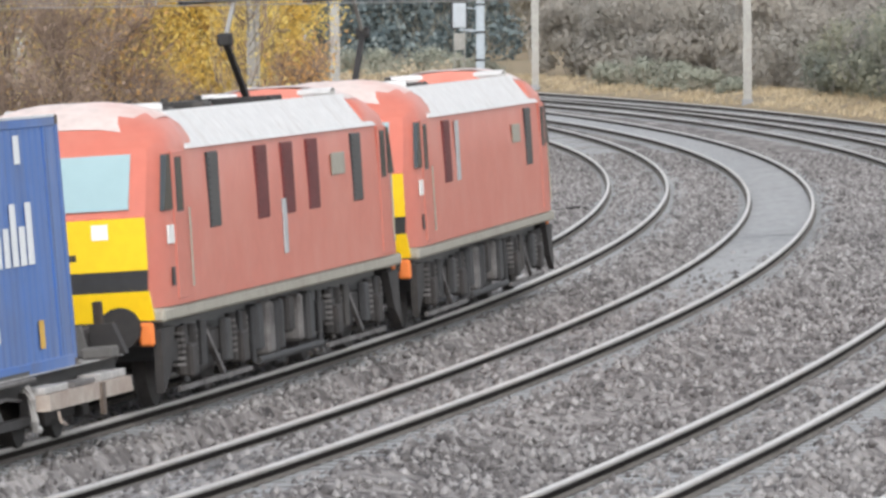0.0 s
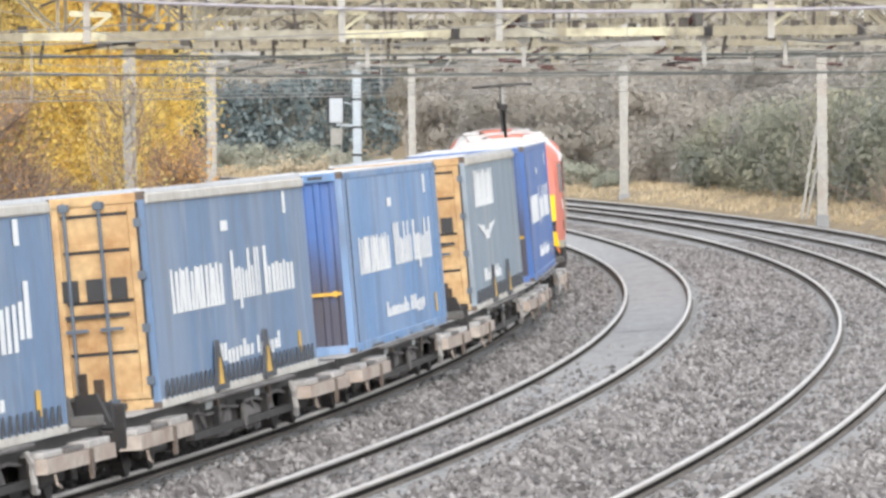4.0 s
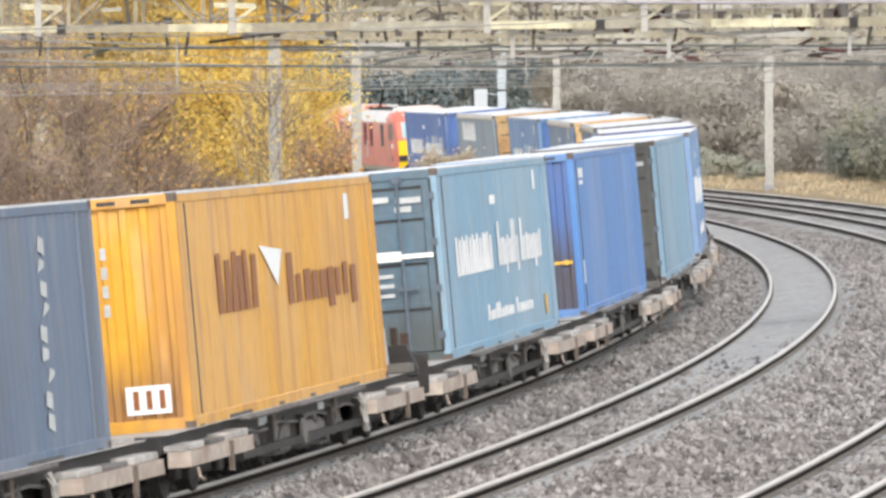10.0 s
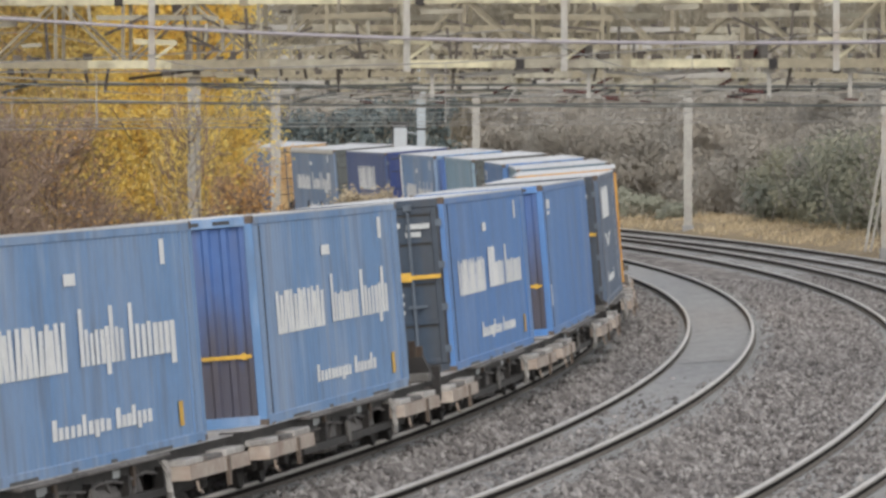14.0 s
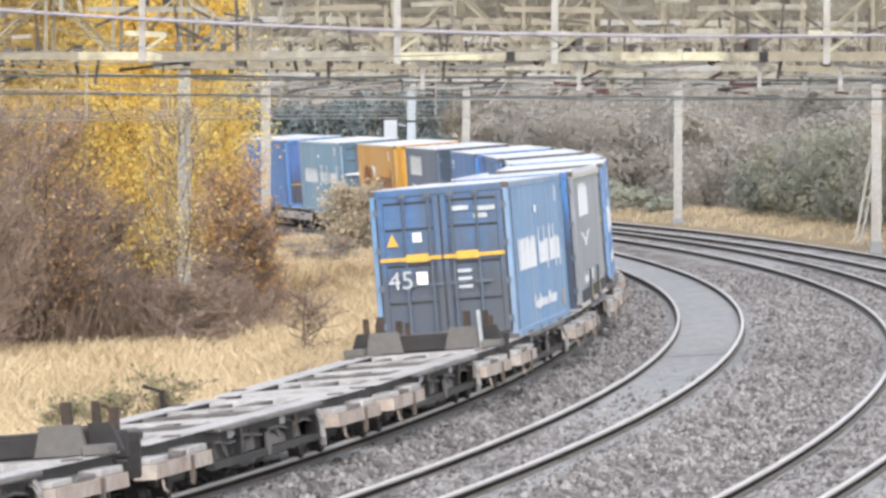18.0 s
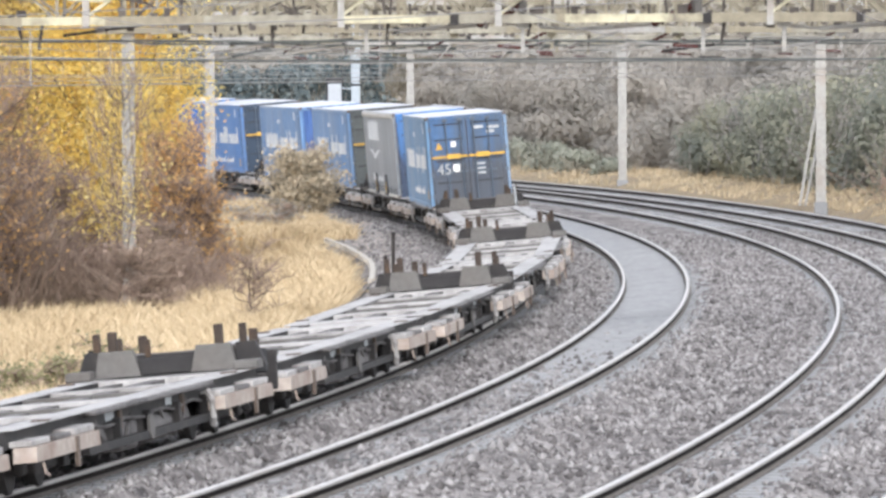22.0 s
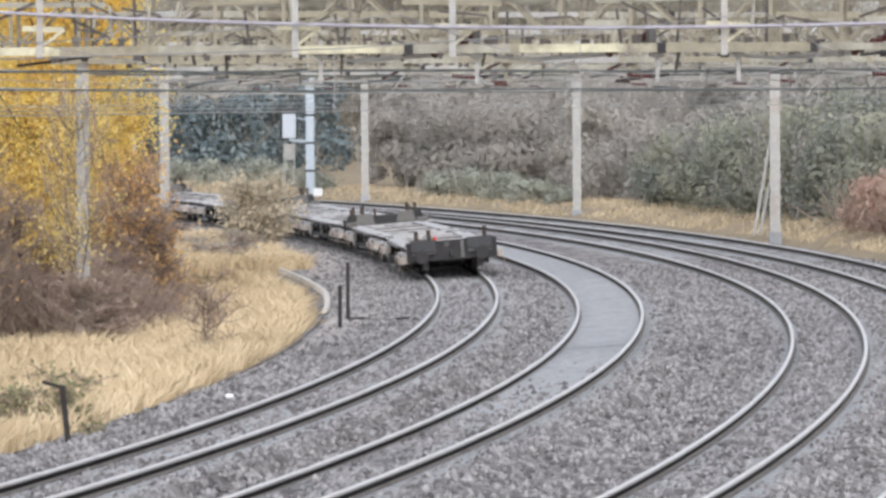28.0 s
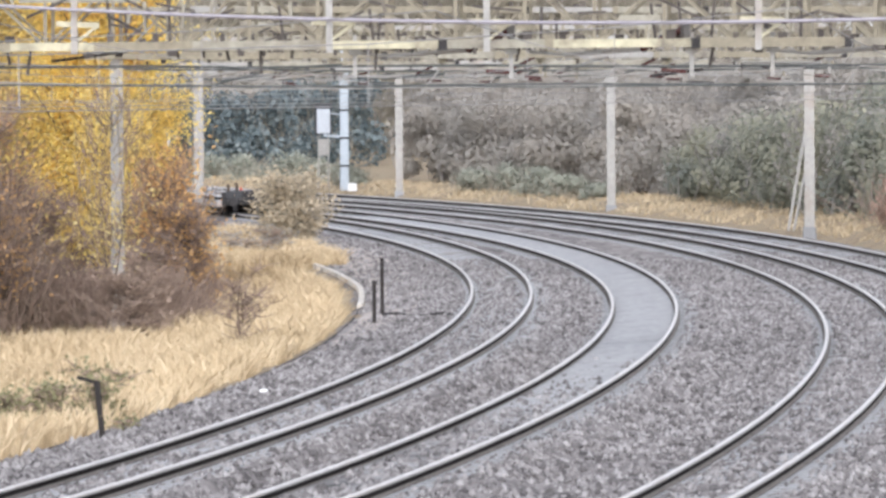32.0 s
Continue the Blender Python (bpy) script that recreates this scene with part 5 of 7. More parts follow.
LOADS = [
    # paint, side, style, rear, door, band, label
    (P_BLUE, "steel", "logistics", "plain", None, M_BARYELLOW, "strong blue steel container with white bars on a wagon"),
    (P_GREYBLUE, "curtain", "wings", "doors", M_TAN, None, "grey-blue curtain-sided container with tan plywood doors"),
    (P_MID, "steel", "logistics", "plain", None, M_BARYELLOW, "faded mid-blue steel container with white bars"),
    (P_CURTAIN, "curtain", "logistics", "doors", M_TAN, None, "dull blue curtain-sided container with tan doors"),
    (P_CURTAIN, "curtain", "logistics", "doors", P_GREYDOOR, None, "dull blue curtain-sided container with folded legs"),
    (P_NAVY, "steel", "stripes", "doors", P_NAVYDOOR, M_BARYELLOW, "navy container with tall white bars and slanted stripes"),
    (P_MID, "steel", "logistics", "plain", None, M_BARYELLOW, "mid-blue steel container with white bars"),
    (P_SKY, "steel", "", "doors", P_GREYDOOR, None, "plain sky-blue steel container with grimy grey doors"),
    (P_AZURE, "steel", "crest", "plain", None, M_BARYELLOW, "plain azure blue steel container"),
    (P_PALE, "steel", "logistics", "doors", P_TEALDOOR, M_WHITE, "pale blue steel container with grey-teal doors"),
    (P_ORANGE, "steel", "ferry", "plain", None, None, "orange steel container with brown bars"),
    (P_SLATE, "steel", "wings", "doors", P_DKDOOR, M_BARYELLOW, "slate blue container with white bars and wedges"),
    (P_AZURE, "steel", "crest", "plain", None, M_BARYELLOW, "plain bright blue steel container"),
    (P_AZURE, "steel", "logistics", "doors", P_DKDOOR, M_BARYELLOW, "bright blue container with white bars and dark doors"),
    (P_MID, "steel", "logistics", "plain", None, M_BARYELLOW, "faded blue container with white bars"),
    (P_MID, "steel", "logistics", "doors", P_GREYDOOR, M_BARYELLOW, "mid-blue container with grimy dark doors"),
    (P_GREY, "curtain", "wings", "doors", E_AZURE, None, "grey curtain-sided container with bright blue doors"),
    (P_LIGHT, "steel", "logistics", "doors", P_BLUEDOOR, M_BARYELLOW, "light blue container with dirty blue doors and a yellow bar"),
]


def build_train():
    first = make_loco("red electric locomotive with yellow nose panels, leading", True)
    moving.append((first, -75.1))
    second = make_loco("red electric locomotive with yellow nose panels, coupled behind another")
    moving.append((second, -93.92))
    pair = (make_wagon(True), make_wagon(False))
    for k in range(13):
        front = -103.95 - 37.93 * k
        for j in (0, 1):
            w = pair[j] if k == 0 else make_wagon(False, True) if k == 12 and j == 1 else copy_thing(pair[j], pose(0, 0, 0))
            if k > 8:
                tagged(w, "empty low flat container wagon with pale dirty side beams")
            moving.append((w, front - 9.095 - 18.69 * j))
            if j == 0 and k in (5, 9):
                part("white_rod", Shape().bar((7.95, -1.02, 0.86), (7.9, -1.0, 1.5), 0.05, 0.05), M_FADED, w, "white upright rod")
            i = 2 * k + j
            if i < len(LOADS):
                paint, side, style, rear, door, band, label = LOADS[i]
                c = make_container(paint, side, style, rear, door, band, label, i + 1)
                if i == 10:
                    part("end_label", Shape().box(-HL + 0.01, -HL + 0.018, -1.0, -0.45, fz(0.08), fz(0.20)), M_MARK, c, "dirty white label")
                    for q in range(3):
                        part("label_line", Shape().box(-HL + 0.004, -HL + 0.009, -0.93 + 0.16 * q, -0.86 + 0.16 * q, fz(0.1), fz(0.18)), M_BROWNMARK, c)
                if i == 11:
                    # a column of scrawled paint marks
                    rs = random.Random(4)
                    for q in range(9):
                        x, z = fx(0.80) + rs.uniform(-0.12, 0.12), fz(0.14 + 0.085 * q)
                        part("scrawl", Shape().prism([(x, z), (x + 0.28, z + rs.uniform(-0.08, 0.1)), (x + 0.3, z + 0.12), (x + rs.uniform(0.0, 0.15), z + 0.16)], "y", -HW, -HW - 0.004), M_FADED, c, "plain pale scrawl mark")
                moving.append((c, front - (2.5 if j == 0 else 20.65) - HL))
            if k == 12 and j == 1:
                part("tail_lamp", Shape().box(-9.86, -9.77, 0.40, 0.50, 1.04, 1.16, 0.02), M_TAILRED, w, "small red tail lamp")
    last_door = [o for o, s in moving if o.name.startswith("shipping_container")][17]
    txt = bpy.data.curves.new("length_number", "FONT")
    txt.body, txt.size, txt.extrude, txt.align_x = "45", 0.46, 0.003, "CENTER"
    txt.materials.append(M_FADED)
    t = part("length_number", txt, None, last_door, "white painted number 45")
    t.matrix_basis = Matrix(((0, 0, -1, -HL - 0.1), (-1, 0, 0, 0.78), (0, 1, 0, fz(0.37)), (0, 0, 0, 1)))
    part("number_tag", Shape().box(-HL - 0.052, -HL - 0.047, 0.3, 0.5, fz(0.39), fz(0.47)), M_WHITE, last_door)
    part("square_label", Shape().box(-HL - 0.052, -HL - 0.047, 0.36, 0.52, fz(0.66), fz(0.72)), M_WHITE, last_door)
    part("warning_triangle", Shape().prism([(0.78, fz(0.64)), (1.0, fz(0.64)), (0.89, fz(0.72))], "x", -HL - 0.052, -HL - 0.047), M_BARYELLOW, last_door, "yellow warning triangle")


build_train()


# ---------------------------------------------------------------- overhead line
WIRE_Z, TOP_Z = 5.0, 5.9      # contact wire and catenary over the rails
BOOM_Z, BOOM_H = 6.08, 1.25


def lattice_mast(name, o, p, z0, z1, w, label):
    sh = Shape()
    x, y = p.x, p.y
    for sx in (-1, 1):
        for sy in (-1, 1):
            sh.box(x + sx * w / 2 - 0.05, x + sx * w / 2 + 0.05, y + sy * w / 2 - 0.05, y + sy * w / 2 + 0.05, z0, z1)
    n = int((z1 - z0) / (w * 1.5))
    h = (z1 - z0) / n
    for k in range(n):
        a, b = z0 + k * h, z0 + (k + 1) * h
        s = 1 if k % 2 else -1
        sh.bar((x - s * w / 2, y - w / 2, a), (x + s * w / 2, y - w / 2, b), 0.06, 0.06)
        sh.bar((x - s * w / 2, y + w / 2, b), (x + s * w / 2, y + w / 2, a), 0.06, 0.06)
        sh.bar((x - w / 2, y - s * w / 2, a), (x - w / 2, y + s * w / 2, b), 0.06, 0.06)
        sh.bar((x + w / 2, y - s * w / 2, b), (x + w / 2, y + s * w / 2, a), 0.06, 0.06)
    return part(name, sh, M_GALV, o, label)


def beam_mast(name, o, p, z0, z1, w, label="weathered grey steel mast"):
    sh = Shape()
    x, y = p.x, p.y
    k = w / 2
    sh.prism([(x - k, y - k), (x + k, y - k), (x + k, y - k + 0.03), (x + 0.02, y - k + 0.03), (x + 0.02, y + k - 0.03), (x + k, y + k - 0.03), (x + k, y + k), (x - k, y + k), (x - k, y + k - 0.03),
              (x - 0.02, y + k - 0.03), (x - 0.02, y - k + 0.03), (x - k, y - k + 0.03)], "z", z0, z1)
    m = part(name, sh, M_GALV, o, label)
    part("mast_foot", Shape().box(x - w * 0.65, x + w * 0.65, y - w * 0.65, y + w * 0.65, z0 - 0.5, z0 + 0.03, 0.02), M_SLEEPER, m, "concrete foot")
    return m


def insulator(o, p, q, fat=1.0):
    """A ribbed brown insulator in an arm from p to q."""
    p, q = Vector(p), Vector(q)
    sh = Shape()
    u = (q - p).normalized().orthogonal().normalized()
    s = (q - p).normalized().cross(u)
    m = 15
    for k in range(m):
        c, r = p.lerp(q, k / (m - 1)), (0.045 * fat, 0.078 * fat)[k % 2]
        sh.v += [tuple(c + u * (r * math.cos(j * 0.7854)) + s * (r * math.sin(j * 0.7854))) for j in range(8)]
    sh.f += [(k * 8 + j, k * 8 + (j + 1) % 8, k * 8 + 8 + (j + 1) % 8, k * 8 + 8 + j) for k in range(m - 1) for j in range(8)] + [tuple(range(8)), tuple(range(8 * m - 8, 8 * m))]
    part("insulator", sh, M_INSUL, o, "brown ribbed insulator")


def portal(left, right, lattice_left=False, strut=False, full=True, zl=-1.2, zr=0.2, hang=(0, 1, 2, 3), lift=0.0, depth=BOOM_H):
    """A portal over all tracks: two masts, a lattice boom, drop tubes and arms."""
    o = thing("overhead_line_portal", "weathered lattice steel portal carrying the overhead wires", "portal", "overhead line portals")
    left, right = Vector(left), Vector(right)
    z0, z1 = BOOM_Z + lift, BOOM_Z + lift + depth
    if lattice_left:
        lattice_mast("left_mast", o, left, zl, z1 + 0.3, 0.5, "lattice steel mast")
    else:
        beam_mast("left_mast", o, left, zl, z0 + 0.15, 0.34)
    beam_mast("right_mast", o, right, zr, z0 + 0.15, 0.36)
    if strut:
        part("mast_strut", Shape().bar((right.x - 0.75, right.y, zr - 0.1), (right.x - 0.1, right.y, 3.9), 0.09, 0.09).bar((right.x - 0.55, right.y + 0.1, zr - 0.1), (right.x - 0.12, right.y, 2.3), 0.08, 0.08), M_GALV, o)
    d = (right - left)
    d.z = 0
    span = d.length
    u = d.normalized()
    side = Vector((-u.y, u.x, 0))
    def at(s, z, w=0.0):
        p = left + u * s + side * w
        return Vector((p.x, p.y, z))
    rc = random.Random(int(left.y) + 3)
    for w in (-0.32, 0.32):
        for z in (z0, z1):
            a = -0.8
            while a < span + 0.5:
                b = min(span + 0.8, a + rc.uniform(1.6, 3.6))
                tone = rc.choice((M_CREAM, M_CREAM, M_CREAMDULL, M_LACING) if lattice_left else (M_CREAMDULL, M_CREAMDULL, M_LACING, M_GALV))
                part("chord", Shape().bar(at(a, z, w), at(b - 0.03, z, w), 0.12, rc.uniform(0.13, 0.19)), tone, o, "painted boom chord length")
                part("splice_plate", Shape().bar(at(b - 0.10, z - 0.01, w * 1.04), at(b + 0.07, z - 0.01, w * 1.04), 0.12, 0.20), rc.choice((M_DARKSTEEL, M_LACING, M_LACING)), o, "dark bolted splice plate")
                a = b
    if lattice_left:
        for w in (-0.32, 0.32):
            for k in range(9):
                a = span * k / 9 + rc.uniform(0, 0.7)
                part("inner_chord", Shape().bar(at(a, z1 - 0.33, w), at(a + rc.uniform(1.5, 3.2), z1 - 0.33 + rc.uniform(-0.05, 0.05), w), 0.07, 0.10), rc.choice((M_CREAM, M_CREAMDULL, M_LACING)), o, "painted inner chord length")
        for k in range(9):
            a = span * (k + 0.5) / 9 + 0.6 * math.sin(3.7 * k)
            part("hanger_post", Shape().bar(at(a, z0 - 0.15, -0.36), at(a, z1 + 0.3, -0.36), 0.13, 0.13), M_GALV, o, "grey hanger post")
            part("hanger_bracket", Shape().bar(at(a - 0.35, z0 + 0.45, -0.36), at(a + 0.5, z0 + 0.42, -0.36), 0.08, 0.11).bar(at(a + 0.5, z0 + 0.42, -0.36), at(a + 0.05, z0 + 0.1, -0.36), 0.06, 0.06), M_CREAM, o)
    n = max(6, int(span / 1.35))
    for w in (-0.32, 0.32):
        web = Shape()
        for k in range(n):
            a, b = span * k / n, span * (k + 1) / n
            web.bar(at(a, z0, w), at(b, z1, w), 0.05, 0.05) if k % 2 == 0 else web.bar(at(a, z1, w), at(b, z0, w), 0.05, 0.05)
            web.bar(at(a, z0, w), at(a, z1, w), 0.07, 0.07)
        tagged(part("boom_lacing", web, M_LACING, o, "lattice lacing of the boom"), kind="stuff")
    cross = Shape()
    for k in range(n + 1):
        a = span * k / n
        cross.bar(at(a, z0, -0.32), at(a, z0, 0.32), 0.06, 0.06).bar(at(a, z1, -0.32), at(a, z1, 0.32), 0.06, 0.06)
    tagged(part("boom_tie", cross, M_LACING, o), kind="stuff")
    for i in hang:
        # each track has a drop tube, a top arm with insulator and a registration arm
        rr = RC + TRACKS[i]
        best = min(range(200), key=lambda k: abs((at(span * k / 200, 0) - Vector((CX, CY, 0))).length - rr))
        s = span * best / 200
        for e in (1.5, -1.6) if i % 2 == 0 else (1.6,):
            foot = WIRE_Z + (0.35 if lattice_left else 0.55)
            part("drop_tube", Shape().bar(at(s + e, z0 + 0.2), at(s + e, foot), 0.08, 0.08).box(at(s + e, 0).x - 0.12, at(s + e, 0).x + 0.12, at(s + e, 0).y - 0.12, at(s + e, 0).y + 0.12, z0 - 0.2, z0 - 0.02), M_GALV if lattice_left or i == 2 else M_LACING, o, "hanging drop tube")
        up = 0.26 if lattice_left else 0.0
        insulator(o, at(s + 1.45, z0 + up), at(s + 0.6, z0 + up - 0.38), 1.25 if lattice_left else 0.7)
        part("top_arm", Shape().tube(at(s + 0.6, z0 + up - 0.38), at(s - 0.9, z0 + up - 0.48), 0.045, 0.045, 6).tube(at(s - 0.9, z0 + up - 0.48), at(s - 1.6, z0 + up - 0.42), 0.03, 0.03, 6), M_GALV, o, "pale steel arm tube")
        part("arm_bracket", Shape().box(at(s + 1.5, 0).x - 0.08, at(s + 1.5, 0).x + 0.08, at(s + 1.5, 0).y - 0.1, at(s + 1.5, 0).y + 0.1, z0 + up - 0.16, z0 + up + 0.10, 0.02), M_PLATE, o, "dark arm bracket")
        part("registration_arm", Shape().tube(at(s + 1.5, WIRE_Z + 0.45), at(s + 0.1, WIRE_Z + 0.55), 0.03, 0.03, 6).tube(at(s + 0.1, WIRE_Z + 0.55), at(s - 0.3, WIRE_Z + 0.05), 0.02, 0.02, 6), M_GALV, o)
        insulator(o, at(s + 1.5, WIRE_Z + 0.45), at(s + 1.0, WIRE_Z + 0.48), 0.65)
    for zz, r in ((z0 - 0.34, 0.030), (WIRE_Z + 0.30, 0.024)) if full else ():
        pts = [at(span * k / 16, zz - 0.10 * math.sin(math.pi * k / 16) + rc.uniform(-0.02, 0.02)) for k in range(17)]
        part("cross_span", Shape().path(pts, r, 6), rc.choice((M_SPANDARK, M_SPANDARK, M_GALV)), o, "thin steel cross span")
    for k in range(int(span / 2.4)):
        a, zz = 2.4 * k + rc.uniform(0, 1.2), z0 - rc.uniform(0.1, 0.75)
        part("stay_tube", Shape().tube(at(a, zz, 0.1), at(a + rc.uniform(0.7, 1.7), zz + rc.uniform(-0.06, 0.28), 0.1), 0.03, 0.03, 6), rc.choice((M_GALV, M_SPANDARK, M_DARKSTEEL)), o, "sloping stay tube")
    pale = Shape()
    for k in range(int(span * 1.5)):
        a = k / 1.5 + rc.uniform(0, 0.5)
        za = z0 + rc.uniform(-0.1, depth)
        if rc.random() < 0.5:
            pale.bar(at(a, za, -0.35), at(a + rc.uniform(0.3, 1.1), za + rc.uniform(-0.05, 0.05), -0.35), 0.05, rc.uniform(0.06, 0.13))
        else:
            pale.bar(at(a, za, -0.35), at(a + rc.uniform(-0.08, 0.08), za + rc.uniform(0.3, 0.7), -0.35), rc.uniform(0.05, 0.1), 0.06)
    tagged(part("boom_plating", pale, M_CREAMDULL, o, "small pale plates and angles of the boom"), kind="stuff")
    gear = Shape()
    rs = random.Random(int(left.y))
    for k in range(int(span * (4.0 if lattice_left else 2.6))):
        a = k / (4.0 if lattice_left else 2.6) + rs.uniform(0, 0.4)
        p = at(a, 0, rs.choice((-0.32, 0.32)))
        zz = z0 + rs.choice((0.08, 0.08, -0.2, depth - 0.25, depth + 0.08))
        w = rs.uniform(0.03, 0.10)
        gear.box(p.x - w, p.x + w, p.y - 0.06, p.y + 0.06, zz, zz + rs.uniform(0.06, 0.2))
        if rs.random() < 0.12:
            gear.tube(at(a, z0), at(a + rs.uniform(-0.1, 0.1), z0 - rs.uniform(0.2, 0.6)), 0.035, 0.03, 6)
        if rs.random() < 0.12:
            gear.bar(at(a, z0 + 0.1, -0.33), at(a + rs.uniform(-0.1, 0.1), z1 - rs.uniform(0.1, 0.7), -0.33), 0.05, 0.05)
        if rs.random() < 0.2:
            gear.bar(at(a, z0 + rs.uniform(0.2, 1.0), -0.34), at(a + rs.uniform(0.4, 1.0), z0 + rs.uniform(0.2, 1.0), -0.34), 0.05, 0.05)
    tagged(part("boom_fitting", gear, M_GEAR, o, "small insulators and clamps on the boom"), kind="stuff")
    return o


def radial(d, off_left, off_right):
    a = at_distance(d, off_right)
    return on_curve(off_left, a), on_curve(off_right, a)


M_GEAR = surface("dark_brown_fitting", (0.062, 0.052, 0.045), 0.75, 0, 0.3, 1.5, 9, 0.1, (0.14, 0.12, 0.095), 0.7)
M_SPANDARK = surface("dull_green_grey_span", (0.085, 0.092, 0.088), 0.7, 0.1, 0.3, 1.2, 8, 0)
M_LACING = surface("grey_brown_lacing_steel", (0.26, 0.23, 0.165), 0.7, 0, 0.3, 1.2, 8, 0.2, (0.11, 0.085, 0.06), 0.85)


def build_overhead():
    portal((-13.1, 140, 0), (24.5, 133, 0), lattice_left=True, zl=-1.9, zr=0.3, lift=-0.07)
    for d, ol, orr, kw in ((203, -10.6, 15.0, dict(zl=-1.7)), (249, -9.4, 14.35, dict(strut=True, zl=-1.5)), (299, -10.5, 15.0, dict()), (345, -10.5, 15.0, dict()), (393, -10.5, 15.0, dict(full=False)), (440, -10.5, 15.0, dict(full=False))):
        l, r = radial(d, ol, orr)
        if d == 203:
            l = Vector((-8.71, 189, 0))
        if d == 249:
            l = Vector((-8.63, 250, 0))
        portal(l, r, **kw)
    supports = [at_distance(d, 5) for d in (-60, 0, 70, 136, 203, 250, 299, 345, 393, 440, 485)]
    for i, o in enumerate(TRACKS):
        w = thing("overhead_wires", "dark overhead contact and catenary wires above a track", "wire", "overhead wires")
        low, top, dr = [], [], Shape()
        for a, b in zip(supports, supports[1:]):
            p, q = on_curve(o, a, WIRE_Z), on_curve(o, b, WIRE_Z)
            n = 8
            for k in range(n):
                f = k / n
                m = p.lerp(q, f)
                low.append(m.copy())
                m.z = TOP_Z - 0.6 * 4 * f * (1 - f)
                top.append(m)
                if 0 < k < n:
                    dr.tube((m.x, m.y, WIRE_Z), m, 0.005, 0.005, 4, False)
        part("contact_wire", Shape().path(low, 0.0042), M_WIRE, w)
        part("catenary_wire", Shape().path(top, 0.005), M_WIRE, w)
        tagged(part("dropper", dr, M_WIRE, w), kind="stuff")
    line = []
    a, b = Vector((-13.1, 139.4, 7.15)), Vector((24.5, 132.4, 7.35))
    for k in range(41):
        f = k / 40
        m = a.lerp(b, f)
        m.z -= 0.85 * 4 * f * (1 - f)
        line.append(m)
    feed = thing("feeder_cable", "thick grey cable slung across the tracks between masts", "cable")
    part("cable", Shape().path(line, 0.036, 7), M_FEED, feed, "sagging grey cable")
    feed2 = thing("earth_wire", "thin pale wire along the masts beside the track", "wire")
    for p, q in (((-13.1, 140, 5.9), (-8.71, 189, 5.75)), ((-8.71, 189, 5.75), (-8.63, 250, 5.7)), ((-13.1, 140, 5.45), (-8.71, 189, 5.3)), ((-8.71, 189, 5.3), (-8.63, 250, 5.3)), ((-8.63, 250, 5.6), (-14.5, 297, 5.6))):
        part("strand", Shape().tube(p, q, 0.02, 0.02, 5), M_GALV, feed2)


M_FEED = surface("grey_cable_sheath", (0.33, 0.31, 0.34), 0.5, 0.2, 0.15, 1, 8, 0)
build_overhead()


# ---------------------------------------------------------------- signal, posts, trough
M_SIGWHITE = surface("pale_blue_grey_paint", (0.40, 0.45, 0.49), 0.55, 0, 0.12, 1.2, 7, 0.1)
M_SIGPALE = surface("dull_white_paint", (0.43, 0.46, 0.49), 0.6, 0, 0.12, 1.2, 7, 0.1)
M_CONC = surface("pale_concrete", (0.48, 0.45, 0.40), 0.85, 0, 0.25, 1.2, 9, 0.3)


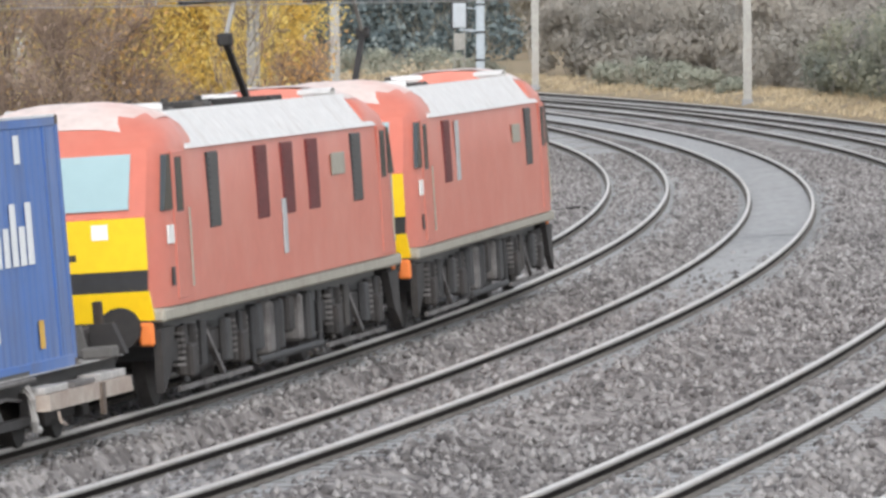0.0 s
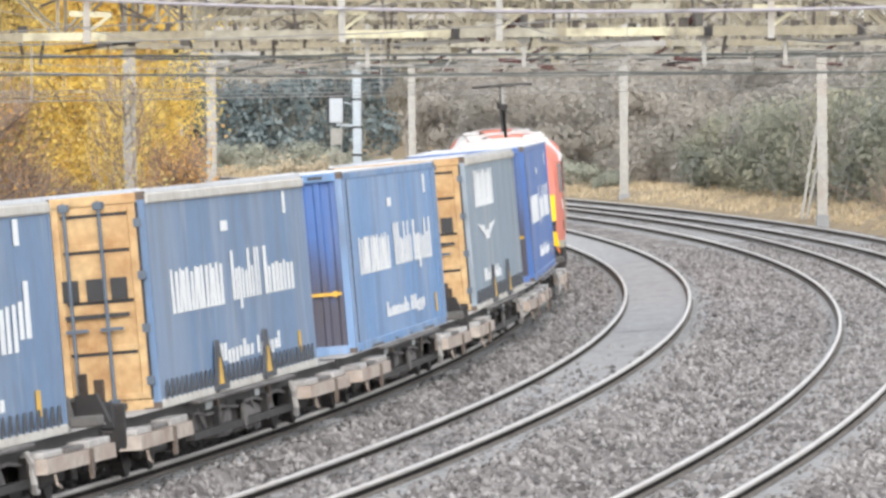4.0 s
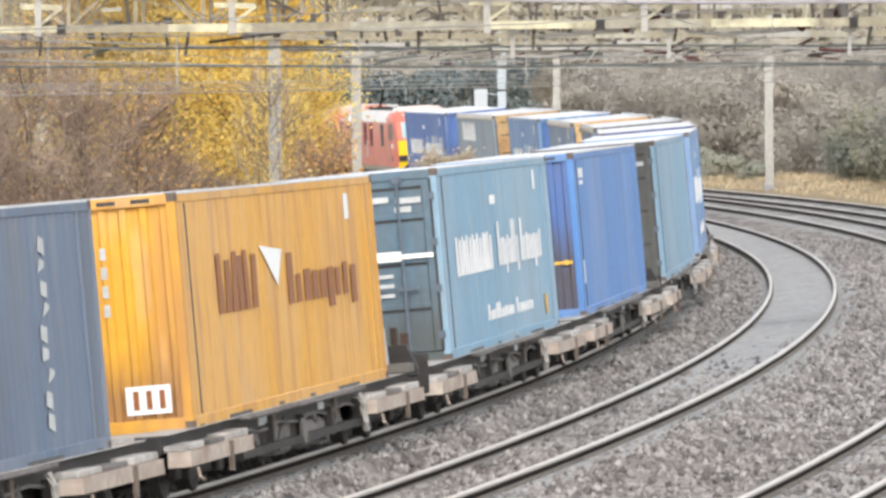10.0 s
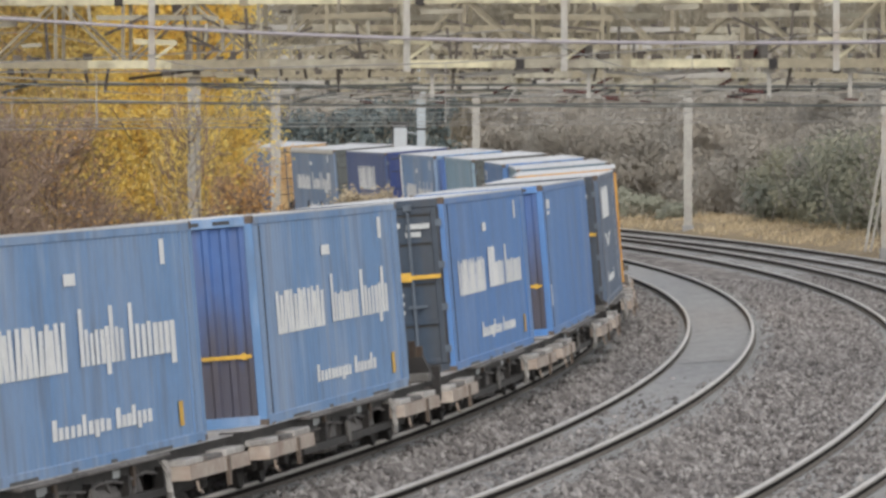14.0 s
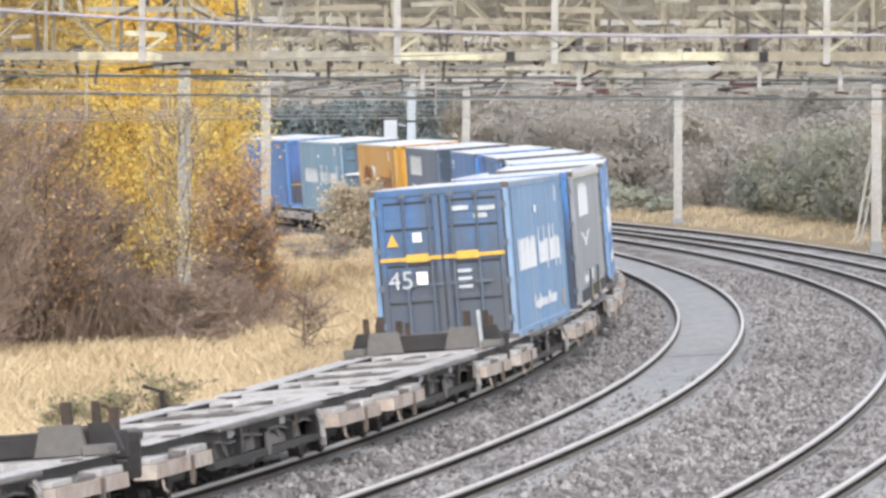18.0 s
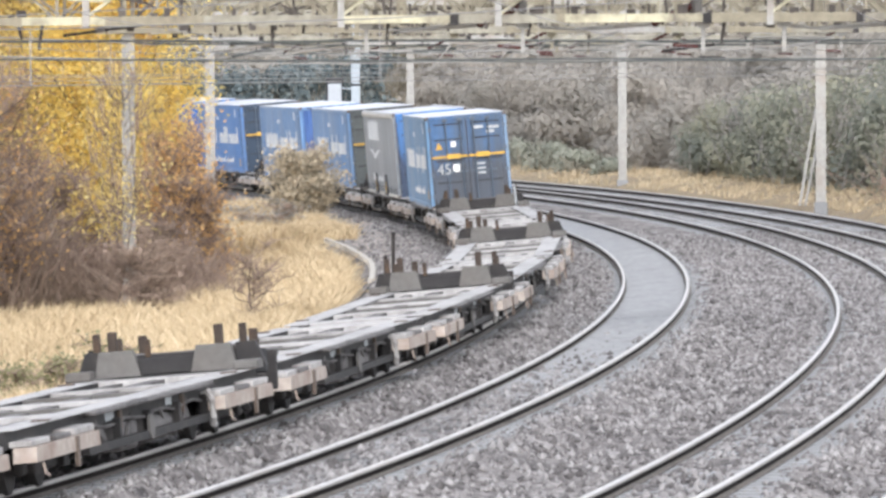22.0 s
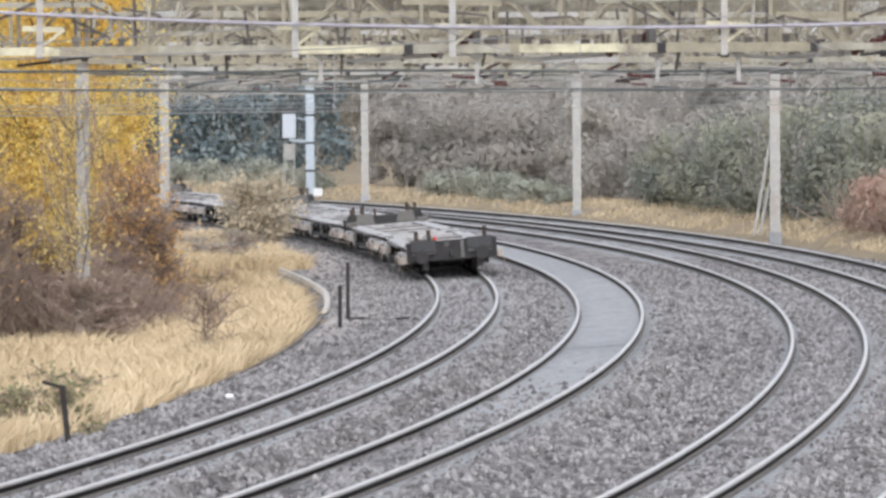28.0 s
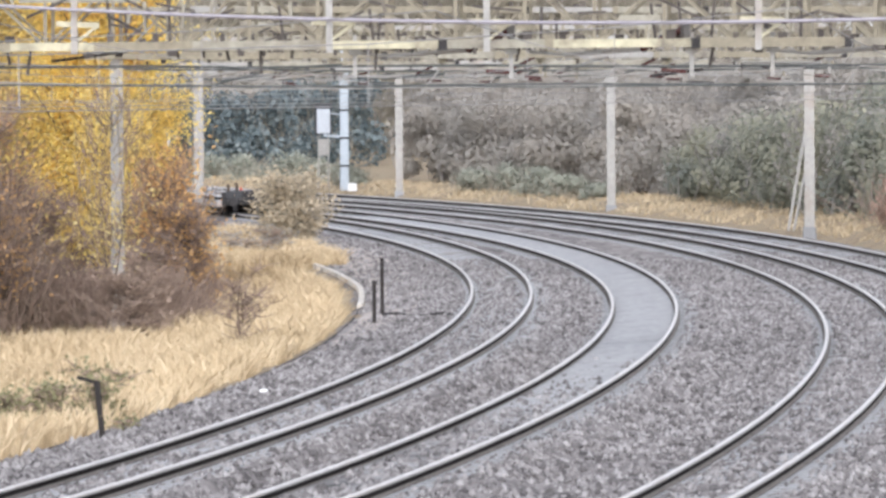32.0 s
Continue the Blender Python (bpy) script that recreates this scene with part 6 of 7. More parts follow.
def build_lineside():
    s = thing("railway_signal", "pale signal post with a white signal head seen from behind", "signal")
    x, y = -4.95, 356.0
    part("post", Shape().box(x - 0.22, x + 0.22, y - 0.2, y + 0.2, 0.1, 7.4, 0.03), M_SIGWHITE, s, "pale blue-grey post")
    for z in (1.3, 2.7, 4.1):
        part("post_band", Shape().box(x - 0.25, x + 0.25, y - 0.23, y + 0.23, z, z + 0.1, 0.01), M_DARKSTEEL, s)
    hx = -6.0
    head = part("signal_head", Shape().box(hx - 0.34, hx + 0.34, y - 0.15, y + 0.1, 2.98, 4.22, 0.04), M_SIGPALE, s, "white back of the signal head")
    part("hood", Shape().box(hx - 0.45, hx + 0.42, y + 0.1, y + 0.35, 2.9, 4.5, 0.04), M_BLACK, head, "dark backboard")
    part("arm", Shape().bar((hx, y, 2.9), (x, y, 2.8), 0.12, 0.12).bar((hx + 0.35, y, 4.0), (x, y, 3.9), 0.06, 0.06), M_SIGWHITE, s)
    part("route_box", Shape().box(hx - 0.3, hx + 0.3, y - 0.15, y + 0.15, 1.85, 2.7, 0.03), M_GALV, s, "grey indicator box")
    part("ladder", Shape().bar((hx - 0.25, y - 0.2, 0.2), (hx - 0.25, y - 0.2, 2.9), 0.05, 0.05).bar((hx + 0.25, y - 0.2, 0.2), (hx + 0.25, y - 0.2, 2.9), 0.05, 0.05)
         .bar((hx - 0.25, y - 0.2, 0.8), (hx + 0.25, y - 0.2, 0.8), 0.04, 0.04).bar((hx - 0.25, y - 0.2, 1.4), (hx + 0.25, y - 0.2, 1.4), 0.04, 0.04).bar((hx - 0.25, y - 0.2, 2.0), (hx + 0.25, y - 0.2, 2.0), 0.04, 0.04), M_GALV, s)
    c = tagged(new("equipment_box", Shape().box(-4.75, -4.3, 352.6, 353.0, 0.1, 0.5, 0.03).mesh("equipment_box", M_WHITE)), "small white lineside box on the grass", "box")
    p = thing("lineside_post", "short black timber post leaning beside the ballast", "post", "lineside posts")
    part("stake", Shape().bar((-5.29, 109.9, -0.6), (-5.41, 109.9, 0.62), 0.09, 0.09), M_WOOD, p)
    part("crossarm", Shape().bar((-5.72, 109.9, 0.68), (-5.36, 109.9, 0.58), 0.05, 0.05), M_WOOD, p)
    for x, y, h in ((-1.6, 163.3, 0.98), (-1.47, 169.4, 1.38)):
        q = thing("lineside_post", "upright dark post at the edge of the ballast", "post", "lineside posts")
        part("stake", Shape().box(x - 0.045, x + 0.045, y - 0.045, y + 0.045, -0.6, -0.3 + h, 0.01), M_WOOD, q)
        part("cap", Shape().box(x - 0.06, x + 0.06, y - 0.06, y + 0.06, -0.3 + h, -0.27 + h), M_WOOD, q)
    # cable hose on the ballast by the posts
    hose = Shape()
    last = None
    for k in range(15):
        m = Vector((-1.45 + 0.12 * k, 167.5 + 0.25 * math.sin(k * 0.5), -0.2 + 0.03 * math.sin(k * 0.7)))
        if last is not None:
            hose.tube(last, m, 0.03, 0.03, 6)
        last = m
    tagged(new("ground_cable", hose.mesh("ground_cable", M_DARKSTEEL)), "dark cable lying over the ballast to the rail", "cable")
    t = thing("cable_trough", "line of pale concrete trough lids along the ballast edge", "cable trough", kind="structure")
    lid = Shape().box(-0.48, 0.48, -0.065, 0.065, -0.1, 0.06, 0.012).mesh("trough_lid", M_CONC)
    a = -0.012
    n = 0
    while a < 0.058 and n < 300:
        off = trough_off(a)
        p = on_curve(off - 0.05, a, -0.27)
        ob = new("trough_lid", lid)
        ob.parent = t
        ob.matrix_basis = pose(p.x, p.y, p.z, 0, 0, math.degrees(a) + 90 + 0.6 * ((n * 37) % 7 - 3))
        a += 0.98 / RC
        n += 1
    e = thing("edging_board", "thin dark timber edging between grass and ballast", "edging", kind="structure")
    board = Shape().box(-1.18, 1.18, -0.03, 0.03, -0.25, -0.05, 0.008).mesh("board", M_WOOD)
    a = -0.15
    while a < -0.012:
        p = on_curve(trough_off(a) - 0.05, a, -0.27)
        ob = new("board", board)
        ob.parent = e
        ob.matrix_basis = pose(p.x, p.y, p.z, 0, 0, math.degrees(a) + 90)
        a += 2.4 / RC
    w = tagged(new("litter_bag", Shape().box(-3.25, -3.1, 124.25, 124.4, -0.2, -0.13, 0.02).mesh("litter_bag", M_WHITE)), "scrap of white litter between the rails", "litter")


def trough_off(a):
    return float(np.interp(a, (-0.2, -0.1, -0.054, -0.0115, 0.011, 0.033, 0.0555, 0.09), (-3.05, -3.02, -3.2, -3.5, -3.7, -4.2, -4.8, -5.6)))


build_lineside()


# ---------------------------------------------------------------- plants
def cards(c, size, rs, flat=0.0):
    """Small four-cornered leaves at the places c, each with its own turn and size."""
    n = len(c)
    u = rs.normal(size=(n, 3))
    u /= np.linalg.norm(u, axis=1)[:, None]
    w = np.cross(u, rs.normal(size=(n, 3)))
    w /= np.linalg.norm(w, axis=1)[:, None]
    s = size * rs.uniform(0.5, 1.4, (n, 1))
    v = np.stack([c - u * s, c - w * s * 0.55, c + u * s, c + w * s * 0.55], 1)
    f = np.arange(4 * n).reshape(n, 4)
    return v.reshape(-1, 3), f


def strands(p0, p1, r0, r1, bend, rs):
    """Many thin three-sided twigs, each in two pieces with a bend; quads."""
    n = len(p0)
    mid = (p0 + p1) / 2 + rs.normal(size=(n, 3)) * bend
    pts = np.stack([p0, mid, p1], 1)
    rad = np.stack([np.broadcast_to(r0, n), np.broadcast_to((np.asarray(r0) + r1) / 2, n), np.broadcast_to(r1, n)], 1)
    d = p1 - p0
    d /= np.linalg.norm(d, axis=1)[:, None] + 1e-9
    u = np.cross(d, rs.normal(size=(n, 3)))
    u /= np.linalg.norm(u, axis=1)[:, None] + 1e-9
    w = np.cross(d, u)
    ring = []
    for k in range(3):
        for a in (0, 2.094, 4.189):
            ring.append(pts[:, k] + (u * math.cos(a) + w * math.sin(a)) * rad[:, k, None])
    v = np.stack(ring, 1).reshape(-1, 3)
    base = (np.arange(n) * 9)[:, None, None]
    q = []
    for k in range(2):
        for j in range(3):
            q.append([3 * k + j, 3 * k + (j + 1) % 3, 3 * k + 3 + (j + 1) % 3, 3 * k + 3 + j])
    f = (base + np.array(q)[None]).reshape(-1, 4)
    return v, f


def merge(*items):
    vs, fs, k = [], [], 0
    for v, f in items:
        vs.append(v)
        fs.append(f + k)
        k += len(v)
    return np.concatenate(vs), np.concatenate(fs)


def twig_tree(x, y, z, h, w, n_limbs, n_twigs, rs, lean=0.15, low=0.12, r=0.09):
    """Trunk and limbs, twigs along the limbs, and the tips for leaves."""
    base = np.array([x, y, z])
    top = base + [rs.normal() * lean * h * 0.4, rs.normal() * lean * h * 0.4, h * 0.92]
    tv, tf = strands(base[None], top[None], r, r * 0.25, 0.02 * h, rs)
    t = rs.uniform(low, 0.85, n_limbs)
    s = base + (top - base) * t[:, None]
    ang = rs.uniform(0, 2 * np.pi, n_limbs)
    reach = w / 2 * rs.uniform(0.5, 1.05, n_limbs) * (1.05 - 0.75 * np.abs(t - 0.4))
    e = s + np.stack([np.cos(ang) * reach, np.sin(ang) * reach, h * rs.uniform(0.08, 0.30, n_limbs)], 1)
    lv, lf = strands(s, e, r * 0.45, r * 0.1, 0.05 * w, rs)
    i = rs.randint(0, n_limbs, n_twigs)
    q = rs.uniform(0.2, 1.0, n_twigs)[:, None]
    a = s[i] + (e[i] - s[i]) * q
    b = a + rs.normal(size=(n_twigs, 3)) * [w * 0.11, w * 0.11, h * 0.05] + [0, 0, h * 0.06]
    wv, wf = strands(a, b, 0.014, 0.006, 0.02 * w, rs)
    return (tv, tf), (lv, lf), (wv, wf), a, b


M_YLEAF = foliage("yellow_autumn_leaves", ((0.66, 0.49, 0.18), (0.86, 0.67, 0.22), (0.96, 0.78, 0.26), (0.98, 0.87, 0.42)), through=0.6, island=0.45, patch=0.55, scale=0.9)
M_YOLIVE = foliage("fading_olive_yellow_leaves", ((0.50, 0.39, 0.18), (0.69, 0.55, 0.23), (0.84, 0.68, 0.28), (0.90, 0.79, 0.42)), through=0.55)
M_OLEAF = foliage("orange_brown_leaves", ((0.40, 0.25, 0.15), (0.62, 0.38, 0.18), (0.80, 0.50, 0.20), (0.80, 0.58, 0.28)), through=0.45)
M_TWIG = foliage("bare_brown_twigs", ((0.20, 0.145, 0.115), (0.32, 0.24, 0.19), (0.46, 0.36, 0.285)), through=0)
M_TWIGPALE = foliage("pale_grey_twigs", ((0.20, 0.18, 0.14), (0.32, 0.29, 0.23), (0.44, 0.40, 0.33)), through=0)
M_STRAW = foliage("dry_straw_grass", ((0.36, 0.275, 0.17), (0.585, 0.46, 0.29), (0.765, 0.645, 0.45)), through=0.25, island=0.4, patch=0.6, scale=0.35)
# Distance haze is mixed into these pale, low-contrast scrub and twig colours.
M_SCRUB = foliage("hazed_grey_brown_scrub", ((0.345, 0.335, 0.305), (0.42, 0.39, 0.345), (0.50, 0.452, 0.385)), through=0.45, island=0.14, patch=0.8, scale=0.16)
M_HAZETWIG = foliage("hazed_brown_twigs", ((0.23, 0.215, 0.205), (0.30, 0.28, 0.265), (0.37, 0.35, 0.33)), through=0)
M_VERGE = foliage("dry_verge_grass", ((0.38, 0.30, 0.19), (0.56, 0.455, 0.305), (0.74, 0.62, 0.43)), through=0.3)
M_GREENSCRUB = foliage("dull_green_scrub", ((0.19, 0.21, 0.19), (0.30, 0.305, 0.24), (0.46, 0.43, 0.31)), through=0.4, island=0.22, patch=0.75, scale=0.4)
M_BRAMBLE = foliage("pale_green_bramble", ((0.22, 0.235, 0.20), (0.34, 0.355, 0.29), (0.46, 0.46, 0.38)), through=0.2)
M_WEED = foliage("dull_green_weed", ((0.15, 0.15, 0.085), (0.26, 0.25, 0.14), (0.40, 0.36, 0.21)), through=0.2)
M_REDSCRUB = foliage("reddish_scrub", ((0.34, 0.23, 0.19), (0.48, 0.33, 0.26), (0.60, 0.45, 0.37)), through=0.4)
M_DRYSEED = foliage("dry_tan_seed_heads", ((0.34, 0.28, 0.20), (0.50, 0.42, 0.30), (0.62, 0.53, 0.39)), through=0.2)
M_TEAL = foliage("dark_blue_green_leaves", ((0.06, 0.085, 0.095), (0.14, 0.175, 0.18), (0.30, 0.34, 0.34)), through=0.15, scale=0.8)


def plant(name, label, category, x, y, z, h, w, limbs, twigs, leaves, size, leaf_mat, seed, twig_mat=None, spread=0.3, low=0.12, r=0.09, clump=1.0, group=""):
    rs = np.random.RandomState(seed)
    t, l, s, a, b = twig_tree(x, y, z, h, w, limbs, twigs, rs, low=low, r=r)
    o = thing(name, label, category, group)
    part("trunk", raw("trunk", *merge(t), M_BARK), None, o)
    tagged(part("branchwork", raw("branchwork", *merge(l), M_BARK), None, o), kind="stuff")
    tagged(part("twig_mass", raw("twig_mass", *merge(s), twig_mat or M_TWIG), None, o), kind="stuff")
    if leaves:
        i = rs.choice(len(a), max(1, int(len(a) * clump)), replace=False)[rs.randint(0, max(1, int(len(a) * clump)), leaves)]
        c = a[i] + (b[i] - a[i]) * rs.uniform(0, 1.2, (leaves, 1)) + rs.normal(size=(leaves, 3)) * spread
        part("crown", raw("crown", *cards(c, size, rs), leaf_mat), None, o)
    return o


def gz(off):
    """Height of the ground at an offset from the first track."""
    return float(np.interp(off, (-80, -40, -25, -16, -11, -8, -5.5, -4.2, -3.4, 14.8, 16, 18, 24, 40, 80, 200),
                           (-2.5, -2.3, -2.0, -1.8, -1.6, -1.3, -0.75, -0.45, -0.36, -0.1, 0.25, 0.45, 0.55, 0.8, 1.2, 1.5)))


def off_of(x, y):
    return math.hypot(x - CX, y - CY) - RC


def build_left_bank():
    # the yellow tree and its neighbours
    for k, (x, y, h, w, n, m) in enumerate(((-10.3, 207, 11.5, 5.0, 88000, M_YLEAF), (-13.4, 213, 13.0, 7.4, 84000, M_YOLIVE), (-16.0, 216, 12.5, 6.0, 20000, M_YOLIVE))):
        plant("autumn_tree", "autumn tree with thin yellow leaves above brown scrub", "tree", x, y, gz(off_of(x, y)) - 0.1, h, w, 46, 1500, n, 0.06, m, 20 + k, spread=0.30, r=0.13, low=0.12, group="autumn trees", clump=0.55)
    rs = np.random.RandomState(5)
    k = 0
    for x, y, h, w, leaves, m in ((-8.0, 205, 3.2, 2.6, 900, M_OLEAF), (-8.6, 207, 5.2, 3.0, 6500, M_OLEAF), (-8.4, 195, 2.4, 3.0, 300, M_TWIG), (-10.7, 208, 6.2, 3.8, 4200, M_OLEAF), (-11.2, 196, 4.4, 3.4, 500, M_TWIG),
                                  (-12.6, 192, 7.0, 4.0, 2600, M_OLEAF), (-13.8, 185, 7.4, 4.0, 350, M_TWIG), (-15.2, 190, 8.8, 4.0, 1800, M_OLEAF), (-16.6, 186, 8.6, 3.8, 300, M_TWIG), (-18.2, 190, 8.4, 4.0, 300, M_TWIG), (-20.0, 188, 7.4, 4.0, 300, M_TWIG),
                                  (-22.0, 192, 7.6, 4.0, 300, M_TWIG), (-8.2, 206, 3.4, 2.8, 600, M_OLEAF), (-7.9, 200, 4.8, 2.6, 5200, M_OLEAF), (-7.0, 199, 3.6, 2.3, 2200, M_OLEAF)):
        plant("scrub_bush", "leafless brown thorny bush in dry grass" if m is M_TWIG else "brown bush with some orange leaves still on", "bush", x, y, gz(off_of(x, y)) - 0.1, h, w, 60, 1900, leaves, 0.06, m, 40 + k, spread=0.25, low=0.02, r=0.05, group="bank bushes")
        k += 1
    plant("young_tree", "thin young tree with a few yellow leaves beside a mast", "tree", -9.5, 203, -1.5, 6.2, 2.6, 26, 420, 4200, 0.055, M_YLEAF, 70, spread=0.28, r=0.05, low=0.15)
    plant("young_tree", "thin straggling young tree before a mast", "tree", -8.95, 186.6, -1.6, 7.6, 2.6, 24, 300, 1500, 0.055, M_YOLIVE, 73, spread=0.3, r=0.04, low=0.2)
    plant("scrub_bush", "leafless brown thorny bush in dry grass", "bush", -8.3, 186.4, -1.6, 2.3, 2.6, 50, 1500, 260, 0.06, M_TWIG, 74, spread=0.25, low=0.02, r=0.04, group="bank bushes")
    plant("pale_bush", "pale brown seeding bush at the ballast edge", "bush", -5.2, 246, -0.45, 2.6, 3.1, 70, 1500, 8000, 0.07, M_DRYSEED, 71, twig_mat=M_TWIGPALE, spread=0.16, low=0.03, r=0.04)
    plant("bare_sapling", "small bare sapling in dry golden grass", "bush", -4.5, 157, -0.75, 2.2, 1.9, 22, 260, 0, 0.05, M_TWIG, 72, low=0.02, r=0.03)
    for k, (x, y) in enumerate(((-6.2, 232), (-7.0, 238), (-5.9, 240), (-8.0, 232), (-7.6, 246))):
        plant("low_scrub", "low dry brown scrub beside the line", "bush", x, y, gz(off_of(x, y)) - 0.1, 1.2, 1.7, 30, 500, 600, 0.06, M_SCRUB, 80 + k, spread=0.15, low=0.02, r=0.03, group="low scrub")
    plant("green_weed", "grey-green weed clump in dry grass", "bush", -5.0, 113.5, -0.7, 0.55, 0.9, 20, 150, 260, 0.05, M_WEED, 90, spread=0.08, low=0.02, r=0.015, group="weeds")
    for k, (x, y, h, w) in enumerate(((-5.6, 116.5, 1.0, 1.3), (-6.5, 118.0, 0.9, 1.2), (-7.6, 121.0, 0.9, 1.4))):
        plant("green_weed", "grey-green arching weed in dry grass", "bush", x, y, gz(off_of(x, y)) - 0.05, h, w, 24, 200, 700, 0.05, M_WEED, 91 + k, spread=0.1, low=0.02, r=0.015, group="weeds")


def grass(name, label, n, off0, off1, a0, a1, h, mat, seed, edge=False):
    rs = np.random.RandomState(seed)
    a = rs.uniform(a0, a1, n)
    t = rs.uniform(0, 1, n) ** 1.3
    if edge:
        inner = np.array([trough_off(q) for q in a]) - np.where(a > -0.02, 0.75, 0.35)
        off = inner + (off1 - inner) * t
    else:
        off = off0 + (off1 - off0) * t
    x, y = CX + (RC + off) * np.cos(a), CY + (RC + off) * np.sin(a)
    z = np.array([gz(q) for q in off]) - 0.06
    if off1 < 0 and not edge:
        z = np.maximum(z, -0.42)          # on the shoulder of the bed
    p = np.stack([x, y, z], 1)
    lump = np.array([noise.noise((q[0] * 0.5, q[1] * 0.12, 3.0)) for q in p])
    hh = h * rs.uniform(0.45, 1.2, n) * (1 + 0.6 * lump)
    lean = rs.normal(size=(n, 2)) * 0.55 * hh[:, None] + [0.08, 0]
    w = rs.uniform(0.012, 0.03, n) * (1.3 if h > 0.5 else 1.6)
    ang = rs.uniform(0, np.pi, n)
    d = np.stack([np.cos(ang) * w, np.sin(ang) * w * 0.4, 0 * w], 1)
    tip = p + np.stack([lean[:, 0], lean[:, 1], hh], 1)
    midp = p + np.stack([lean[:, 0] * 0.35, lean[:, 1] * 0.35, hh * 0.6], 1)
    v = np.stack([p - d, p + d, midp + d * 0.7, tip, midp - d * 0.7], 1).reshape(-1, 3)
    k = (np.arange(n) * 5)[:, None]
    tri = np.concatenate([k + [[0, 1, 2]], k + [[0, 2, 4]], k + [[4, 2, 3]]], 0)
    ob = new(name, raw(name, v, tri, mat))
    return tagged(ob, label, "grass", kind="stuff")


def facing(c, out, size, rs):
    """Small leaves at the places c that lie roughly along the skin of a clump, so that the clump takes the light as a round form."""
    n = len(c)
    nn = out + rs.normal(size=(n, 3)) * 0.28
    u = np.cross(nn, rs.normal(size=(n, 3)))
    u /= np.linalg.norm(u, axis=1)[:, None] + 1e-9
    w = np.cross(nn, u)
    w /= np.linalg.norm(w, axis=1)[:, None] + 1e-9
    s = size * rs.uniform(0.5, 1.5, (n, 1))
    v = np.stack([c - u * s, c - w * s * 0.6, c + u * s, c + w * s * 0.6], 1)
    return v.reshape(-1, 3), np.arange(4 * n).reshape(n, 4)


def blob_wood(name, label, blobs, leaves_each, size, mat, seed, twigs=160, twig_mat=None, lumps_each=16):
    """A thicket of rounded clumps of fine leaves and twigs."""
    rs = np.random.RandomState(seed)
    cs, outs, tw = [], [], []
    for x, y, z, w, h in blobs:
        n, k = int(leaves_each), lumps_each
        ang = rs.uniform(0, 2 * np.pi, k)
        up = rs.uniform(0.12, 0.80, k)
        reach = 0.42 * w * np.sqrt(rs.uniform(0, 1, k)) * (1.1 - 0.6 * up)
        mid = np.stack([x + np.cos(ang) * reach, y + np.sin(ang) * reach, z + h * up], 1)
        rad = w * rs.uniform(0.13, 0.26, k)
        i = rs.randint(0, k, n)
        d = rs.normal(size=(n, 3))
        d /= np.linalg.norm(d, axis=1)[:, None]
        c = mid[i] + d * rad[i, None] * rs.uniform(0.5, 1.15, (n, 1)) * [1, 1, 0.85]
        c[:, 2] = np.maximum(c[:, 2], z + rs.uniform(-0.1, 0.25, n))
        cs.append(c)
        outs.append(d)
        m = twigs
        p0 = np.stack([x + rs.normal(size=m) * w * 0.25, y + rs.normal(size=m) * w * 0.2, z + rs.uniform(0, 0.3 * h, m)], 1)
        p1 = p0 + np.stack([rs.normal(size=m) * w * 0.2, rs.normal(size=m) * w * 0.2, h * rs.uniform(0.3, 0.8, m)], 1)
        tw.append(strands(p0, p1, 0.022, 0.008, 0.12, rs))
    ob = tagged(new(name, raw(name, *facing(np.concatenate(cs), np.concatenate(outs), size, rs), mat)), label, "thicket", kind="stuff")
    t = new(name + "_twigs", raw(name + "_twigs", *merge(*tw), twig_mat or M_TWIG))
    tagged(t, "bare twigs of the thicket", "twigs", kind="stuff")


def build_bank_thicket():
    """Low tangled growth that fills the ground between the bushes of the bank."""
    rs = np.random.RandomState(61)
    spots = []
    for k in range(26):
        x = -7.6 - 0.62 * k + rs.normal() * 0.3
        y = 196 + abs(rs.normal()) * 4.0 - 4.0
        spots.append((x, y, gz(off_of(x, y)) - 0.1, 3.0, min(4.6, 1.6 + 0.16 * k) * rs.uniform(0.8, 1.15)))
    blob_wood("bank_thicket", "tangled grey-brown undergrowth on the bank", spots, 900, 0.05, M_UNDER, 62, 420, M_TWIG)


M_UNDER = foliage("dead_brown_undergrowth", ((0.18, 0.125, 0.10), (0.28, 0.205, 0.16), (0.40, 0.30, 0.225)), through=0.3)


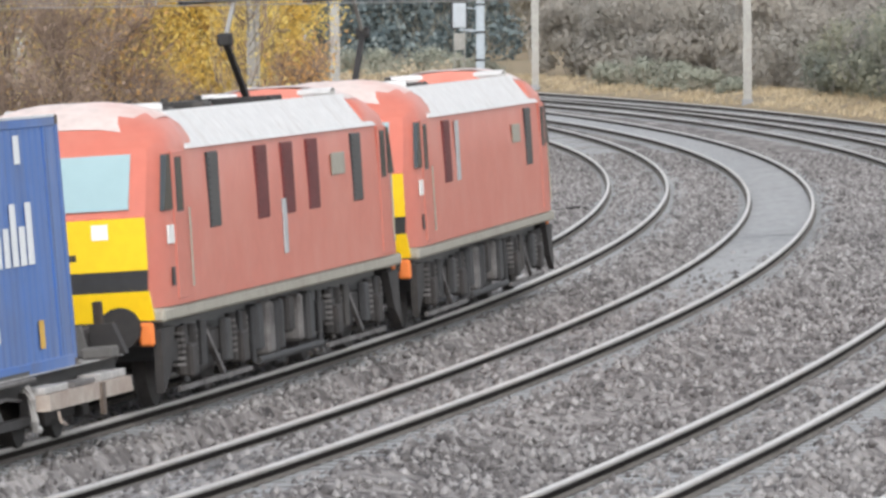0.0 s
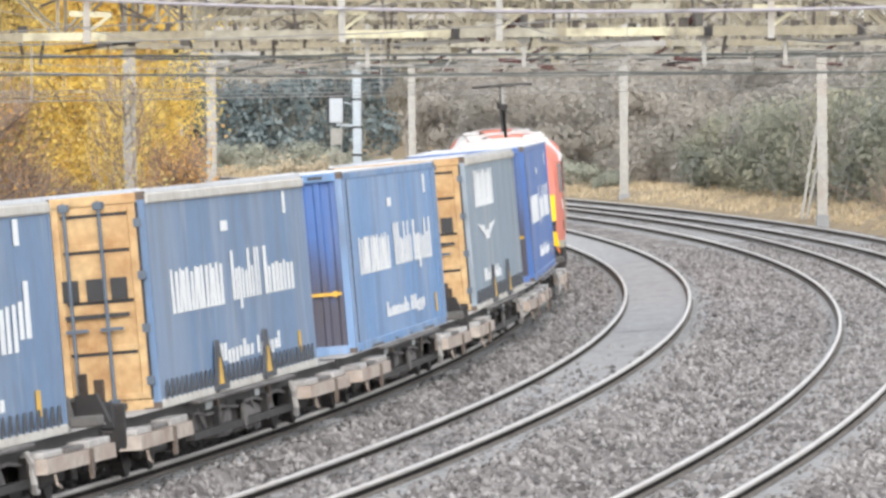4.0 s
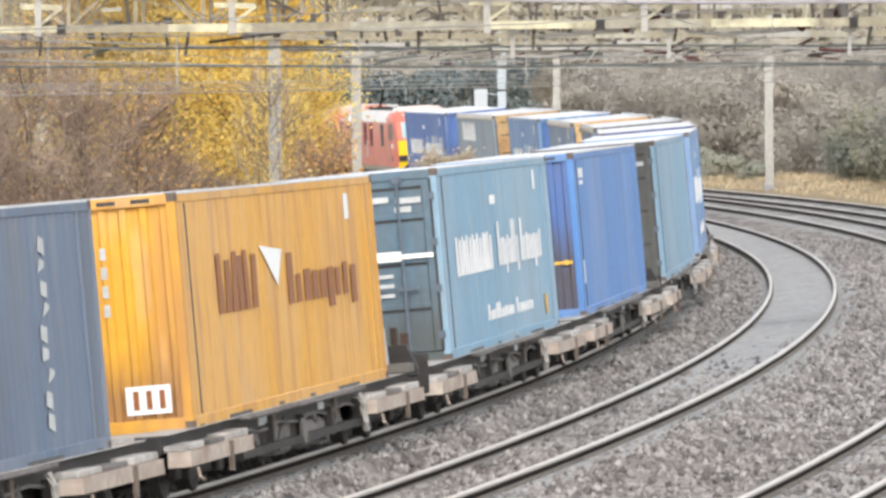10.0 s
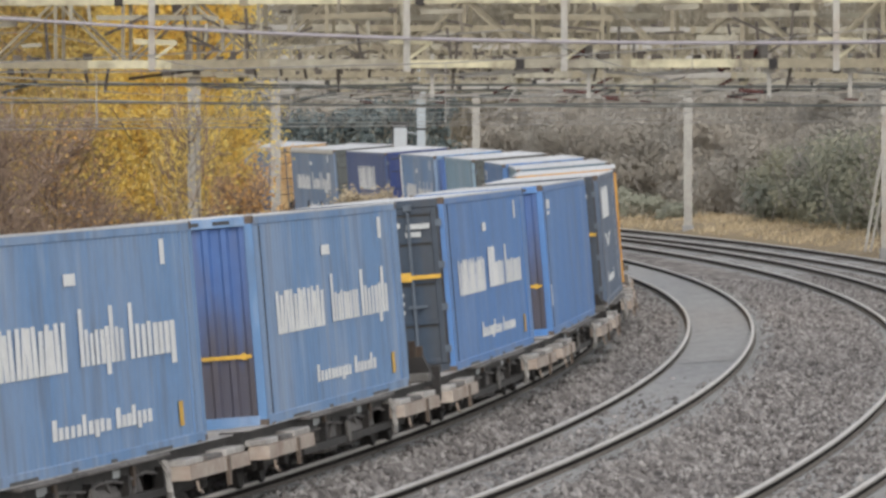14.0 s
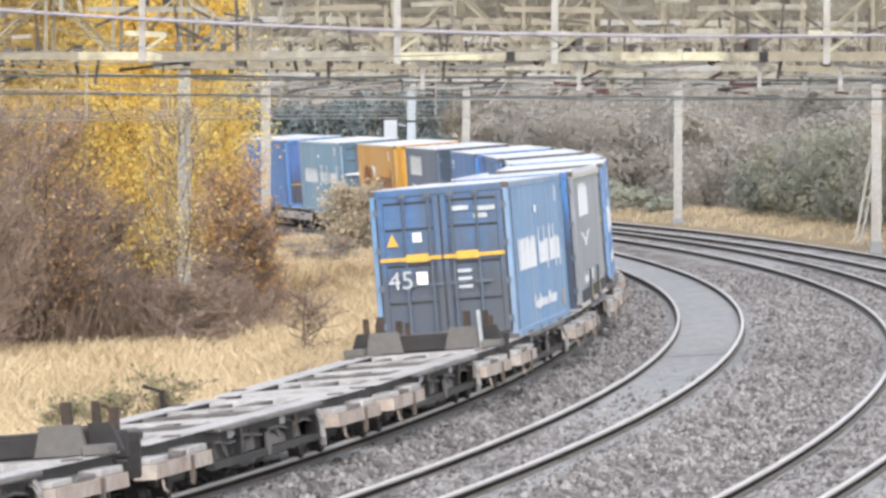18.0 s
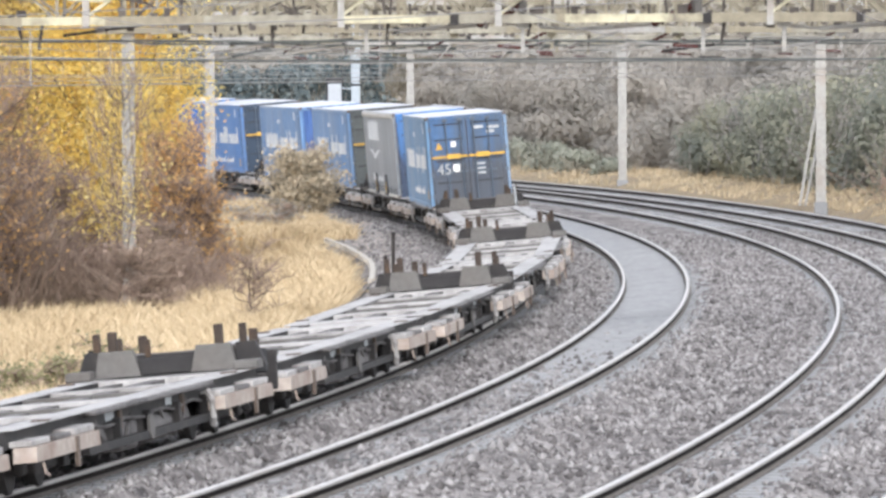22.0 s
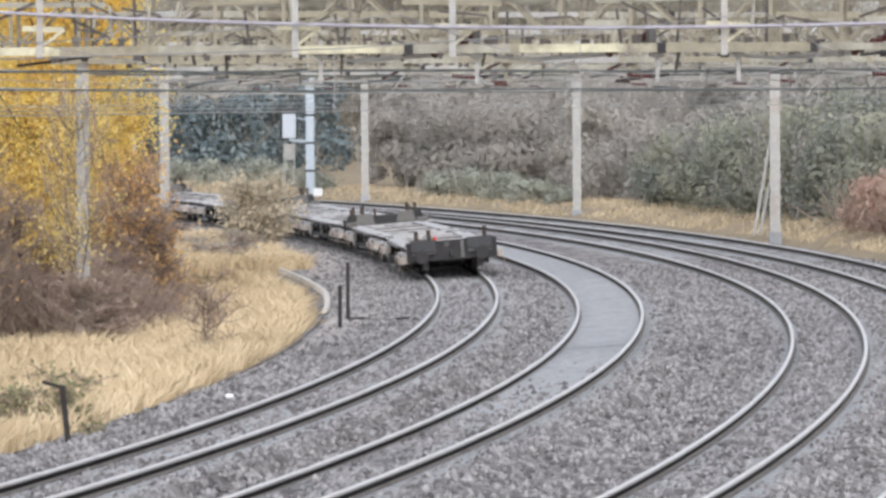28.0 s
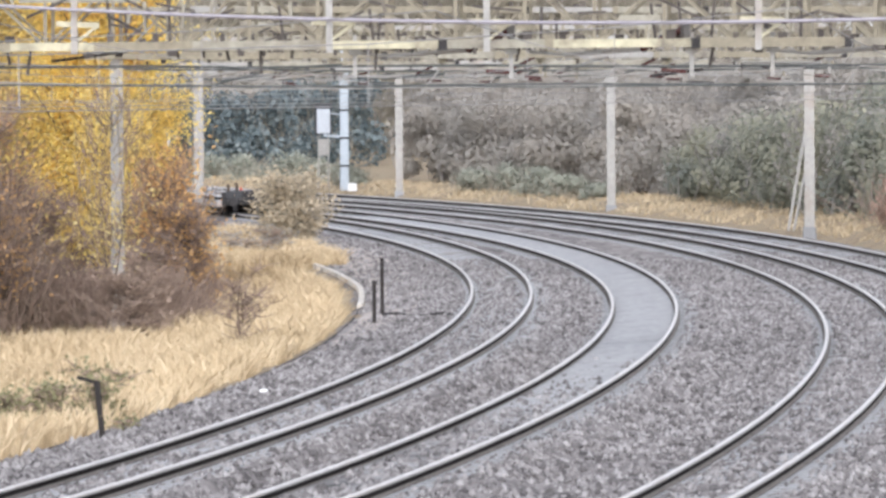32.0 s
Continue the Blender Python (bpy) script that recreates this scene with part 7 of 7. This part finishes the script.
def build_far_bank():
    rs = np.random.RandomState(11)
    def belt(n, a0, a1, o0, o1, w, h):
        out = []
        for k in range(n):
            a = a0 + (a1 - a0) * (k + rs.uniform(0, 1)) / n
            o = rs.uniform(o0, o1)
            p = on_curve(o, a)
            out.append((p.x, p.y, gz(o) - 0.1, w * rs.uniform(0.8, 1.3), h * rs.uniform(0.75, 1.2)))
        return out
    blob_wood("brown_thicket", "dense leafless grey-brown thicket behind the tracks", belt(48, 0.02, 0.258, 18.8, 23, 4.6, 4.2) + belt(42, 0.0, 0.295, 25, 40, 7.5, 6.6), 5600, 0.115, M_SCRUB, 12, 12, M_HAZETWIG)
    green = []
    for d, off, w, h in ((262, 18.6, 5.0, 4.2), (268, 18.8, 5.5, 4.8), (275, 18.6, 5.0, 4.4), (282, 18.8, 5.0, 4.6), (289, 18.6, 4.6, 4.0), (296, 18.6, 4.0, 3.2), (254, 19, 4.8, 4.4), (246, 20, 5.0, 4.8), (238, 20, 5, 5.0), (230, 21, 5, 5.0), (272, 22, 6, 6.0), (258, 23, 6, 6.2)):
        p = on_curve(off, at_distance(d, off))
        green.append((p.x, p.y, gz(off) - 0.1, w, h))
    blob_wood("green_thicket", "dull green bushes at the top of the bank", green, 6500, 0.10, M_GREENSCRUB, 13, 30, M_HAZETWIG, 26)
    low = []
    for d, off, w, h in ((318, 16.8, 2.6, 1.1), (324, 16.9, 2.8, 1.4), (330, 17.0, 2.8, 1.3), (337, 16.9, 2.6, 1.1), (311, 16.8, 2.0, 0.7), (362, 16.5, 2.4, 1.2), (368, 16.5, 2.4, 1.4), (376, 17, 3, 1.6), (384, 17, 3, 1.5), (392, 17, 3, 1.4)):
        p = on_curve(off, at_distance(d, off))
        low.append((p.x, p.y, gz(off) - 0.1, w, h))
    blob_wood("bramble_patch", "pale green brambles along the fence line", low, 2200, 0.07, M_BRAMBLE, 14, 60, M_TWIGPALE)
    red = []
    for d, off, w, h in ((243, 16.9, 3.0, 2.0), (238, 16.8, 3.4, 2.3), (232, 17.0, 3.4, 2.4)):
        p = on_curve(off, at_distance(d, off))
        red.append((p.x, p.y, gz(off) - 0.1, w, h))
    blob_wood("reddish_bushes", "reddish brown bushes on the grassy bank", red, 2600, 0.08, M_REDSCRUB, 15, 90)
    teal = []
    for k in range(9):
        x = -19 + k * 1.7
        teal.append((x + rs.normal() * 0.5, 420 + rs.normal() * 6, 0.2, 5.0, 6.2 * rs.uniform(0.85, 1.1)))
    blob_wood("dark_evergreens", "dark blue-green evergreen trees in the distance", teal, 2600, 0.16, M_TEAL, 16, 40, M_TWIGPALE, 22)
    back = [(-26 + 4.2 * k + rs.normal(), 455 + rs.normal() * 8, 0.3, 9.5, 8.5 * rs.uniform(0.8, 1.1)) for k in range(14)]
    blob_wood("distant_wood", "hazy grey-brown wood behind the railway", back, 2200, 0.22, M_SCRUB, 17, 20, M_HAZETWIG, 20)
    # tall bare trees on the skyline
    items = []
    for k in range(98):
        x = rs.uniform(-48, 62) if k < 46 else rs.uniform(-42, 8) if k < 62 else rs.uniform(12, 60) if k < 84 else rs.uniform(-6, 16)
        y = 500 + rs.uniform(-40, 60)
        h = rs.uniform(11, 19)
        t, l, s, a, b = twig_tree(x, y, 0.5, h, h * 0.55, 40, 420, rs, low=0.15, r=0.2)
        tw = strands(a, a + (b - a) * 2.2, 0.035, 0.015, 0.2, rs)
        items += [t, l, tw]
    tagged(new("skyline_trees", raw("skyline_trees", *merge(*items), M_TWIGPALE)), "tall bare pale trees on the skyline", "trees", kind="stuff")


build_left_bank()
build_bank_thicket()
build_far_bank()
grass("golden_grass", "tall dry golden grass on the bank", 60000, 0, -15.5, -0.15, 0.075, 0.52, M_STRAW, 31, True)
grass("bend_grass", "dry golden grass inside the far bend", 20000, -3.8, -8.0, 0.048, 0.125, 0.46, M_STRAW, 33)
grass("verge_grass", "short dry golden grass along the far verge", 12000, 14.9, 18.6, 0.0, 0.32, 0.26, M_VERGE, 32)


# ---------------------------------------------------------------- sleepers and loose stones
def build_sleepers():
    me = Shape().prism([(-1.25, -0.36), (1.25, -0.36), (1.25, -0.175), (0.9, -0.16), (0.5, -0.165), (-0.5, -0.165), (-0.9, -0.16), (-1.25, -0.175)], "x", -0.14, 0.14).mesh("sleeper", M_SLEEPER)
    tr = bpy.data.objects["track_2"]
    tilt = math.atan(CANT / GAUGE)
    n = 0
    a = -112.0 / RC
    while n < 298:
        p = on_curve(TRACKS[1], a)
        ob = new("sleeper", me)
        ob.parent = tr
        ob.matrix_basis = pose(p.x, p.y, 0.004, -math.degrees(tilt), 0, math.degrees(a) + 90)
        a += 0.65 / RC
        n += 1
    end = a
    base = np.array([v.co[:] for v in me.vertices])
    quads = [tuple(p.vertices) for p in me.polygons]
    for i in range(4):
        vs, fs, k = [], [], 0
        a = -0.35
        while a < 0.45:
            if i != 1 or not (-112.0 / RC <= a < end):
                m = np.array(pose(*on_curve(TRACKS[i], a), -math.degrees(tilt), 0, math.degrees(a) + 90))
                vs.append(base @ m[:3, :3].T + m[:3, 3])
                fs += [[j + k for j in q] for q in quads]
                k += len(base)
            a += 0.65 / RC
        mesh = bpy.data.meshes.new("sleepers")
        mesh.from_pydata(np.concatenate(vs).tolist(), [], fs)
        mesh.materials.append(M_SLEEPER)
        tagged(part("sleepers", mesh, None, bpy.data.objects["track_%d" % (i + 1)]), kind="stuff")


def build_stones():
    rs = np.random.RandomState(77)
    n = 98000
    a = rs.uniform(-0.17, 0.05, n)
    off = rs.uniform(-3.0, 14.2, n)
    m = 12000                     # the wider shoulder inside the far bend
    a = np.concatenate([a, rs.uniform(-0.02, 0.13, m)])
    off = np.concatenate([off, rs.uniform(-5.3, -0.9, m)])
    toe = np.array([trough_off(q) for q in a])
    keep = off > toe + 0.05
    for o in TRACKS:
        for s in (-0.5, 0.5):
            keep &= np.abs(off - o - s * GAUGE) > 0.18
    keep &= (np.abs(off - TRACKS[1]) > 0.62) | (a < -0.0585 - 0.05 * rs.uniform(0, 1, len(a)) ** 0.35)
    a, off, toe = a[keep], off[keep], toe[keep]
    n = len(a)
    bed_o, bed_z = bed_section()
    z = np.interp(off, bed_o, bed_z)
    f = np.clip((off - toe) / (-1.7 - toe), 0, 1)
    z = np.where(off < -1.7, -0.32 + f * (np.interp(-1.7, bed_o, bed_z) + 0.32), z)
    z = np.where(np.abs(off - TRACKS[1]) < 0.62, -0.15 + CANT / GAUGE * (off - TRACKS[1]), z)
    c = np.stack([CX + (RC + off) * np.cos(a), CY + (RC + off) * np.sin(a), z + rs.uniform(-0.02, 0.025, n)], 1)
    o6 = np.array([(1, 0, 0), (0, 1, 0), (-1, 0, 0), (0, -1, 0), (0, 0, 1), (0, 0, -1)], float)
    s = 0.028 + 0.055 * rs.uniform(0, 1, (n, 1, 1)) ** 1.4
    v = c[:, None] + o6[None] * s * rs.uniform(0.6, 1.3, (n, 6, 1)) + rs.normal(size=(n, 6, 3)) * s * 0.15
    f = np.array([(0, 1, 4), (1, 2, 4), (2, 3, 4), (3, 0, 4), (1, 0, 5), (2, 1, 5), (3, 2, 5), (0, 3, 5)])
    f = (np.arange(n) * 6)[:, None, None] + f[None]
    tagged(new("ballast_stones", raw("ballast_stones", v.reshape(-1, 3), f.reshape(-1, 3), M_STONE)), "loose grey and brown ballast stones", "stones", kind="stuff")


M_STONE = foliage("loose_ballast_stone", ((0.07, 0.064, 0.063), (0.172, 0.160, 0.156), (0.275, 0.26, 0.253), (0.40, 0.385, 0.375)), 0.9, 0, 0.8, 0.2, 0.3)
def build_cess():
    """The trodden pale path of fine stone between the trough and the first track, on the inside of the bend."""
    n, m = 260, 7
    a = np.linspace(-0.075, 0.14, n)
    toe = np.array([trough_off(q) for q in a]) + 0.08
    grow = np.clip((a + 0.075) / 0.06, 0, 1)
    rs = np.random.RandomState(8)
    outer = toe + (-1.85 - toe) * grow * grow * (3 - 2 * grow) + 0.02 + rs.normal(size=n) * 0.04 * grow
    bed_o, bed_z = bed_section()
    zb = np.interp(-1.7, bed_o, bed_z)
    v = np.zeros((n, m, 3))
    for j in range(m):
        off = toe + (outer - toe) * j / (m - 1)
        f = np.clip((off - toe) / (-1.7 - toe), 0, 1)
        v[:, j] = np.stack([CX + (RC + off) * np.cos(a), CY + (RC + off) * np.sin(a), -0.32 + f * (zb + 0.32) + (0.03 if 0 < j < m - 1 else -0.01) + rs.normal(size=n) * 0.008], 1)
    i, j = np.meshgrid(np.arange(n - 1), np.arange(m - 1), indexing="ij")
    f = np.stack([i * m + j, i * m + j + 1, (i + 1) * m + j + 1, (i + 1) * m + j], -1).reshape(-1, 4)
    tagged(new("cess_path", raw("cess_path", v.reshape(-1, 3), f, M_CESS, True)), "pale brown trodden fine stone beside the track", "path", kind="structure")


M_CESS = stones("pale_trodden_stone", (0.18, 0.155, 0.135), (0.34, 0.30, 0.27), (0.48, 0.43, 0.39), 5.0, 0.6)


def build_fouled_bed():
    """Fine pale fouled ballast that fills the second track between its rails."""
    c = CANT / GAUGE
    offs = [TRACKS[1] + q for q in (-0.69, -0.35, 0.0, 0.35, 0.69)]
    for a0, a1, up, m, label in ((-0.20, 0.16, 0.0, M_NEARBED, "pale stone ballast between the rails"), (-0.104, -0.0576, 0.008, M_DUST, "smooth pale fouled ballast between the rails"), (-0.0574, 0.16, 0.012, M_DUST, "smooth pale fouled ballast between the rails")):
        ob = new("fouled_ballast", sheet("fouled_ballast", offs, [-0.137 + up + c * (q - TRACKS[1]) for q in offs], a0, a1, 320, m))
        tagged(ob, label, "ballast", kind="structure")
    joint = new("bed_joint", sheet("bed_joint", offs, [-0.12 + c * (q - TRACKS[1]) for q in offs], -0.0577, -0.0573, 3, M_SLEEPER))
    tagged(joint, "narrow concrete joint across the track bed", "joint", kind="structure")


build_sleepers()
build_cess()
build_stones()
build_fouled_bed()


# ---------------------------------------------------------------- what moves
def place(s, roll, inward, down):
    """A vehicle's place at s metres along the first track; it leans into the curve."""
    a = s / RC
    p = on_curve(-inward, a)
    return pose(p.x, p.y, -down, -roll, 0, math.degrees(a) + 90)


def motions():
    for ob, s0 in moving:
        loco = ob.name.startswith("electric")
        rows = []
        for t in range(33):
            s = s0 + SPEED * t + GAIN * t * t / 2 + 0.0002 * t ** 3
            f = min(1.0, max(0.0, (s + 20) / 100))
            f = f * f * (3 - 2 * f)
            rows.append((t, place(s + f, 3.16 if loco else 4.6, 0.2 * f, 0.0 if loco else 0.06 if ob.name.startswith("container") else 0.09)))
        walk(ob, rows)


motions()
